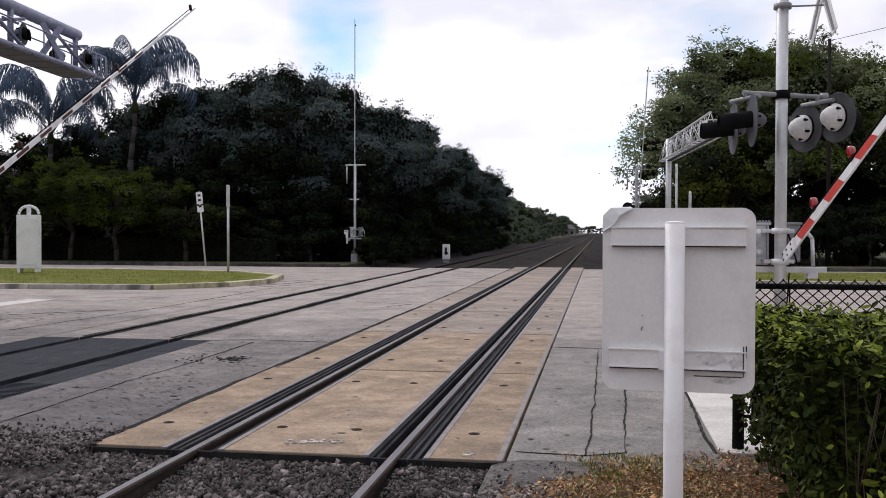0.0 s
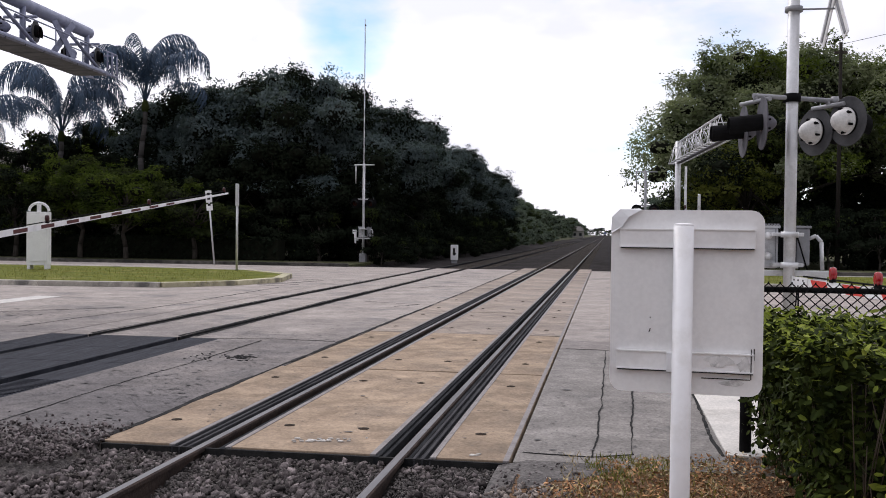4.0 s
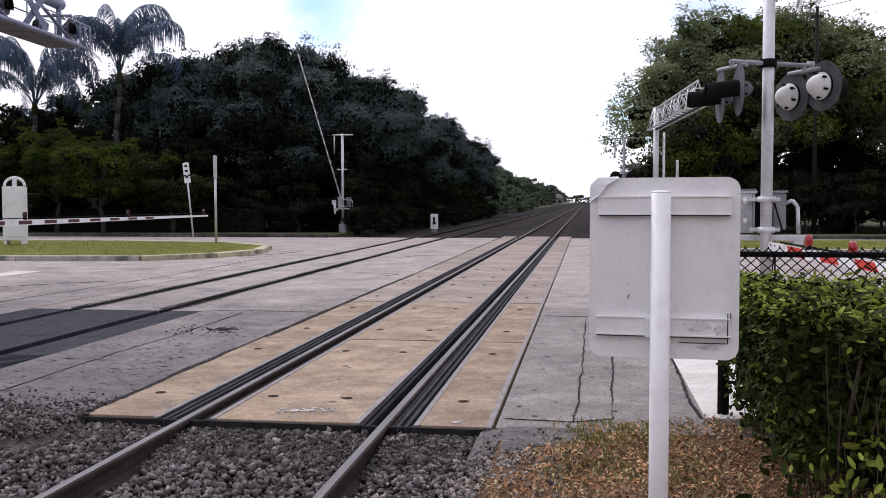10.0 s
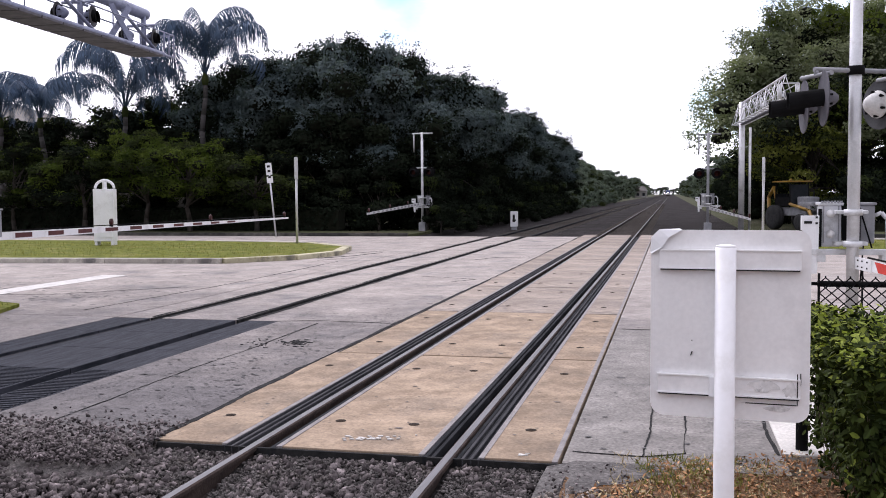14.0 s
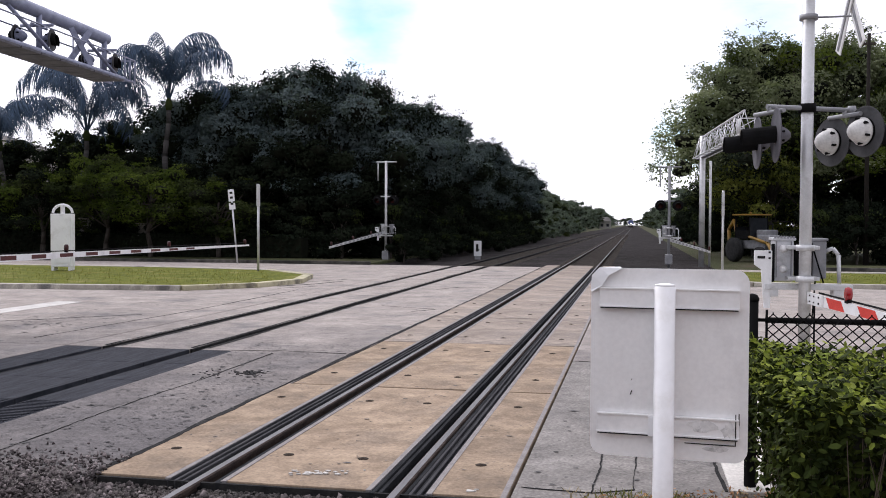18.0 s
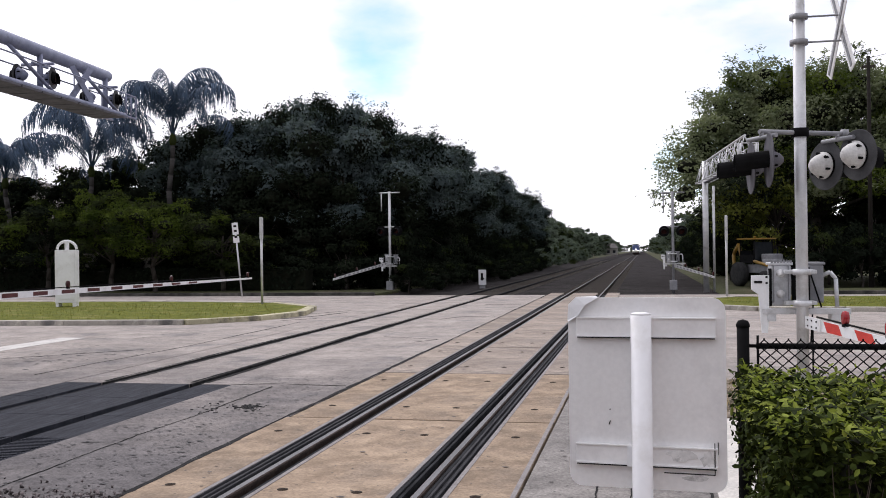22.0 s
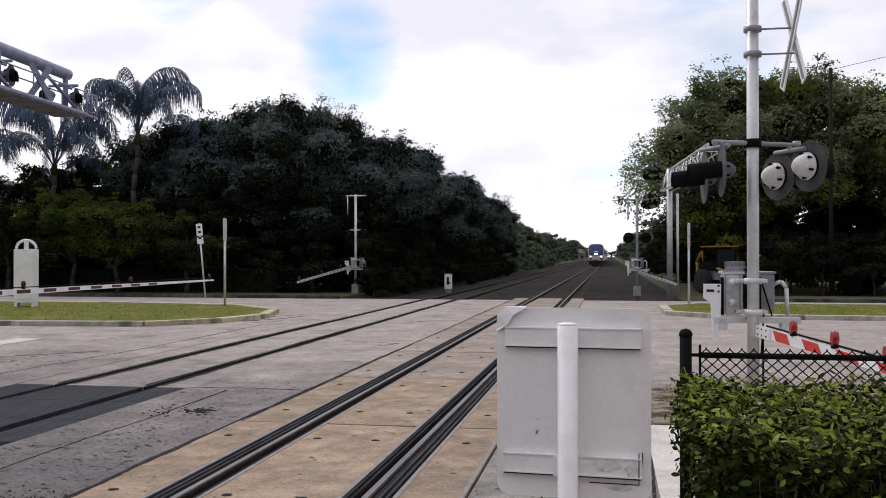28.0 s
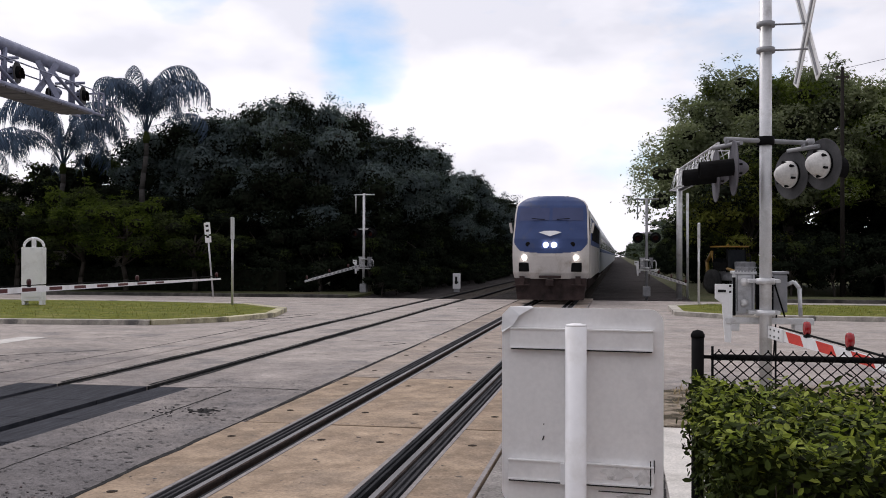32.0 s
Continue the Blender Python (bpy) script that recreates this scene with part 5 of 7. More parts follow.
def tree_parts(seed, height, spread, leaf_mats, count=34, per=230, leaf=0.34, low=0.25, weights=None, cone=0.0, lobe=(0.16, 0.30), sprays=60, wild=0.55, bare=0.65, core_size=0.46):
    """Trunk with limbs, crown of leaves on many lobes with loose sprays round its outline, and black blobs inside that
    stand in for shade.
    """
    rng = np.random.default_rng(seed)
    lobes = []
    for i in range(count):
        a, u = rng.uniform(0, 2 * math.pi), rng.uniform(0, 1)
        z = height * (low + (0.90 - low) * rng.uniform(0, 1) ** 0.8)
        f = (z / height - low) / (1 - low)
        lim = spread * math.sqrt(max(0.06, 1 - (1.5 * f - 0.42) ** 2 * 0.85)) * 0.86
        if cone:
            lim = spread * math.sqrt(max(0.05, 1 - f ** cone)) * 0.9
        rr = lim * math.sqrt(u)
        lobes.append(((rr * math.cos(a), rr * math.sin(a), z), rng.uniform(*lobe) * spread))
    p, o = crown_points(rng, lobes, per, bare=bare)
    kinds = len(leaf_mats)
    tone = np.repeat(rng.choice(kinds, count, p=weights), per)
    # loose sprays stand out of the crown on thin twigs
    twigs, tufts = [], []
    for k in range(sprays):
        c, r = lobes[rng.integers(count)]
        d = Vector((c[0] + rng.normal(0, 1), c[1] + rng.normal(0, 1), max(0.2, c[2] - height * 0.55) + rng.normal(0, 1.2))).normalized()
        foot = Vector(c) + d * r * 0.5
        tip = Vector(c) + d * (r * rng.uniform(0.8, 1.0) + rng.uniform(0.0, 0.34))
        twigs.append((foot, tip))
        tufts.append((tip, 0.10 + 0.13 * rng.uniform(0, 1)))
    each = 34
    if sprays:
        at = np.repeat(np.array([tuple(t) for t, r in tufts]), each, 0)
        size = np.repeat(np.array([r for t, r in tufts]), each)[:, None]
        p = np.concatenate([p, at + rng.normal(0, 1, at.shape) * size * (1.3, 1.3, 0.6)])
        o = np.concatenate([o, np.tile((0, 0, 1.0), (len(at), 1))])
        tone = np.concatenate([tone, np.repeat(rng.choice(kinds, sprays, p=weights), each)])
    q = leaves(rng, p, o + np.array((0, 0, 0.5)), leaf, 0.6, 0.3, wild)
    mixed = rng.uniform(0, 1, len(q)) < 0.05
    tone[mixed] = rng.choice(kinds, mixed.sum(), p=weights)
    crown = quads_mesh("crown", q, leaf_mats, tone)
    bm = bmesh.new()
    pts = [Vector((0, 0, -0.3))]
    for k in range(5):
        pts.append(Vector((rng.normal(0, 0.10), rng.normal(0, 0.10), height * 0.14 * (k + 1))))
    r = height * 0.026
    for k, (a, b) in enumerate(zip(pts, pts[1:])):
        tube(bm, a, b, r * (1 - 0.13 * k), r * (1 - 0.13 * (k + 1)), 9)
    for c, rad in lobes[: count // 2]:
        s = pts[rng.integers(2, 5)]
        mid = s.lerp(Vector(c), 0.5) + Vector((0, 0, 0.3))
        tube(bm, s, mid, r * 0.36, r * 0.22, 6)
        tube(bm, mid, Vector(c), r * 0.22, r * 0.08, 6)
    trunk = mesh_of("trunk", bm, M_BARK)
    bm = bmesh.new()
    for a, b in twigs:
        tube(bm, a, b, 0.022, 0.008, 4)
    sticks = mesh_of("twig", bm, M_BARK)
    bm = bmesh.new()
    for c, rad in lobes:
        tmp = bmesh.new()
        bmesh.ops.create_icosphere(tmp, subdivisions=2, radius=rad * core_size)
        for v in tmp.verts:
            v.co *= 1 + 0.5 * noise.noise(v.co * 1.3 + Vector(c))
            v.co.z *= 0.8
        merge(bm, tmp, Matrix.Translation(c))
    core = mesh_of("shade_core", bm, M_CORE)
    return trunk, crown, core, sticks


def tree(meshes, at, label, group, name="tree"):
    t = thing(name, label, "tree", at, group)
    for nm, me in zip(("trunk", "crown", "shade_core", "twig"), meshes):
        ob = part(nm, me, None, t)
        if nm != "trunk":
            ob["kind"] = "stuff"
    return t


def scaled(x, y, z, turn, s, sz=None):
    return Matrix.Translation((x, y, z)) @ Matrix.Rotation(radians(turn), 4, "Z") @ Matrix.Diagonal((s, s, sz or s, 1))


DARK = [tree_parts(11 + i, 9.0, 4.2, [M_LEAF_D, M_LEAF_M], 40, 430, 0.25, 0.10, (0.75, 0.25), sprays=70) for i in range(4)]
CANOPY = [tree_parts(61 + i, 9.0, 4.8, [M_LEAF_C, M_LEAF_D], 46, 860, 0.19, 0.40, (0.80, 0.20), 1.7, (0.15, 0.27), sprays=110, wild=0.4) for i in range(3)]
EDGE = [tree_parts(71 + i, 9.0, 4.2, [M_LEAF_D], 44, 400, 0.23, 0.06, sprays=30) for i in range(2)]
MID = [tree_parts(31 + i, 9.0, 4.4, [M_LEAF_M, M_LEAF_D, M_LEAF_Y], 36, 430, 0.25, 0.30, (0.6, 0.3, 0.1), sprays=70) for i in range(2)]
YELLOW = [tree_parts(41 + i, 9.0, 4.4, [M_LEAF_Y, M_LEAF_M], 36, 520, 0.22, 0.36, (0.6, 0.4), sprays=80, wild=0.45) for i in range(2)]
DOME = tree_parts(77, 13.6, 9.6, [M_LEAF_O, M_LEAF_D, M_LEAF_Y], 170, 850, 0.19, 0.34, (0.84, 0.05, 0.11), 1.25, (0.09, 0.19), sprays=240, wild=0.45, bare=0.3, core_size=0.3)
SUNLIT = tree_parts(47, 9.0, 4.4, [M_LEAF_L, M_LEAF_M], 44, 520, 0.20, 0.12, (0.75, 0.25), sprays=80, wild=0.45)
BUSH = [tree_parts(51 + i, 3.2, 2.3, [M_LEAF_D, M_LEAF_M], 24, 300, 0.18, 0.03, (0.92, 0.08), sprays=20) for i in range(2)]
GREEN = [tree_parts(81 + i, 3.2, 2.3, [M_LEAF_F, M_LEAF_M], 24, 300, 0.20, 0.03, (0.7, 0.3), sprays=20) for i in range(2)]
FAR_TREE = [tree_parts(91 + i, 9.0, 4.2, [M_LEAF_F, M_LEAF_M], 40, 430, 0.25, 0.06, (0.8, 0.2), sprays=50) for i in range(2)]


def build_woods():
    rng = np.random.default_rng(3)
    dark = "dense dark green broadleaf tree at the wood's edge"
    # along the tracks on the left
    y = 52.0
    while y < 131:
        h = 10.2 + 0.7 * math.sin(y * 0.21)
        if y > 118:
            h = 9.2
        tree(CANOPY[rng.integers(3)], scaled(-12.9 + rng.normal(0, 0.4), y, -0.05, rng.uniform(0, 360), 0.95, (h - 0.5) / 9.0), "tall green canopy tree with haze in its leaf colour", "trees of the left wood")
        tree(EDGE[rng.integers(2)], scaled(-12.1 + rng.normal(0, 0.2), y + 2.4, -0.05, rng.uniform(0, 360), 0.72, h * 0.58 / 9.0), "dense low tree with the wood's shade in its leaves", "trees of the left wood")
        y += rng.uniform(4.6, 6.0)
    for x, y, h in ((-24.8, 57, 9.9), (-22.2, 55, 10.3), (-19.6, 54.6, 10.5), (-17.6, 54.4, 10.7), (-15.6, 55.5, 11.3), (-14.2, 56, 10.3), (-17.0, 62, 11.2), (-18, 68, 11.2), (-19, 78, 10.9), (-19, 90, 10.6)):
        tree(CANOPY[rng.integers(3)], scaled(x, y, -0.05, rng.uniform(0, 360), 1.0, h / 9.0), "tall green canopy tree with haze in its leaf colour", "trees of the left wood")
    for x, y, h in ((-29, 58, 9.0), (-33, 59, 8.2), (-37, 60, 8.0), (-26, 61, 9.6), (-41, 59, 7.6), (-45, 60, 7.6)):
        tree(DARK[rng.integers(4)], scaled(x, y, -0.05, rng.uniform(0, 360), 1.0, h / 9.0), dark, "trees of the left wood")
    for x, y, h in ((-15, 61, 7.5), (-19, 60, 7.5), (-23, 60, 7.5), (-16.5, 57.5, 6.5), (-21, 58, 6.5)):
        tree(DARK[rng.integers(4)], scaled(x, y, -0.05, rng.uniform(0, 360), 1.0, h / 9.0), dark, "trees of the left wood")
    # a lower, denser edge before the tall trees, with their shade in its leaf colour
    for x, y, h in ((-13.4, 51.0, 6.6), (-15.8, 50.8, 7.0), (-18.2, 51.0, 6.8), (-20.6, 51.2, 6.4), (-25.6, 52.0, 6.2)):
        tree(EDGE[rng.integers(2)], scaled(x, y, -0.05, rng.uniform(0, 360), 0.75, h / 9.0), "dense low tree with the wood's shade in its leaves", "trees of the left wood")
    for x, y, h in ((-22.0, 45.6, 4.9), (-25.0, 46.4, 5.5), (-18.9, 47.0, 4.2), (-28.6, 46.2, 4.8), (-33.5, 47, 4.8)):
        tree(YELLOW[rng.integers(2)] if x < -20 and x > -26 else MID[rng.integers(2)], scaled(x, y, 0, rng.uniform(0, 360), 0.62, h / 9.0), "small yellow-green tree before the wood", "small roadside trees")
    # undergrowth closes the wood's foot, coloured dark for the shade there
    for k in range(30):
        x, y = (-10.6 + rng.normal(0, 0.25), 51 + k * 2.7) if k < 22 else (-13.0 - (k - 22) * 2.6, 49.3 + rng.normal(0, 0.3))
        tree(BUSH[k % 2], scaled(x, y, -0.1, rng.uniform(0, 360), 0.8, rng.uniform(0.75, 1.1)), "undergrowth bush coloured dark for the wood's shade", "undergrowth bushes", "bush")
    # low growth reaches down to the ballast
    # a row of low dark bushes stands for the shaded strip by the ballast
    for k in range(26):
        tree(BUSH[k % 2], scaled(-8.5 + rng.normal(0, 0.25), 47.2 + k * 2.2, -0.12, rng.uniform(0, 360), 0.5, rng.uniform(0.28, 0.5)), "low bush added for the dark strip beside the far track", "undergrowth bushes", "bush")
    # right of the tracks
    for x, y, h, s in ((9.4, 69, 8.2, 0.9), (16.0, 68, 11, 1.1), (30, 60, 11, 1.2), (22, 66, 11.5, 1.1), (9.6, 80, 7.6, 0.8)):
        tree(MID[rng.integers(2)] if y < 65 else DARK[rng.integers(4)], scaled(x, y, 0, rng.uniform(0, 360), s, h / 9.0), "broad green shade tree beside the railway", "right-hand shade trees")
    tree(DOME, scaled(12.5, 60.0, 0, 40, 1.08, 0.985), "broad spreading shade tree with an airy dome of leaves", "right-hand shade trees")
    tree(DOME, scaled(25.5, 59.0, 0, 160, 0.95, 0.98), "broad spreading shade tree with an airy dome of leaves", "right-hand shade trees")
    tree(SUNLIT, scaled(9.8, 56.0, 0, 20, 0.85, 0.84), "yellow-green tree below the shade tree", "right-hand shade trees")
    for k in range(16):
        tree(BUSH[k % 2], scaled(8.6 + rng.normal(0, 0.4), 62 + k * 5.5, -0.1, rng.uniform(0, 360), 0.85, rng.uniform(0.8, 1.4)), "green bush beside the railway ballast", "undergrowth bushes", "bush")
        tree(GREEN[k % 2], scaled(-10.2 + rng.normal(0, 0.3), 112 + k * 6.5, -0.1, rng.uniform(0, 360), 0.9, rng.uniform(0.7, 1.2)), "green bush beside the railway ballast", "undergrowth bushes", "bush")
    # dark shrubs stand in for the deep shade under the crowns
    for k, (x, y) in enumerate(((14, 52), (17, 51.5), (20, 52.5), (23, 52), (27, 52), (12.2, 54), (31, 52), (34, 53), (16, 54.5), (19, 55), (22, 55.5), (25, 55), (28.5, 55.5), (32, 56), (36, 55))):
        tree(BUSH[k % 2], scaled(x, y, 0, rng.uniform(0, 360), 1.0, 1.0), "shrub added for the darkness below the shade trees", "undergrowth bushes", "bush")
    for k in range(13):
        tree(BUSH[k % 2], scaled(10.5 + 2.3 * k + rng.normal(0, 0.3), 49.6 + rng.normal(0, 0.4), 0, rng.uniform(0, 360), 0.75, rng.uniform(0.7, 1.0)), "shrub added for the darkness below the shade trees", "undergrowth bushes", "bush")
    # dark trees behind the shade trees, added to deepen the dim under them
    for x, y in ((17, 64), (20.5, 62), (24.5, 65), (28, 62), (32.5, 64), (36, 61), (13.5, 66), (40, 63)):
        tree(DARK[rng.integers(4)], scaled(x, y, 0, rng.uniform(0, 360), 0.8, 0.85), "dark tree added to fill the dim under the crowns", "right-hand shade trees")
    # far along the line
    for side, x0 in ((-1, -13), (1, 10)):
        y = 150.0 if side < 0 else 95
        while y < 700:
            h = rng.uniform(6.0, 8.5) if y < 260 else rng.uniform(7, 10)
            if side > 0 and y < 140:
                h *= 0.7
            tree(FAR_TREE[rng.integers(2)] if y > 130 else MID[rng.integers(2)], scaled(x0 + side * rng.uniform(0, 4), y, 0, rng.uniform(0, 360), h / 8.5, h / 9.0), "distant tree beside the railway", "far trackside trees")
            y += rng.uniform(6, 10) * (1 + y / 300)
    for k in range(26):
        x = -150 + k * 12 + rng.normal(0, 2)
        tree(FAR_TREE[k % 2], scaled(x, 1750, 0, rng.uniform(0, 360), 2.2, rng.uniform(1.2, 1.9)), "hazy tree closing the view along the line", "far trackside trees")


def build_palms():
    rng = np.random.default_rng(8)
    # one feathered frond along +x, arching down
    quads = []
    spine, ways = [Vector((0, 0, 0))], []
    for k in range(30):
        th = radians(86 - 186 * ((k + 0.5) / 30) ** 2.5)
        ways.append(Vector((math.cos(th), 0, math.sin(th))))
        spine.append(spine[-1] + ways[-1] * 4.4 / 30)
    for k in range(7, 30):
        a = spine[k]
        l = 0.62 * math.sin(min(1, (k - 5) / 25 * 0.85 + 0.12) * math.pi) ** 0.6 + 0.10
        for s in (-1, 1):
            for j in range(3):
                b = a.lerp(spine[k + 1], j / 3)
                drop = rng.uniform(0.7, 1.5)
                tip = b + ways[k] * l * 0.45 + Vector((rng.uniform(-0.05, 0.08), s * l * 0.42 * rng.uniform(0.5, 1.2), -l * drop))
                w = ways[k] * 0.016
                mid = b.lerp(tip, 0.45) + Vector((0.0, s * 0.10 * l, 0.10 * l))
                quads.append([b - w, b + w, mid + w * 1.2, mid - w * 1.2])
                quads.append([mid - w * 1.2, mid + w * 1.2, tip + w * 0.2, tip - w * 0.2])
    for k in range(30):
        a, b = spine[k], spine[k + 1]
        w = Vector((0, 0.035 * (1 - k / 33), 0))
        quads.append([a - w, b - w, b + w, a + w])
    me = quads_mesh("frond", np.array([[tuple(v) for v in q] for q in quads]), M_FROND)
    for x, y, h, grow in ((-23.6, 50.5, 8.4, 1.40), (-28.4, 50.0, 6.7, 1.46), (-34.1, 50.5, 6.2, 1.15), (-38.2, 52, 6.4, 1.15)):
        t = thing("palm_tree", "tall palm with feathery drooping fronds", "palm tree", pose(x, y, 0, 0, 0, rng.uniform(0, 360)), "roadside palms")
        bm = bmesh.new()
        prev = Vector((0, 0, -0.2))
        n = 9
        for k in range(n):
            cur = Vector((0.10 * math.sin(k), 0.08 * math.cos(k * 1.3), h * (k + 1) / n))
            tube(bm, prev, cur, 0.20 - 0.008 * k, 0.19 - 0.008 * k, 10)
            prev = cur
        part("trunk", bm, M_PALMTRUNK, t)
        bm = bmesh.new()
        lathe(bm, [(0.15, -0.2), (0.21, 0.1), (0.15, 0.35), (0.06, 0.6)], Matrix.Translation(prev), 10)
        part("crown_shaft", bm, M_LEAF_M, t)
        for k in range(21):
            lift = 6 - 52 * rng.uniform(0, 1) ** 1.4
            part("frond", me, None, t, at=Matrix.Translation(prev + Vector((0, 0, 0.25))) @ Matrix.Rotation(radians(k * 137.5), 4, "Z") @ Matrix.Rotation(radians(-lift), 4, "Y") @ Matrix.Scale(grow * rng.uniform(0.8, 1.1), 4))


build_woods()
build_palms()


# ---- the train ----
def build_train():
    made = []
    w = 1.52
    # body sections of the locomotive: (y back from the front, half width, floor, shoulder, roof)
    def ring(bm, y, hw, z0, zs, zr, crown=0.72):
        pts = [(-hw, z0), (-hw, zs), (-hw * 0.93, zs + (zr - zs) * 0.55), (-hw * crown, zr - 0.06), (-hw * 0.3, zr), (hw * 0.3, zr), (hw * crown, zr - 0.06), (hw * 0.93, zs + (zr - zs) * 0.55), (hw, zs), (hw, z0)]
        return [bm.verts.new((x, y, z)) for x, z in pts]

    def skin(bm, rings, slot=0):
        for a, b in zip(rings, rings[1:]):
            for i in range(len(a)):
                f = bm.faces.new((a[i], a[(i + 1) % len(a)], b[(i + 1) % len(b)], b[i]))
                f.material_index = slot
        bm.faces.new(rings[0])
        bm.faces.new(rings[-1][::-1])

    def locomotive(y0, lit):
        root = thing("locomotive", "blue and silver passenger locomotive with lit headlamps", "locomotive", pose(0, 42 + y0, 0), "the passenger train")
        made.append((root, y0))
        # one smooth nose surface: height, half width, how far its middle stands back
        levels = ((1.02, 1.44, 0.10), (1.25, 1.50, 0.02), (1.9, w, 0.0), (2.24, w, 0.02), (2.6, w, 0.10), (3.2, 1.49, 0.42), (3.62, 1.48, 0.66), (3.95, 1.44, 0.84), (4.16, 1.30, 1.0), (4.30, 1.02, 1.14), (4.36, 0.72, 1.24))
        zs, hws, backs = (np.array(c) for c in zip(*levels))

        def skin_at(u, z, out=0.0):
            return (float(np.interp(z, zs, hws)) * u, float(np.interp(z, zs, backs)) + 0.38 * abs(u) ** 3 - out, z)

        def patch(us, rows, inside, out=0.0):
            """Cells of the nose surface whose middle passes the test."""
            bm = bmesh.new()
            grid = [[bm.verts.new(skin_at(u, z, out)) for u in us] for z in rows]
            for j in range(len(rows) - 1):
                for i in range(len(us) - 1):
                    if inside((us[i] + us[i + 1]) / 2, (rows[j] + rows[j + 1]) / 2):
                        f = bm.faces.new((grid[j][i], grid[j][i + 1], grid[j + 1][i + 1], grid[j + 1][i]))
                        f.smooth = True
            bmesh.ops.delete(bm, geom=[v for v in bm.verts if not v.link_faces], context="VERTS")
            return bm

        def in_blue(u, z):
            low = 2.02 + 0.16 * abs(u) ** 2 + 0.9 * max(0, abs(u) - 0.78) ** 1.5 * 4
            return z > low and abs(u) < 0.965 - 0.1 * max(0, z - 3.95)

        us, rows = np.linspace(-1, 1, 97), np.linspace(1.02, 4.36, 111)
        bm = patch(us, rows, lambda u, z: not in_blue(u, z))
        cap = [[bm.verts.new((s * skin_at(1, z)[0], 2.2, z)) for z in rows[::10]] for s in (-1, 1)]
        front = [[bm.verts.new(skin_at(s, z)) for z in rows[::10]] for s in (-1, 1)]
        for a, b in zip(cap, front):
            for k in range(len(a) - 1):
                bm.faces.new((a[k], b[k], b[k + 1], a[k + 1]))
        bm.faces.new((cap[0][-1], front[0][-1], front[1][-1], cap[1][-1]))
        part("lower_nose", bm, M_SILVER, root, "silver lower nose and cab sides")
        part("cab_front", patch(us, rows, in_blue), M_BLUE, root, "dark blue sloping cab front with a rounded lower edge")
        for s in (-1, 1):
            bm = patch(np.linspace(0.04, 0.86, 15) * s, np.linspace(3.34, 3.86, 9), lambda u, z: True, 0.014)
            part("windscreen", bm, M_SCREEN, root, "glossy windscreen with the sky's reflection in its colour")
            bm = bmesh.new()
            box(bm, s * 0.5, 0.0, 0.0, 0.52, 0.03, 0.025, Matrix.Translation((0, 0.46, 3.40)) @ Matrix.Rotation(radians(-s * 4), 4, "Y"))
            part("wiper", bm, M_BLACK, root)
            bm = bmesh.new()
            lathe(bm, [(0.09, 0), (0.10, 0.02), (0.09, 0.05), (0.001, 0.055)], Matrix.Translation((s * 0.88, 0.16, 2.38)) @ Matrix.Rotation(radians(90), 4, "X"), 14)
            part("class_light", bm, M_BLACK, root)
            # lower number and ditch lights
            bm = bmesh.new()
            box(bm, s * 1.02, 0.125, 1.48, 0.44, 0.10, 0.36, bevel=0.03)
            part("lamp_recess", bm, M_BLACK, root)
            bm = bmesh.new()
            lathe(bm, [(0.09, 0), (0.09, 0.06), (0.075, 0.075), (0.001, 0.08)], Matrix.Translation((s * 1.02, 0.14, 1.86)) @ Matrix.Rotation(radians(90), 4, "X"), 16)
            part("ditch_light", bm, M_LIGHT if lit else M_ALU, root, "lit white ditch light" if lit else "")
            bm = bmesh.new()
            lathe(bm, [(0.10, 0), (0.10, 0.05), (0.088, 0.07), (0.001, 0.075)], Matrix.Translation((s * 0.165, 0.06, 2.36)) @ Matrix.Rotation(radians(90), 4, "X"), 16)
            part("headlight", bm, M_LIGHT if lit else M_ALU, root, "lit white headlight" if lit else "")
            # mirror, steps, side plates
            bm = bmesh.new()
            box(bm, s * 1.64, 0.9, 3.05, 0.10, 0.06, 0.42, Matrix.Rotation(radians(s * 10), 4, "Y"), bevel=0.02)
            part("mirror", bm, M_SILVER, root)
            bm = bmesh.new()
            box(bm, s * 1.10, 0.02, 0.95, 0.20, 0.16, 0.36, bevel=0.02)
            box(bm, s * 1.12, -0.04, 0.78, 0.62, 0.10, 0.05, bevel=0.01)
            part("step", bm, M_PILOT, root)
        # chevron badge as a plain white shape
        bm = bmesh.new()
        v = [bm.verts.new(p) for p in ((-0.46, 0.185, 2.86), (0.0, 0.055, 2.70), (0.46, 0.185, 2.86), (0.2, 0.19, 2.92), (-0.2, 0.19, 2.92))]
        bm.faces.new(v)
        ext = bmesh.ops.extrude_face_region(bm, geom=bm.faces[:])
        bmesh.ops.translate(bm, verts=[x for x in ext["geom"] if isinstance(x, bmesh.types.BMVert)], vec=(0, -0.012, 0.0))
        part("badge", bm, M_WHITE, root, "plain white arrow-shaped badge")
        # pilot and coupler
        bm = bmesh.new()
        v0 = [(-1.42, 1.04), (1.42, 1.04), (1.30, 0.18), (-1.30, 0.18)]
        a = [bm.verts.new((x, 0.16, z)) for x, z in v0]
        b = [bm.verts.new((x, 1.2, z)) for x, z in v0]
        for i in range(4):
            bm.faces.new((a[i], a[(i + 1) % 4], b[(i + 1) % 4], b[i]))
        bm.faces.new(a[::-1])
        bm.faces.new(b)
        part("pilot", bm, M_PILOT, root, "grimy brown pilot plate")
        bm = bmesh.new()
        box(bm, 0, -0.05, 0.88, 0.30, 0.6, 0.28, bevel=0.05)
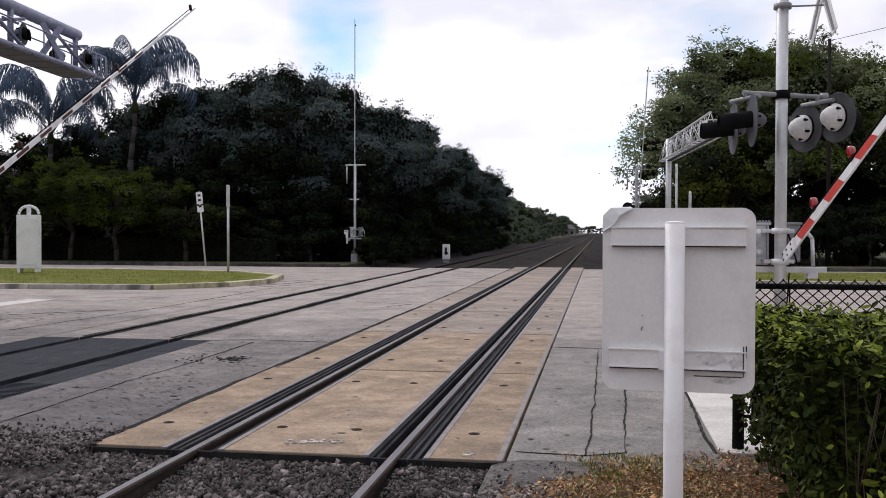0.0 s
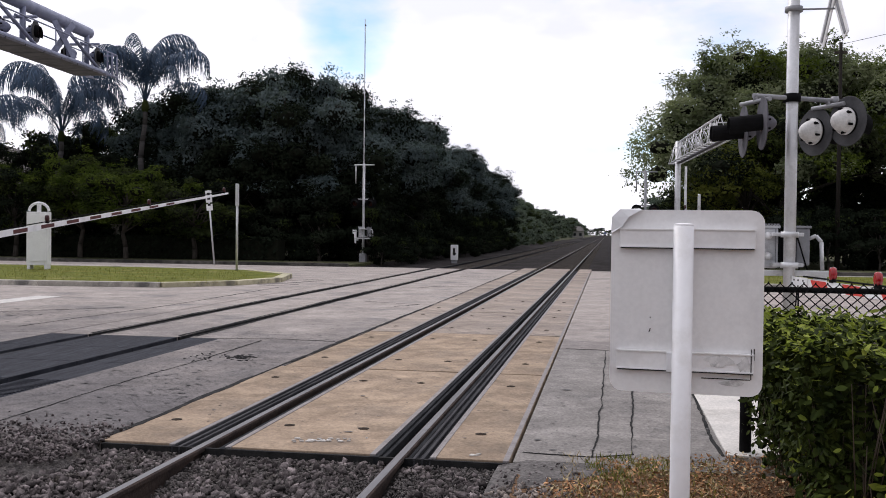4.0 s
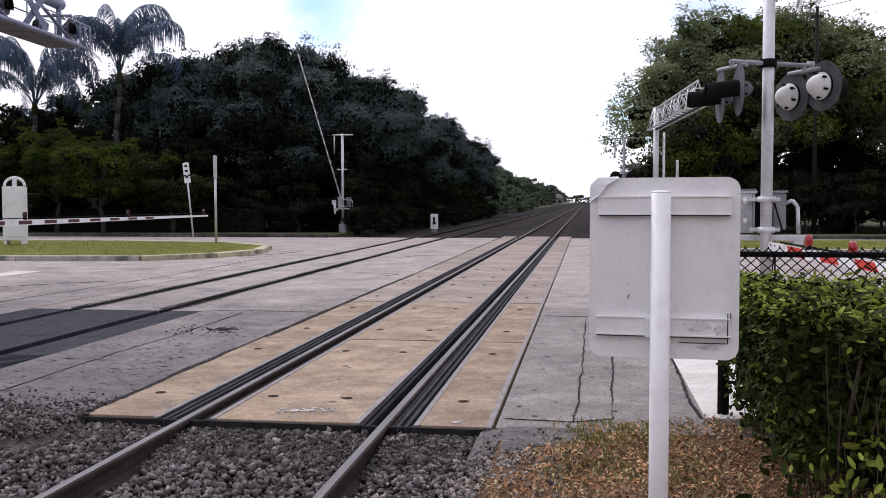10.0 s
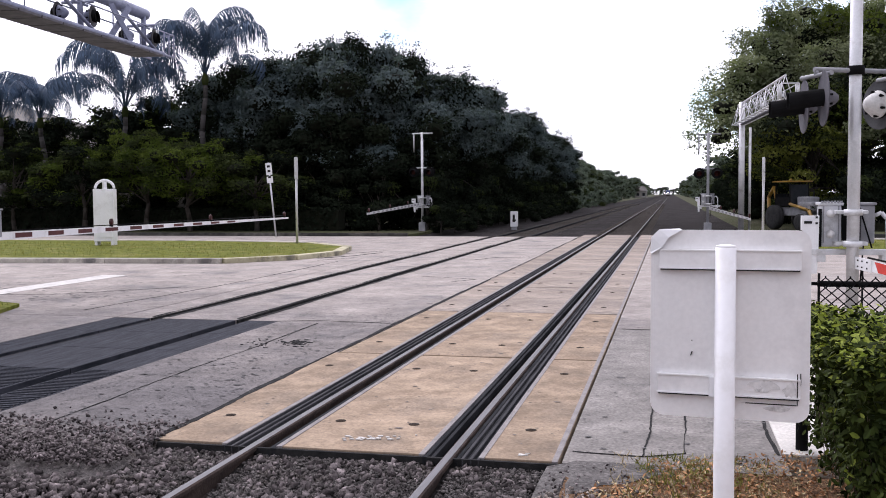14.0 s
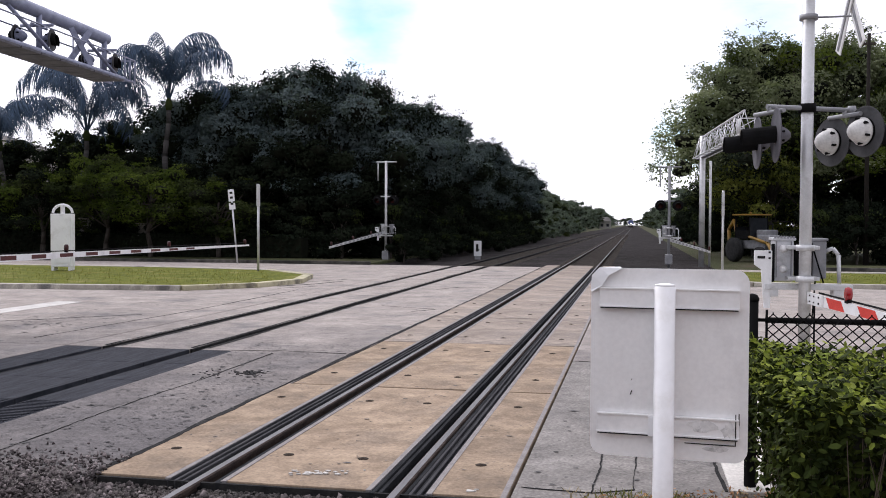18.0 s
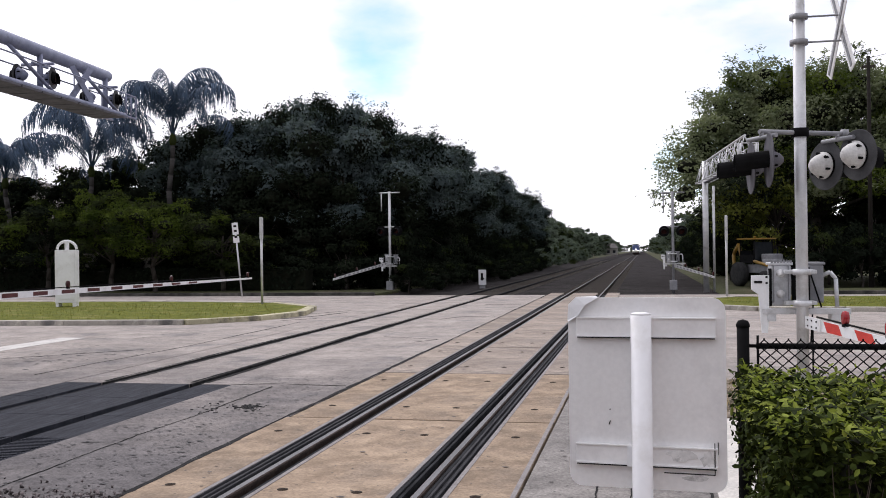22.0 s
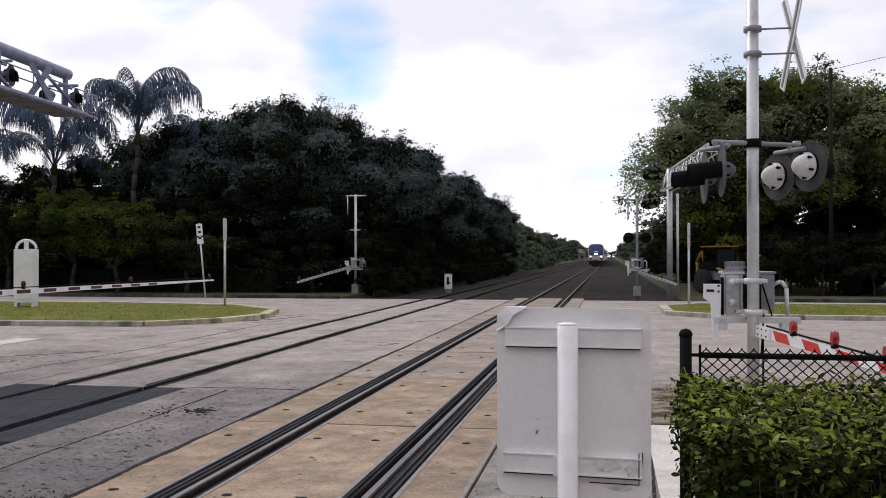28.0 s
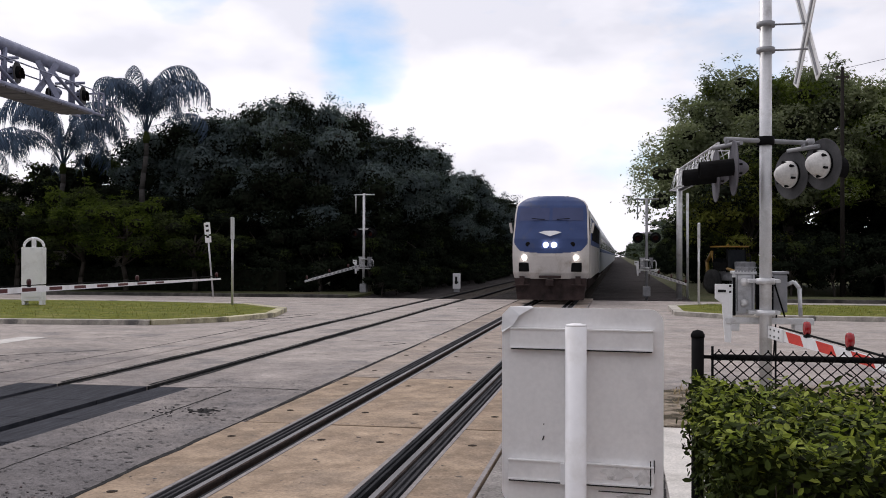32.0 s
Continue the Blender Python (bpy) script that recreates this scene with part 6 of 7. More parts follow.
        box(bm, 0, 0.02, 1.10, 0.86, 0.3, 0.10, bevel=0.02)
        part("coupler", bm, M_PILOT, root)
        # body behind the cab
        bm = bmesh.new()
        skin(bm, [ring(bm, 2.2, w, 1.0, 3.55, 4.22), ring(bm, 20.6, w, 1.0, 3.55, 4.22)])
        body = part("body", bm, M_SILVER, root)
        for s in (-1, 1):
            bm = bmesh.new()
            box(bm, s * (w + 0.004), 11.4, 2.95, 0.02, 18.2, 1.15)
            part("side_band", bm, M_BLUE, body, "dark blue side band")
            bm = bmesh.new()
            box(bm, s * (w + 0.012), 1.75, 3.25, 0.03, 0.7, 0.6, bevel=0.01)
            part("side_window", bm, M_GLASS, body)
            bm = bmesh.new()
            for k in range(6):
                box(bm, s * (w + 0.02), 5 + 2.6 * k, 3.0, 0.04, 1.7, 0.8, bevel=0.01)
            part("grille", bm, M_BLACK, body)
        bm = bmesh.new()
        for x in (-0.55, 0.62):
            box(bm, x, 1.6, 4.30, 0.1, 0.5, 0.12, bevel=0.02)
        box(bm, 0, 9, 4.27, 1.6, 9, 0.14, bevel=0.04)
        part("roof_gear", bm, M_DARKGALV, root)
        for y in (3.8, 16.6):
            bm = bmesh.new()
            box(bm, 0, y, 0.62, 2.5, 3.4, 0.42, bevel=0.06)
            for x in (-0.7525, 0.7525):
                for dy in (-1.3, 1.3):
                    lathe(bm, [(0.5, -0.07), (0.5, 0.07)], Matrix.Translation((x, y + dy, 0.5)) @ Matrix.Rotation(radians(90), 4, "Y"), 18)
            part("bogie", bm, M_PILOT, root)
        bm = bmesh.new()
        box(bm, 0, 10.2, 0.72, 2.6, 7.0, 0.62, bevel=0.1)
        part("fuel_tank", bm, M_PILOT, root)

    locomotive(0, True)
    bm = bmesh.new()
    box(bm, 0, 0, 0, 0.024, 1.6, 0.62, bevel=0.01)
    pane = mesh_of("window", bm, M_GLASS)
    y = 21.3
    for k in range(9):
        root = thing("passenger_coach", "stainless steel passenger coach behind the locomotive", "railway coach", pose(0, 42 + y, 0), "the passenger train")
        made.append((root, y))
        bm = bmesh.new()
        skin(bm, [ring(bm, 0, 1.54, 0.9, 3.4, 4.15, 0.7), ring(bm, 25.4, 1.54, 0.9, 3.4, 4.15, 0.7)])
        part("coach_body", bm, M_STAINLESS, root, "stainless steel coach side")
        for s in (-1, 1):
            bm = bmesh.new()
            box(bm, s * 1.545, 12.7, 2.28, 0.016, 25, 0.20)
            part("stripe", bm, M_BLUE, root)
            for j in range(11):
                part("window", pane, None, root, at=pose(s * 1.545, 2.3 + j * 2.1, 2.75))
        for yy in (3.6, 21.8):
            bm = bmesh.new()
            box(bm, 0, yy, 0.6, 2.3, 3.0, 0.4, bevel=0.05)
            for x in (-0.7525, 0.7525):
                for dy in (-1.25, 1.25):
                    lathe(bm, [(0.46, -0.07), (0.46, 0.07)], Matrix.Translation((x, yy + dy, 0.46)) @ Matrix.Rotation(radians(90), 4, "Y"), 16)
            part("bogie", bm, M_PILOT, root)
        y += 25.9
    return made


TRAIN = build_train()


# ---- street furniture, vehicles and buildings ----
def build_pylon():
    t = thing("advertising_pylon", "white cabinet sign with an arched open top on short legs", "cabinet sign", pose(-18.0, 31.7, 0.12, 0, 0, 14))
    bm = bmesh.new()
    box(bm, 0, 0, 1.10, 0.74, 0.42, 1.92, bevel=0.02)
    body = part("cabinet", bm, M_WHITE, t)
    bm = bmesh.new()
    box(bm, 0.04, -0.215, 1.12, 0.56, 0.03, 1.68, bevel=0.006)
    part("face_panel", bm, M_WHITE, body)
    bm = bmesh.new()
    for k in range(10):
        a0, a1 = math.pi * k / 10, math.pi * (k + 1) / 10
        tube(bm, (0.35 * math.cos(a0), 0, 2.08 + 0.30 * math.sin(a0)), (0.35 * math.cos(a1), 0, 2.08 + 0.30 * math.sin(a1)), 0.05, seg=8)
    part("arch", bm, M_WHITE, t)
    bm = bmesh.new()
    box(bm, 0, 0, 2.20, 0.06, 0.30, 0.30)
    part("arch_post", bm, M_WHITE, t)
    for x in (-0.30, 0.30):
        bm = bmesh.new()
        box(bm, x, 0, 0.08, 0.10, 0.40, 0.2, bevel=0.01)
        part("leg", bm, M_WHITE, t)


def build_posts():
    t = thing("sign_post", "thin grey post with a narrow edge-on sign on the median", "sign post", pose(-11.2, 33.5, 0.12))
    bm = bmesh.new()
    tube(bm, (0, 0, -0.2), (0, 0, 3.1), 0.045, seg=10)
    part("post", bm, M_GALV, t)
    bm = bmesh.new()
    box(bm, 0.0, 0, 2.78, 0.10, 0.70, 0.80, bevel=0.01)
    part("sign_plate", bm, M_GALV, t, at=pose(0, 0, 0, 0, 0, 19))
    t = thing("sign_post", "leaning grey post with two small white plates", "sign post", pose(-15.6, 41.8, 0.0, 0, -5.5, 0))
    bm = bmesh.new()
    tube(bm, (0, 0, -0.2), (0, 0, 3.45), 0.04, seg=10)
    part("post", bm, M_GALV, t)
    for z, s in ((3.15, 0.55), (2.65, 0.3)):
        bm = bmesh.new()
        box(bm, 0.02, -0.05, z, 0.30, 0.02, s, bevel=0.006)
        pl = part("plate", bm, M_WHITE, t)
        for k in range(2 if s > 0.4 else 1):
            bm = bmesh.new()
            box(bm, 0.02, -0.063, z + 0.12 - 0.22 * k, 0.14, 0.006, 0.10)
            part("dark_mark", bm, M_VOID, pl)
    t = thing("sign_post", "tall thin grey sign post seen edge on", "sign post", pose(5.66, 38.0, 0.1))
    bm = bmesh.new()
    tube(bm, (0, 0, -0.2), (0, 0, 3.1), 0.045, seg=10)
    part("post", bm, M_GALV, t)
    bm = bmesh.new()
    box(bm, 0, 0, 2.6, 0.10, 0.6, 0.9, bevel=0.01)
    part("sign_plate", bm, M_GALV, t, at=pose(0, 0, 0, 0, 0, -4))
    # small trackside cabinet
    t = thing("trackside_cabinet", "small white trackside cabinet with a dark emblem", "cabinet", pose(-6.35, 54.0, ZB))
    bm = bmesh.new()
    box(bm, 0, 0, 0.62, 0.40, 0.30, 0.86, bevel=0.02)
    part("cabinet", bm, M_WHITE, t)
    bm = bmesh.new()
    box(bm, 0, -0.155, 0.66, 0.13, 0.01, 0.42)
    box(bm, 0.02, -0.157, 0.55, 0.2, 0.01, 0.10)
    part("emblem", bm, M_VOID, t)
    bm = bmesh.new()
    box(bm, 0, 0, 0.09, 0.3, 0.2, 0.2)
    part("foot", bm, M_DARKGALV, t)


def build_backhoe():
    t = thing("backhoe_loader", "yellow backhoe loader parked under the trees", "backhoe", pose(8.65, 52.0, -0.03, 0, 0, 25) @ Matrix.Scale(0.88, 4))
    bm = bmesh.new()
    box(bm, 0, 0.3, 1.05, 0.95, 3.4, 0.5, bevel=0.06)
    box(bm, 0, -1.2, 1.35, 0.85, 1.5, 0.55, bevel=0.1)
    part("chassis", bm, M_DARKGALV, t)
    for x in (-0.62, 0.62):
        for y in (0.0, 1.5):
            bm = bmesh.new()
            tube(bm, (x, y, 1.3), (x * 0.93, y, 2.72), 0.05, seg=8)
            part("cab_pillar", bm, M_BLACK, t)
    bm = bmesh.new()
    box(bm, 0, 0.75, 2.80, 1.5, 1.85, 0.09, bevel=0.03)
    part("cab_roof", bm, M_YELLOW, t)
    bm = bmesh.new()
    box(bm, 0, 1.52, 1.75, 1.16, 0.02, 0.7)
    part("cab_window", bm, M_GLASS, t)
    bm = bmesh.new()
    box(bm, 0, 0.0, 2.02, 1.14, 0.02, 1.2)
    part("windscreen", bm, M_GLASS, t)
    for x in (-0.62, 0.62):
        bm = bmesh.new()
        box(bm, x, 0.75, 1.62, 0.03, 1.45, 0.5, bevel=0.01)
        part("cab_door", bm, M_BLACK, t)
    bm = bmesh.new()
    box(bm, 0, 0.9, 1.75, 0.5, 0.16, 0.7, bevel=0.05)
    box(bm, 0, 0.65, 1.45, 0.5, 0.5, 0.14, bevel=0.04)
    part("seat", bm, M_BLACK, t)
    bm = bmesh.new()
    box(bm, 0.1, -0.75, 1.72, 0.75, 1.1, 0.4, bevel=0.08)
    part("hood", bm, M_DARKGALV, t, "grey engine hood")
    bm = bmesh.new()
    lathe(bm, [(0.05, 0), (0.05, 0.10), (0.001, 0.13)], Matrix.Translation((-0.4, 0.2, 2.85)), 10)
    part("beacon", bm, M_YELLOW, t)
    for x in (-0.85, 0.85):
        for y, r, wd in ((1.2, 0.72, 0.42), (-1.5, 0.48, 0.30)):
            bm = bmesh.new()
            lathe(bm, [(r * 0.55, -wd / 2), (r * 0.95, -wd / 2), (r, -wd * 0.3), (r, wd * 0.3), (r * 0.95, wd / 2), (r * 0.55, wd / 2)], Matrix.Translation((x, y, r)) @ Matrix.Rotation(radians(90), 4, "Y"), 22)
            wh = part("wheel", bm, M_TYRE, t)
            bm = bmesh.new()
            lathe(bm, [(r * 0.54, -wd * 0.42), (r * 0.54, wd * 0.42)], Matrix.Translation((x, y, r)) @ Matrix.Rotation(radians(90), 4, "Y"), 16)
            part("rim", bm, M_YELLOW, wh)
        bm = bmesh.new()
        a, b, c = Vector((x * 0.7, 0.0, 1.5)), Vector((x * 0.7, -1.9, 1.15)), Vector((x * 0.7, -2.5, 0.45))
        tube(bm, a, b, 0.09, seg=8)
        tube(bm, b, c, 0.09, seg=8)
        part("loader_arm", bm, M_YELLOW, t)
    bm = bmesh.new()
    prism(bm, [(-2.4, 0.15), (-3.1, 0.1), (-2.9, 0.3), (-2.55, 0.8), (-2.35, 0.8)], -1.1, 1.1, Matrix(((0, 0, 1, 0), (1, 0, 0, 0), (0, 1, 0, 0), (0, 0, 0, 1))))
    part("bucket", bm, M_DARKGALV, t)
    bm = bmesh.new()
    pts = [Vector((0, 2.1, 1.0)), Vector((0, 2.7, 2.5)), Vector((0, 3.3, 1.9)), Vector((0, 3.2, 0.7))]
    for a, b in zip(pts, pts[1:]):
        tube(bm, a, b, 0.11, seg=8)
    part("digger_arm", bm, M_YELLOW, t)
    bm = bmesh.new()
    tube(bm, (0.3, -1.0, 1.6), (0.3, -1.0, 2.3), 0.04, seg=8)
    part("exhaust", bm, M_BLACK, t)


def build_house(name, x, y, w, d, h, turn, label, floors=2):
    t = thing(name, label, "building", pose(x, y, 0, 0, 0, turn), "buildings")
    bm = bmesh.new()
    box(bm, 0, 0, h / 2, w, d, h)
    part("wall", bm, M_STUCCO, t)
    bm = bmesh.new()
    v = [bm.verts.new(p) for p in ((-w / 2 - 0.5, -d / 2 - 0.5, h), (w / 2 + 0.5, -d / 2 - 0.5, h), (w / 2 + 0.5, d / 2 + 0.5, h), (-w / 2 - 0.5, d / 2 + 0.5, h), (-w / 2 + d / 2, 0, h + 1.9), (w / 2 - d / 2, 0, h + 1.9))]
    for f in ((0, 1, 5, 4), (1, 2, 5), (2, 3, 4, 5), (3, 0, 4), (3, 2, 1, 0)):
        bm.faces.new([v[i] for i in f])
    part("roof", bm, M_ROOF, t)
    n = max(2, int(w / 3))
    for fl in range(floors):
        for k in range(n):
            bm = bmesh.new()
            box(bm, -w / 2 + w * (k + 0.5) / n, -d / 2 - 0.01, 1.5 + fl * 2.8, 1.2, 0.06, 1.3)
            win = part("window", bm, M_GLASS, t)
            bm = bmesh.new()
            box(bm, -w / 2 + w * (k + 0.5) / n, -d / 2 - 0.06, 0.8 + fl * 2.8, 1.4, 0.16, 0.08)
            part("sill", bm, M_WHITE, win)


def build_hedgerow():
    rng = np.random.default_rng(12)
    t = thing("boundary_hedge", "long low dark hedge behind the far footway", "hedge", pose(0, 0, 0))
    n = 9000
    p = np.column_stack([rng.uniform(-75, -14.5, n), rng.uniform(46.9, 48.3, n), rng.uniform(0.1, 1.25, n)])
    face = rng.uniform(0, 1, n)
    p[face < 0.6, 1] = 46.95 + np.abs(rng.normal(0, 0.08, (face < 0.6).sum()))
    p[face >= 0.6, 2] = 1.25 - np.abs(rng.normal(0, 0.06, (face >= 0.6).sum()))
    out = np.tile((0, -0.7, 0.6), (n, 1))
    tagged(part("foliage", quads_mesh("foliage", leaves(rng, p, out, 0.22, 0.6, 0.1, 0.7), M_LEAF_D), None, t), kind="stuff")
    # black block for the shade inside this hedge too
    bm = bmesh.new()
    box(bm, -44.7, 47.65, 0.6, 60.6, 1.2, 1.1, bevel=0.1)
    part("shade_core", bm, M_CORE, t)


def build_cabinets():
    """Dull street cabinets that show above the far hedge."""
    for x, y, w, h in ((-27.6, 48.75, 0.62, 2.05), (-24.2, 48.75, 0.55, 1.80), (-18.9, 48.75, 0.9, 1.55)):
        t = thing("utility_cabinet", "dull grey utility cabinet half hidden by the far hedge", "utility cabinet", pose(x, y, 0.0, 0, 0, 4), "utility cabinets")
        bm = bmesh.new()
        box(bm, 0, 0, h / 2, w, 0.4, h, bevel=0.03)
        body = part("cabinet", bm, M_STUCCO, t)
        bm = bmesh.new()
        box(bm, 0, -0.21, h * 0.55, w * 0.8, 0.03, h * 0.8, bevel=0.01)
        part("door", bm, M_STUCCO, body)
        bm = bmesh.new()
        box(bm, 0, 0, h + 0.02, w + 0.08, 0.48, 0.06, bevel=0.02)
        part("cap", bm, M_KERB, body)


def build_utility_pole():
    t = thing("utility_pole", "tall dark timber utility pole with a cross-arm", "utility pole", pose(13.4, 50.0, 0))
    bm = bmesh.new()
    tube(bm, (0, 0, -0.4), (0, 0, 11.2), 0.12, 0.08, 10)
    part("pole", bm, M_CREOSOTE, t)
    bm = bmesh.new()
    tube(bm, (0, 0, 11.1), (34, -14, 16.5), 0.012, seg=4)
    part("cable", bm, M_BLACK, t)
    bm = bmesh.new()
    box(bm, 0, 0, 10.7, 0.6, 0.1, 0.12)
    part("cross_arm", bm, M_TIE, t)


build_pylon()
build_posts()
build_backhoe()
build_house("house", -38, 67, 16, 9, 4.7, 6, "low beige house half hidden by trees", 1)
build_house("house", -50.5, 66, 14, 9, 7.4, -4, "two-storey beige house half hidden by trees", 2)
build_house("trackside_building", -10.5, 430, 5, 8, 3.2, 0, "small pale building far along the line", 1)
build_hedgerow()
build_cabinets()
build_utility_pole()


# ---- loose and small things on the ground ----
def stones(rng, n, xr, yr, z, size):
    """Angular lumps: an array of quads, six to a stone."""
    c = np.column_stack([rng.uniform(*xr, n), rng.uniform(*yr, n), z + rng.uniform(-0.03, 0.012, n)])
    s = size * np.minimum(rng.lognormal(0, 0.32, (n, 1, 1)), 1.5)
    cube = np.array([(x, y, zz) for x in (-1, 1) for y in (-1, 1) for zz in (-1, 1)], float) * 0.5
    v = cube[None] * rng.uniform(0.45, 1.45, (n, 8, 3)) * (1.15, 0.95, 0.55) * s
    q = rng.normal(0, 1, (n, 4))
    q /= np.linalg.norm(q, axis=1, keepdims=True)
    w, x, y, zz = q.T
    r = np.stack([1 - 2 * (y * y + zz * zz), 2 * (x * y - w * zz), 2 * (x * zz + w * y), 2 * (x * y + w * zz), 1 - 2 * (x * x + zz * zz), 2 * (y * zz - w * x), 2 * (x * zz - w * y), 2 * (y * zz + w * x), 1 - 2 * (x * x + y * y)], -1).reshape(n, 3, 3)
    v = np.einsum("nij,nkj->nki", r, v) + c[:, None]
    faces = np.array([(0, 1, 3, 2), (4, 6, 7, 5), (0, 4, 5, 1), (2, 3, 7, 6), (0, 2, 6, 4), (1, 5, 7, 3)])
    return v, faces


def stone_mesh(name, v, faces, material):
    n = len(v)
    me = bpy.data.meshes.new(name)
    me.vertices.add(8 * n)
    me.vertices.foreach_set("co", v.astype(np.float32).ravel())
    idx = (faces[None] + 8 * np.arange(n)[:, None, None]).astype(np.int32).ravel()
    me.loops.add(len(idx))
    me.loops.foreach_set("vertex_index", idx)
    me.polygons.add(6 * n)
    me.polygons.foreach_set("loop_start", np.arange(0, 24 * n, 4, dtype=np.int32))
    me.update(calc_edges=True)
    me.materials.append(material)
    return me


def build_litter():
    rng = np.random.default_rng(21)
    v, f = stones(rng, 30000, (-7.5, 2.1), (3.2, 6.68), -0.048, 0.033)
    v[:, :, 2] -= 0.05 * np.clip((6.45 - v[:, :1, 1]) / 0.8, 0, 1) * np.clip((1.62 - v[:, :1, 0]) / 0.2, 0, 1)
    # the stones lie lower along both sides of the rails
    away = np.abs(np.abs(v[:, :1, 0]) - 0.7525)
    v[:, :, 2] -= 0.055 * np.exp(-(away / 0.16) ** 2) * np.clip((6.5 - v[:, :1, 1]) / 0.4, 0, 1) + 0.012
    keep = ~((np.abs(np.abs(v[:, 0, 0]) - 0.7525) < 0.075) & (v[:, 0, 1] < 6.7))
    v = v[keep]
    x, y = v[:, 0, 0], v[:, 0, 1]
    ragged = (y < 6.60 + 0.07 * np.sin(x * 3.1)) & ((x < 1.42) | (y < 6.2 - 0.3 * (x - 1.4)))
    ragged &= (y < 5.95 + 0.15 * np.sin(x * 2.3)) | (rng.uniform(0, 1, len(v)) < 0.62)
    v = v[ragged]
    v[:, :, 2] += np.clip(v[:, :1, 0] - 1.5, 0, 0.5) * 0.08
    tagged(new("ballast_stones", stone_mesh("ballast_stones", v, f, M_STONE)), "loose grey angular ballast stones", "ballast", "", "stuff")
    # a bank of finer, dirtier gravel against the ends of the panels and the paving
    v, f = stones(rng, 30000, (-4.2, 1.9), (5.75, 6.70), -0.066, 0.016)
    v[:, :, 2] -= 0.05 * np.clip((6.45 - v[:, :1, 1]) / 0.8, 0, 1)
    x, y = v[:, 0, 0], v[:, 0, 1]
    v = v[(np.abs(np.abs(x) - 0.7525) > 0.06) & ((x < 1.45) | (y < 6.25))]
    tagged(new("fine_gravel", stone_mesh("fine_gravel", v, f, M_GRIT)), "fine dirty gravel between the rails", "gravel", "", "stuff")
    # dirt and gravel washed over the paving edge
    bm = bmesh.new()
    n = 30
    rows = []
    for k in range(n):
        fr = k / (n - 1)
        x = -1.53 - 2.6 * fr
        back = 6.74 + 0.10 * math.sin(fr * 17) + 0.07 * math.sin(fr * 41 + 1) + 0.22 * fr + rng.uniform(-0.06, 0.06)
        if k == 0:
            back = 6.66
        rows.append([bm.verts.new((x, back - 0.02, -0.012)), bm.verts.new((x, back - 0.05, 0.006)), bm.verts.new((x, 6.42, 0.003)), bm.verts.new((x, 6.1, -0.05)), bm.verts.new((x, 5.7, -0.13))])
        if k < 2:
            for v in rows[-1][1:4]:
                v.co.z = -0.07 if k == 0 else -0.02
    for ra, rb in zip(rows, rows[1:]):
        for k in range(4):
            bm.faces.new((ra[k], ra[k + 1], rb[k + 1], rb[k]))
    structure("gravel_bank", bm, M_GRIT, "dirty gravel washed over the paving edge", "gravel")
    v, f = stones(rng, 9000, (-4.2, -1.55), (6.0, 7.5), 0.010, 0.017)
    v = v[rng.uniform(0, 1, len(v)) < np.clip(1.05 - (v[:, 0, 1] - 6.5) * 1.3, 0.03, 1)]
    tagged(new("gravel", stone_mesh("gravel", v, f, M_STONE)), "fine gravel strewn over the paving edge", "gravel", "", "stuff")
    v, f = stones(rng, 9000, (0.9, 2.5), (4.0, 6.7), -0.008, 0.020)
    x, y = v[:, 0, 0], v[:, 0, 1]
    v = v[(np.abs(x - 1.55 - (y - 5.4) * 0.42) < np.abs(rng.normal(0, 0.24, len(v)))) & (y < 6.2 - 0.25 * (x - 1.4))]
    v[:, :, 2] -= 0.09 * np.clip((1.62 - v[:, :1, 0]) / 0.3, 0, 1)
    tagged(new("gravel", stone_mesh("gravel", v, f, M_PALE)), "pale gravel between the ballast and the mulch", "gravel", "", "stuff")
    v, f = stones(rng, 420, (1.5, 2.4), (5.6, 6.7), 0.0, 0.012)
    tagged(new("gravel", stone_mesh("gravel", v, f, M_STONE)), "fine gravel beside the asphalt apron", "gravel", "", "stuff")
    # bark chips, straw and tufts in the bed by the sign
    n = 27000
    c = np.column_stack([rng.uniform(1.6, 5.2, n), rng.uniform(2.4, 7.25, n), rng.uniform(-0.012, 0.03, n)])
    c = c[(c[:, 0] > 1.75 + (c[:, 1] - 5.6) * 0.38 + 0.1 * np.sin(c[:, 1] * 7) + rng.normal(0, 0.06, len(c))) | (c[:, 1] < 5.3)]
    c = c[(c[:, 1] < 6.95 + 0.12 * np.sin(c[:, 0] * 5) + rng.normal(0, 0.06, len(c))) | (c[:, 0] > 3.05)]
    q = leaves(rng, c, np.tile((0, 0, 1.0), (len(c), 1)), 0.038, 0.40, 0.0, 0.8)
    tagged(new("bark_mulch", quads_mesh("bark_mulch", q, [M_CHIP, M_STRAW], rng.choice(2, len(q), p=(0.72, 0.28)))), "brown bark mulch and dry straw", "mulch", "", "stuff")

    def blades(n, xr, yr, z, h, mat_, name, label, bend=0.5, at=None):
        c = np.column_stack([rng.uniform(*xr, n), rng.uniform(*yr, n), np.full(n, z)])
        if at is not None:
            c = c[at(c)]
            n = len(c)
        a = rng.uniform(0, 2 * math.pi, n)
        side = np.column_stack([np.cos(a), np.sin(a), np.zeros(n)])
        hh = h * rng.uniform(0.4, 1.2, (n, 1))
        lean = np.column_stack([rng.normal(0, bend, n), rng.normal(0, bend, n), np.ones(n)])
        lean /= np.linalg.norm(lean, axis=1, keepdims=True)
        w = hh * 0.10
        tip = c + lean * hh
        q = np.stack([c - side * w, c + side * w, tip + side * w * 0.15, tip - side * w * 0.15], 1)
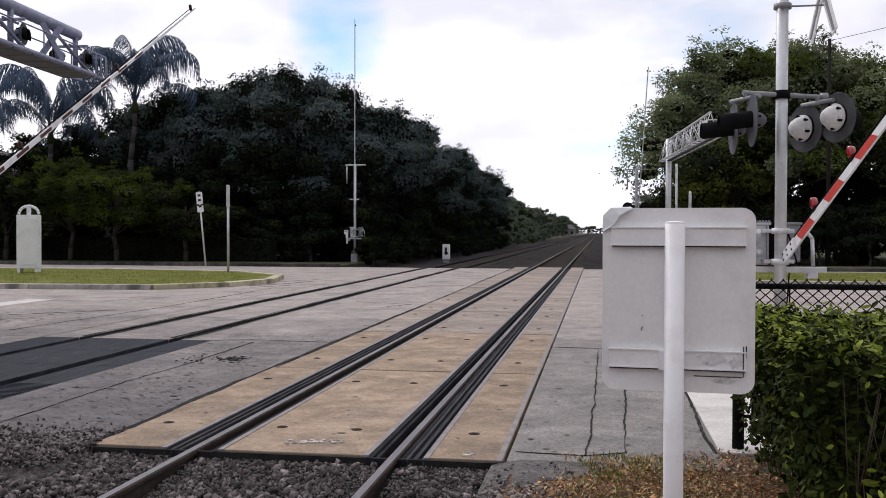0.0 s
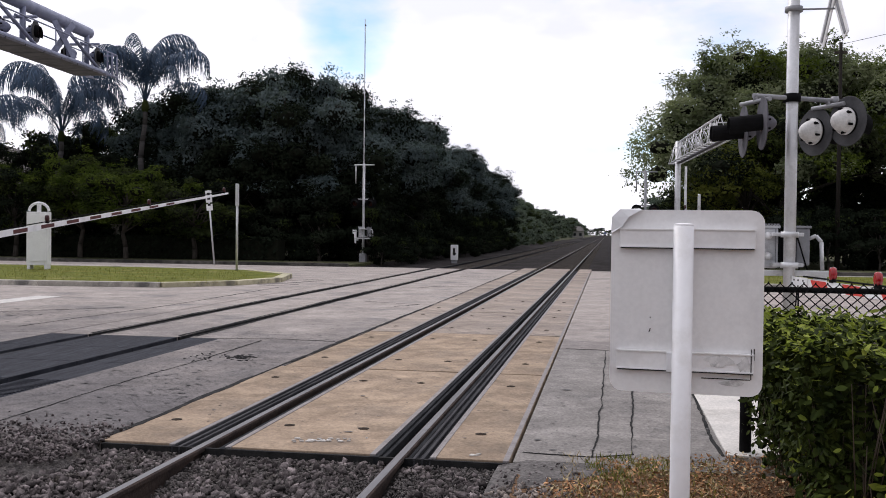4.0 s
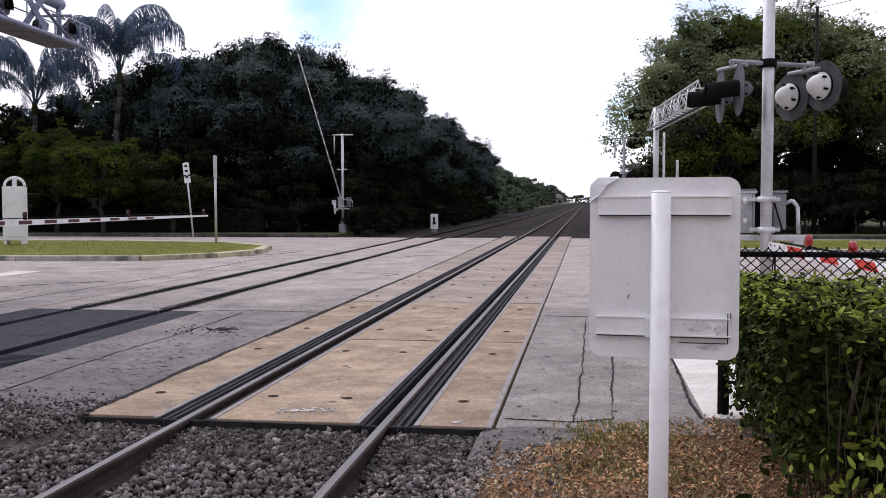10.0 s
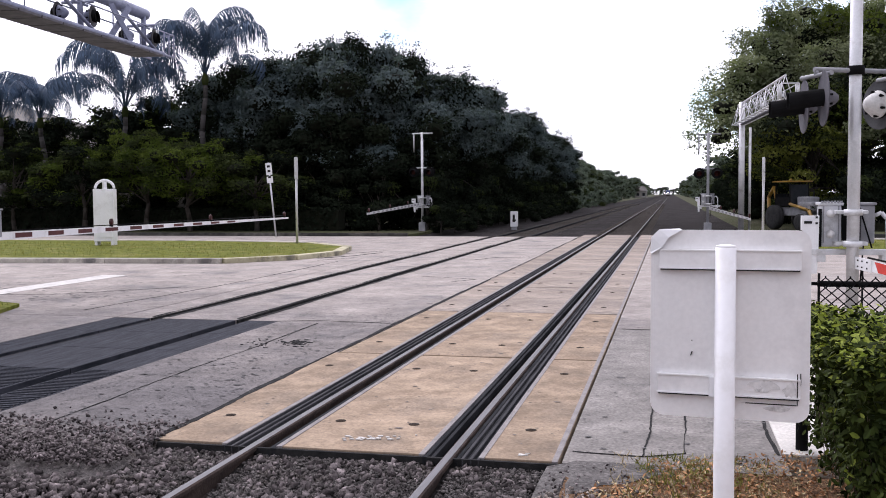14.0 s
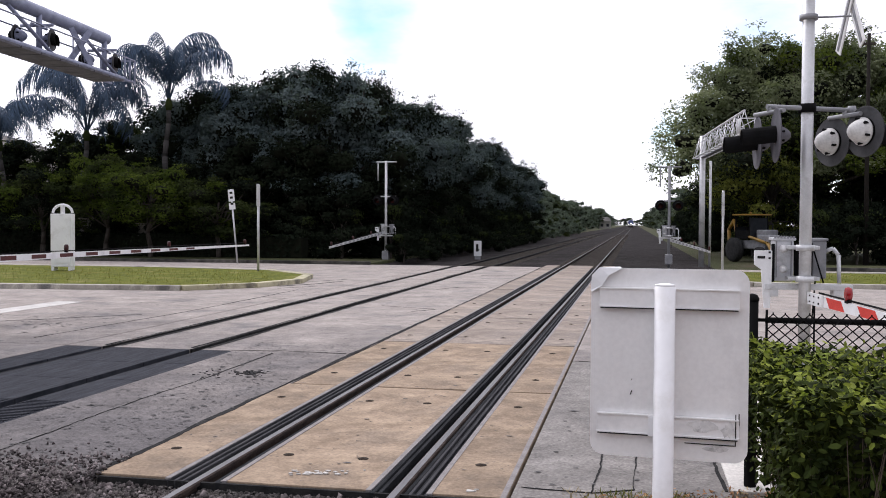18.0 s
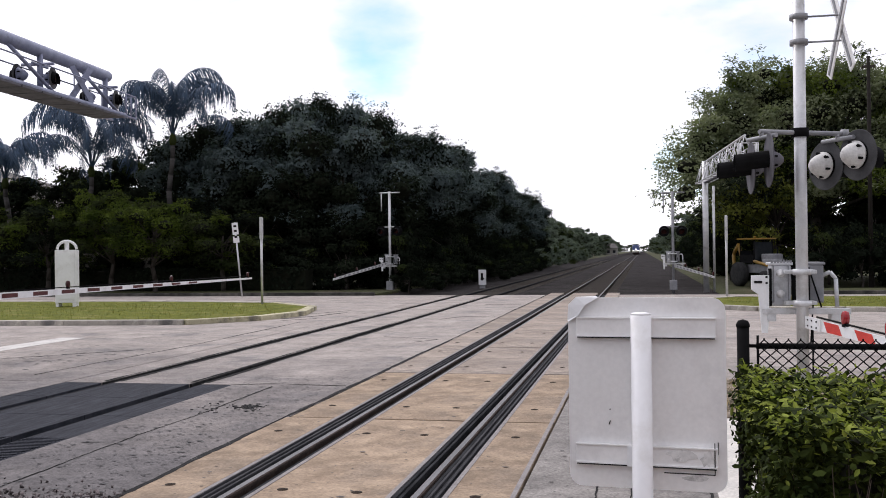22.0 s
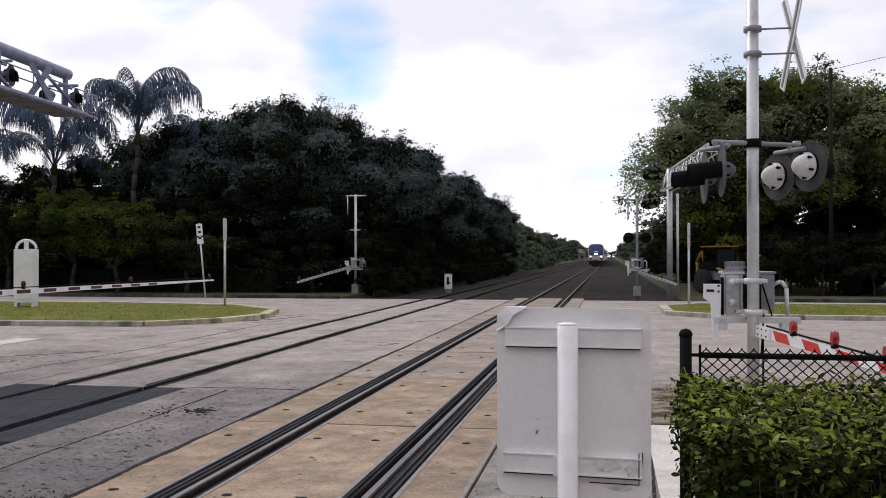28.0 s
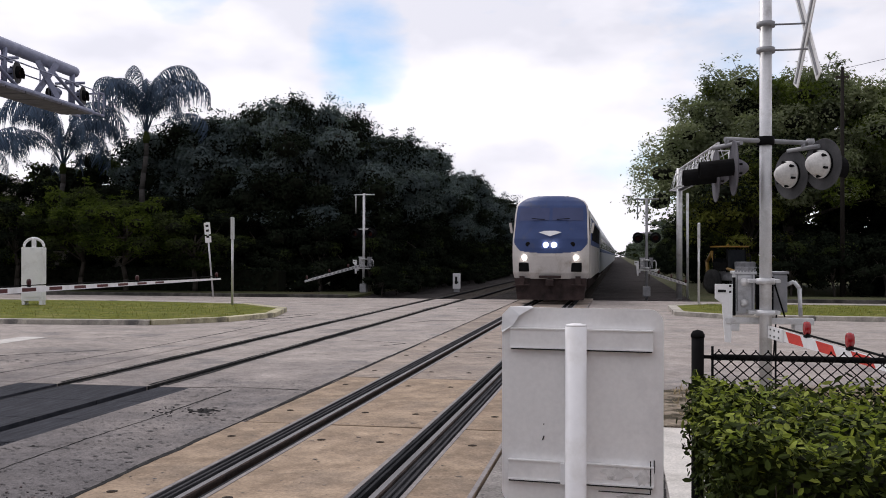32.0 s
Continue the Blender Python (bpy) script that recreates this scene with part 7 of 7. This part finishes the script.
        tagged(new(name, quads_mesh(name, q, mat_)), label, "grass", "", "stuff")

    blades(1500, (1.95, 2.95), (5.4, 7.02), 0.0, 0.045, M_BLADE, "grass_tufts", "tufts of green and dry grass by the paving edge", 0.9, lambda c: c[:, 0] > 2.0 + (c[:, 1] - 6.0) * 0.25)
    blades(620, (2.05, 2.75), (6.3, 7.0), 0.0, 0.055, M_TUFT, "grass_tufts", "green grass tufts at the end of the asphalt", 0.6, lambda c: np.sin(c[:, 0] * 14 + 1) * np.sin(c[:, 1] * 11) > -0.1)
    blades(2600, (1.9, 3.1), (3.2, 7.0), 0.0, 0.05, M_STRAW, "dry_grass", "short dry grass in the mulch bed", 0.9)
    blades(9000, (-34, -8.4), (24.9, 34.2), 0.115, 0.075, M_BLADE, "median_grass", "mown grass of the road median", 0.5, lambda c: (c[:, 1] > 25.1 + (c[:, 0] + 10) * 0.12 * (c[:, 0] > -10.5)) & (c[:, 1] < 33.6 - 2.2 * np.clip(c[:, 0] + 11, 0, 3)))
    blades(5000, (5.4, 24), (31.4, 37.8), 0.115, 0.075, M_BLADE, "median_grass", "mown grass of the far road median")
    blades(2500, (-14, -8.6), (9.5, 14.3), 0.055, 0.08, M_BLADE, "verge_grass", "grass of the near verge")
    # low weeds and leaf litter behind the fence
    blades(3000, (3.4, 9), (11.5, 14.6), 0.025, 0.08, M_STRAW, "verge_litter", "dry grass and litter on the dirt verge", 0.9)


def crack(points, width, name="pavement_crack"):
    """A dark open joint that wanders along the given points."""
    rng = random.Random(len(points) * 7 + int(points[0][0] * 100))
    bm = bmesh.new()
    pts, wander = [], 0.0
    for (x0, y0), (x1, y1) in zip(points, points[1:]):
        n = max(2, int(math.hypot(x1 - x0, y1 - y0) / 0.09))
        for k in range(n):
            f = k / n
            wander = wander * 0.86 + rng.gauss(0, 0.0045)
            pts.append(Vector((x0 + (x1 - x0) * f + wander, y0 + (y1 - y0) * f + wander * 0.5, 0.0)))
    pts.append(Vector((*points[-1], 0)))
    last, wide = None, 0.4
    for i, p in enumerate(pts):
        d = (pts[min(i + 1, len(pts) - 1)] - pts[max(i - 1, 0)]).normalized()
        wide = min(0.62, max(0.10, wide + rng.gauss(0, 0.07)))
        s = Vector((-d.y, d.x, 0)) * width * wide
        cur = [bm.verts.new(p - s), bm.verts.new(p + s)]
        if last:
            bm.faces.new((last[0], last[1], cur[1], cur[0]))
        last = cur
    ext = bmesh.ops.extrude_face_region(bm, geom=bm.faces[:])
    bmesh.ops.translate(bm, verts=[v for v in ext["geom"] if isinstance(v, bmesh.types.BMVert)], vec=(0, 0, 0.004))
    return structure(name, bm, M_VOID, "dark open crack in the paving", "crack")


def build_cracks():
    crack([(2.10, 6.95), (2.14, 7.9), (2.17, 9.2), (2.16, 11), (2.2, 13.4)], 0.012)
    crack([(2.40, 7.1), (2.42, 8.2), (2.47, 9.6), (2.44, 11.5), (2.5, 13.4)], 0.016)
    crack([(3.05, 7.2), (3.02, 8.0), (3.06, 9.3), (3.05, 11.2)], 0.024)
    crack([(1.60, 7.0), (1.8, 6.98), (2.1, 6.95), (2.4, 7.1)], 0.011)
    crack([(-1.60, 6.6), (-1.61, 12), (-1.6, 24), (-1.6, 42.3)], 0.06)
    crack([(-2.75, 7.1), (-2.78, 9), (-2.72, 11), (-2.75, 13.3)], 0.022)
    crack([(-3.42, 13.4), (-2.9, 13.6), (-1.7, 13.5)], 0.02)
    crack([(1.65, 13.5), (2.4, 13.45), (3.1, 13.5)], 0.02)
    # tyre-worn gashes by the tip of the median, and a cut slab edge beyond
    for pts, wd in (([(-8.0, 27.2), (-7.3, 28.6), (-6.9, 30.2)], 0.14), ([(-7.7, 26.4), (-6.9, 27.6)], 0.10), ([(-7.9, 29.5), (-7.1, 31.2)], 0.12), ([(-3.2, 27.2), (-2.7, 28.3), (-1.8, 28.6)], 0.035), ([(-3.1, 34.8), (-1.8, 35.0)], 0.05), ([(-12.5, 15.8), (-9.4, 16.3), (-7.5, 18.2)], 0.05), ([(-7.2, 14.2), (-6.9, 19), (-6.95, 26)], 0.045)):
        crack(pts, wd)
    crack([(-2.3, 20.2), (-1.9, 20.9), (-3.3, 21.5)], 0.03)
    for x in (-5.585, -4.145, -5.335, -3.895):
        crack([(x, 13.6), (x + 0.01, 20), (x - 0.01, 30), (x, 42.3)], 0.05)
    # a broken patch in the paving between the tracks
    rng = random.Random(4)
    bm = bmesh.new()
    for k in range(90):
        x, y = (-2.35 + rng.gauss(0, 0.07), 11.5 + rng.gauss(0, 0.10)) if k < 55 else (-2.55 + rng.gauss(0, 0.25), 11.35 + rng.gauss(0, 0.2))
        r = rng.uniform(0.006, 0.026 if k < 55 else 0.012)
        prism(bm, [(x + 1.6 * r * rng.uniform(0.3, 1.4) * math.cos(a), y + r * rng.uniform(0.3, 1.4) * math.sin(a)) for a in (0, 0.7, 1.5, 2.2, 3, 3.8, 4.6, 5.5)], 0.0, 0.004 + 0.00005 * k)
    structure("pothole", bm, M_SEAL, "dark broken patch in the paving", "pothole")
    # scraps of white paint on the first panel
    bm = bmesh.new()
    for k in range(34):
        x = 0.02 + rng.gauss(0, 0.13)
        y = 7.05 + 0.3 * x + rng.gauss(0, 0.035)
        r = rng.uniform(0.006, 0.026)
        prism(bm, [(x + r * rng.uniform(0.6, 1.5) * math.cos(a), y + 0.6 * r * rng.uniform(0.6, 1.3) * math.sin(a)) for a in (0, 1, 2, 3, 4, 5)], 0.0, 0.006 + 0.0001 * k)
    for k in range(4):
        x, y = 1.26 + rng.gauss(0, 0.06), 6.83 + rng.gauss(0, 0.025)
        r = rng.uniform(0.008, 0.02)
        prism(bm, [(x + 1.5 * r * rng.uniform(0.6, 1.3) * math.cos(a), y + 0.6 * r * rng.uniform(0.6, 1.3) * math.sin(a)) for a in (0, 1, 2, 3, 4, 5)], 0.0, 0.006 + 0.0001 * k)
    structure("paint_scrap", bm, M_LINE, "flakes of worn white paint on the panel", "paint")


def build_specks():
    """Small dark pits and crumbs scattered over the paving and the panels."""
    rng = np.random.default_rng(31)
    def flakes(n, xr, yr, z, size, keep=None):
        c = np.column_stack([rng.uniform(*xr, n), rng.uniform(*yr, n), np.full(n, z)])
        if keep is not None:
            c = c[keep(c)]
        n = len(c)
        a = rng.uniform(0, 2 * math.pi, n)
        s = size * rng.lognormal(0, 0.5, n)
        q = []
        for k in range(4):
            ang = a + k * math.pi / 2
            rr = s * rng.uniform(0.4, 1.2, n)
            q.append(c + np.column_stack([1.8 * rr * np.cos(ang), rr * np.sin(ang), np.zeros(n)]))
        return np.stack(q, 1)
    q = np.concatenate([flakes(4200, (-3.4, -1.62), (6.6, 14.5), 0.0042, 0.008), flakes(900, (-12, -6.2), (9, 22), 0.0042, 0.013), flakes(900, (1.6, 3.05), (7.0, 14), 0.0045, 0.006), flakes(500, (-3.4, -1.62), (14, 26), 0.0042, 0.010), flakes(900, (-1.5, 1.5), (6.8, 18), 0.0045, 0.008, lambda c: (np.abs(c[:, 0]) < 0.5) | (np.abs(c[:, 0]) > 1.05))])
    q = np.concatenate([q, flakes(160, (-9.4, -7.6), (15.2, 17.6), 0.0045, 0.022), flakes(60, (-12, -10), (17, 17.6), 0.0045, 0.03)])
    tagged(new("paving_crumbs", quads_mesh("paving_crumbs", q, M_PIT)), "dark crumbs and pits over the worn paving", "debris", "", "stuff")


build_litter()
build_cracks()
build_specks()


# ---- what moves ----
def swing(pivot, toward, angle):
    """The pose of an arm whose +x points along toward (degrees from +x, about z), raised by angle."""
    return Matrix.Translation(pivot) @ Matrix.Rotation(radians(toward), 4, "Z") @ Matrix.Rotation(radians(-angle), 4, "Y")


def motions():
    # the train runs at about 38 m/s and its front reaches the crossing at the last moment
    speed, last = 38.5, 38.4
    for vehicle, back in TRAIN:
        walk(vehicle, [(t, pose(0, last + back + speed * (32 - t), 0)) for t in (0, 4, 8, 12, 16, 20, 24, 28, 30, 32)])
    foot = ((0, 29.3), (0.5, 22.6), (1, 16.2), (1.5, 10.5), (2, 6.8), (2.5, 3.6), (3, 1.6), (3.5, 0.6), (5.5, -1.3), (19, -1.5), (32, -1.5))
    walk(FOOT_ARM, [(t, swing((-0.05, 0.36, 1.06), -78.7, a)) for t, a in foot])
    near = ((0, 29.8), (0.5, 26.6), (1, 23.3), (1.5, 20.3), (2, 17.3), (2.5, 14.4), (3, 11.7), (3.5, 8.7), (4.2, 5.5), (5, 1.2), (5.5, -0.1), (6, 0.0), (32, 0.0))
    walk(NEAR_ARM, [(t, swing((0, 0, 1.14), 90, a)) for t, a in near])
    far = ((0, 89.5), (6.3, 89.5), (7, 87), (8, 71), (9, 51), (9.5, 43), (10, 34.8), (10.5, 29.0), (11, 22.6), (11.5, 15.8), (12, 9.2), (12.5, 4.6), (13, 1.4), (14, -1.6), (16, -2.7), (32, -2.9))
    walk(FAR_ARM, [(t, swing((0, 0, 1.4), -87.1, a)) for t, a in far])
    right = ((0, 72), (0.5, 66), (1, 58), (1.5, 49), (2, 40), (3, 24), (4, 10), (5, 1), (6, -2), (32, -2.5))
    walk(RIGHT_ARM, [(t, swing((0, 0, 1.15), -81, a)) for t, a in right])


motions()
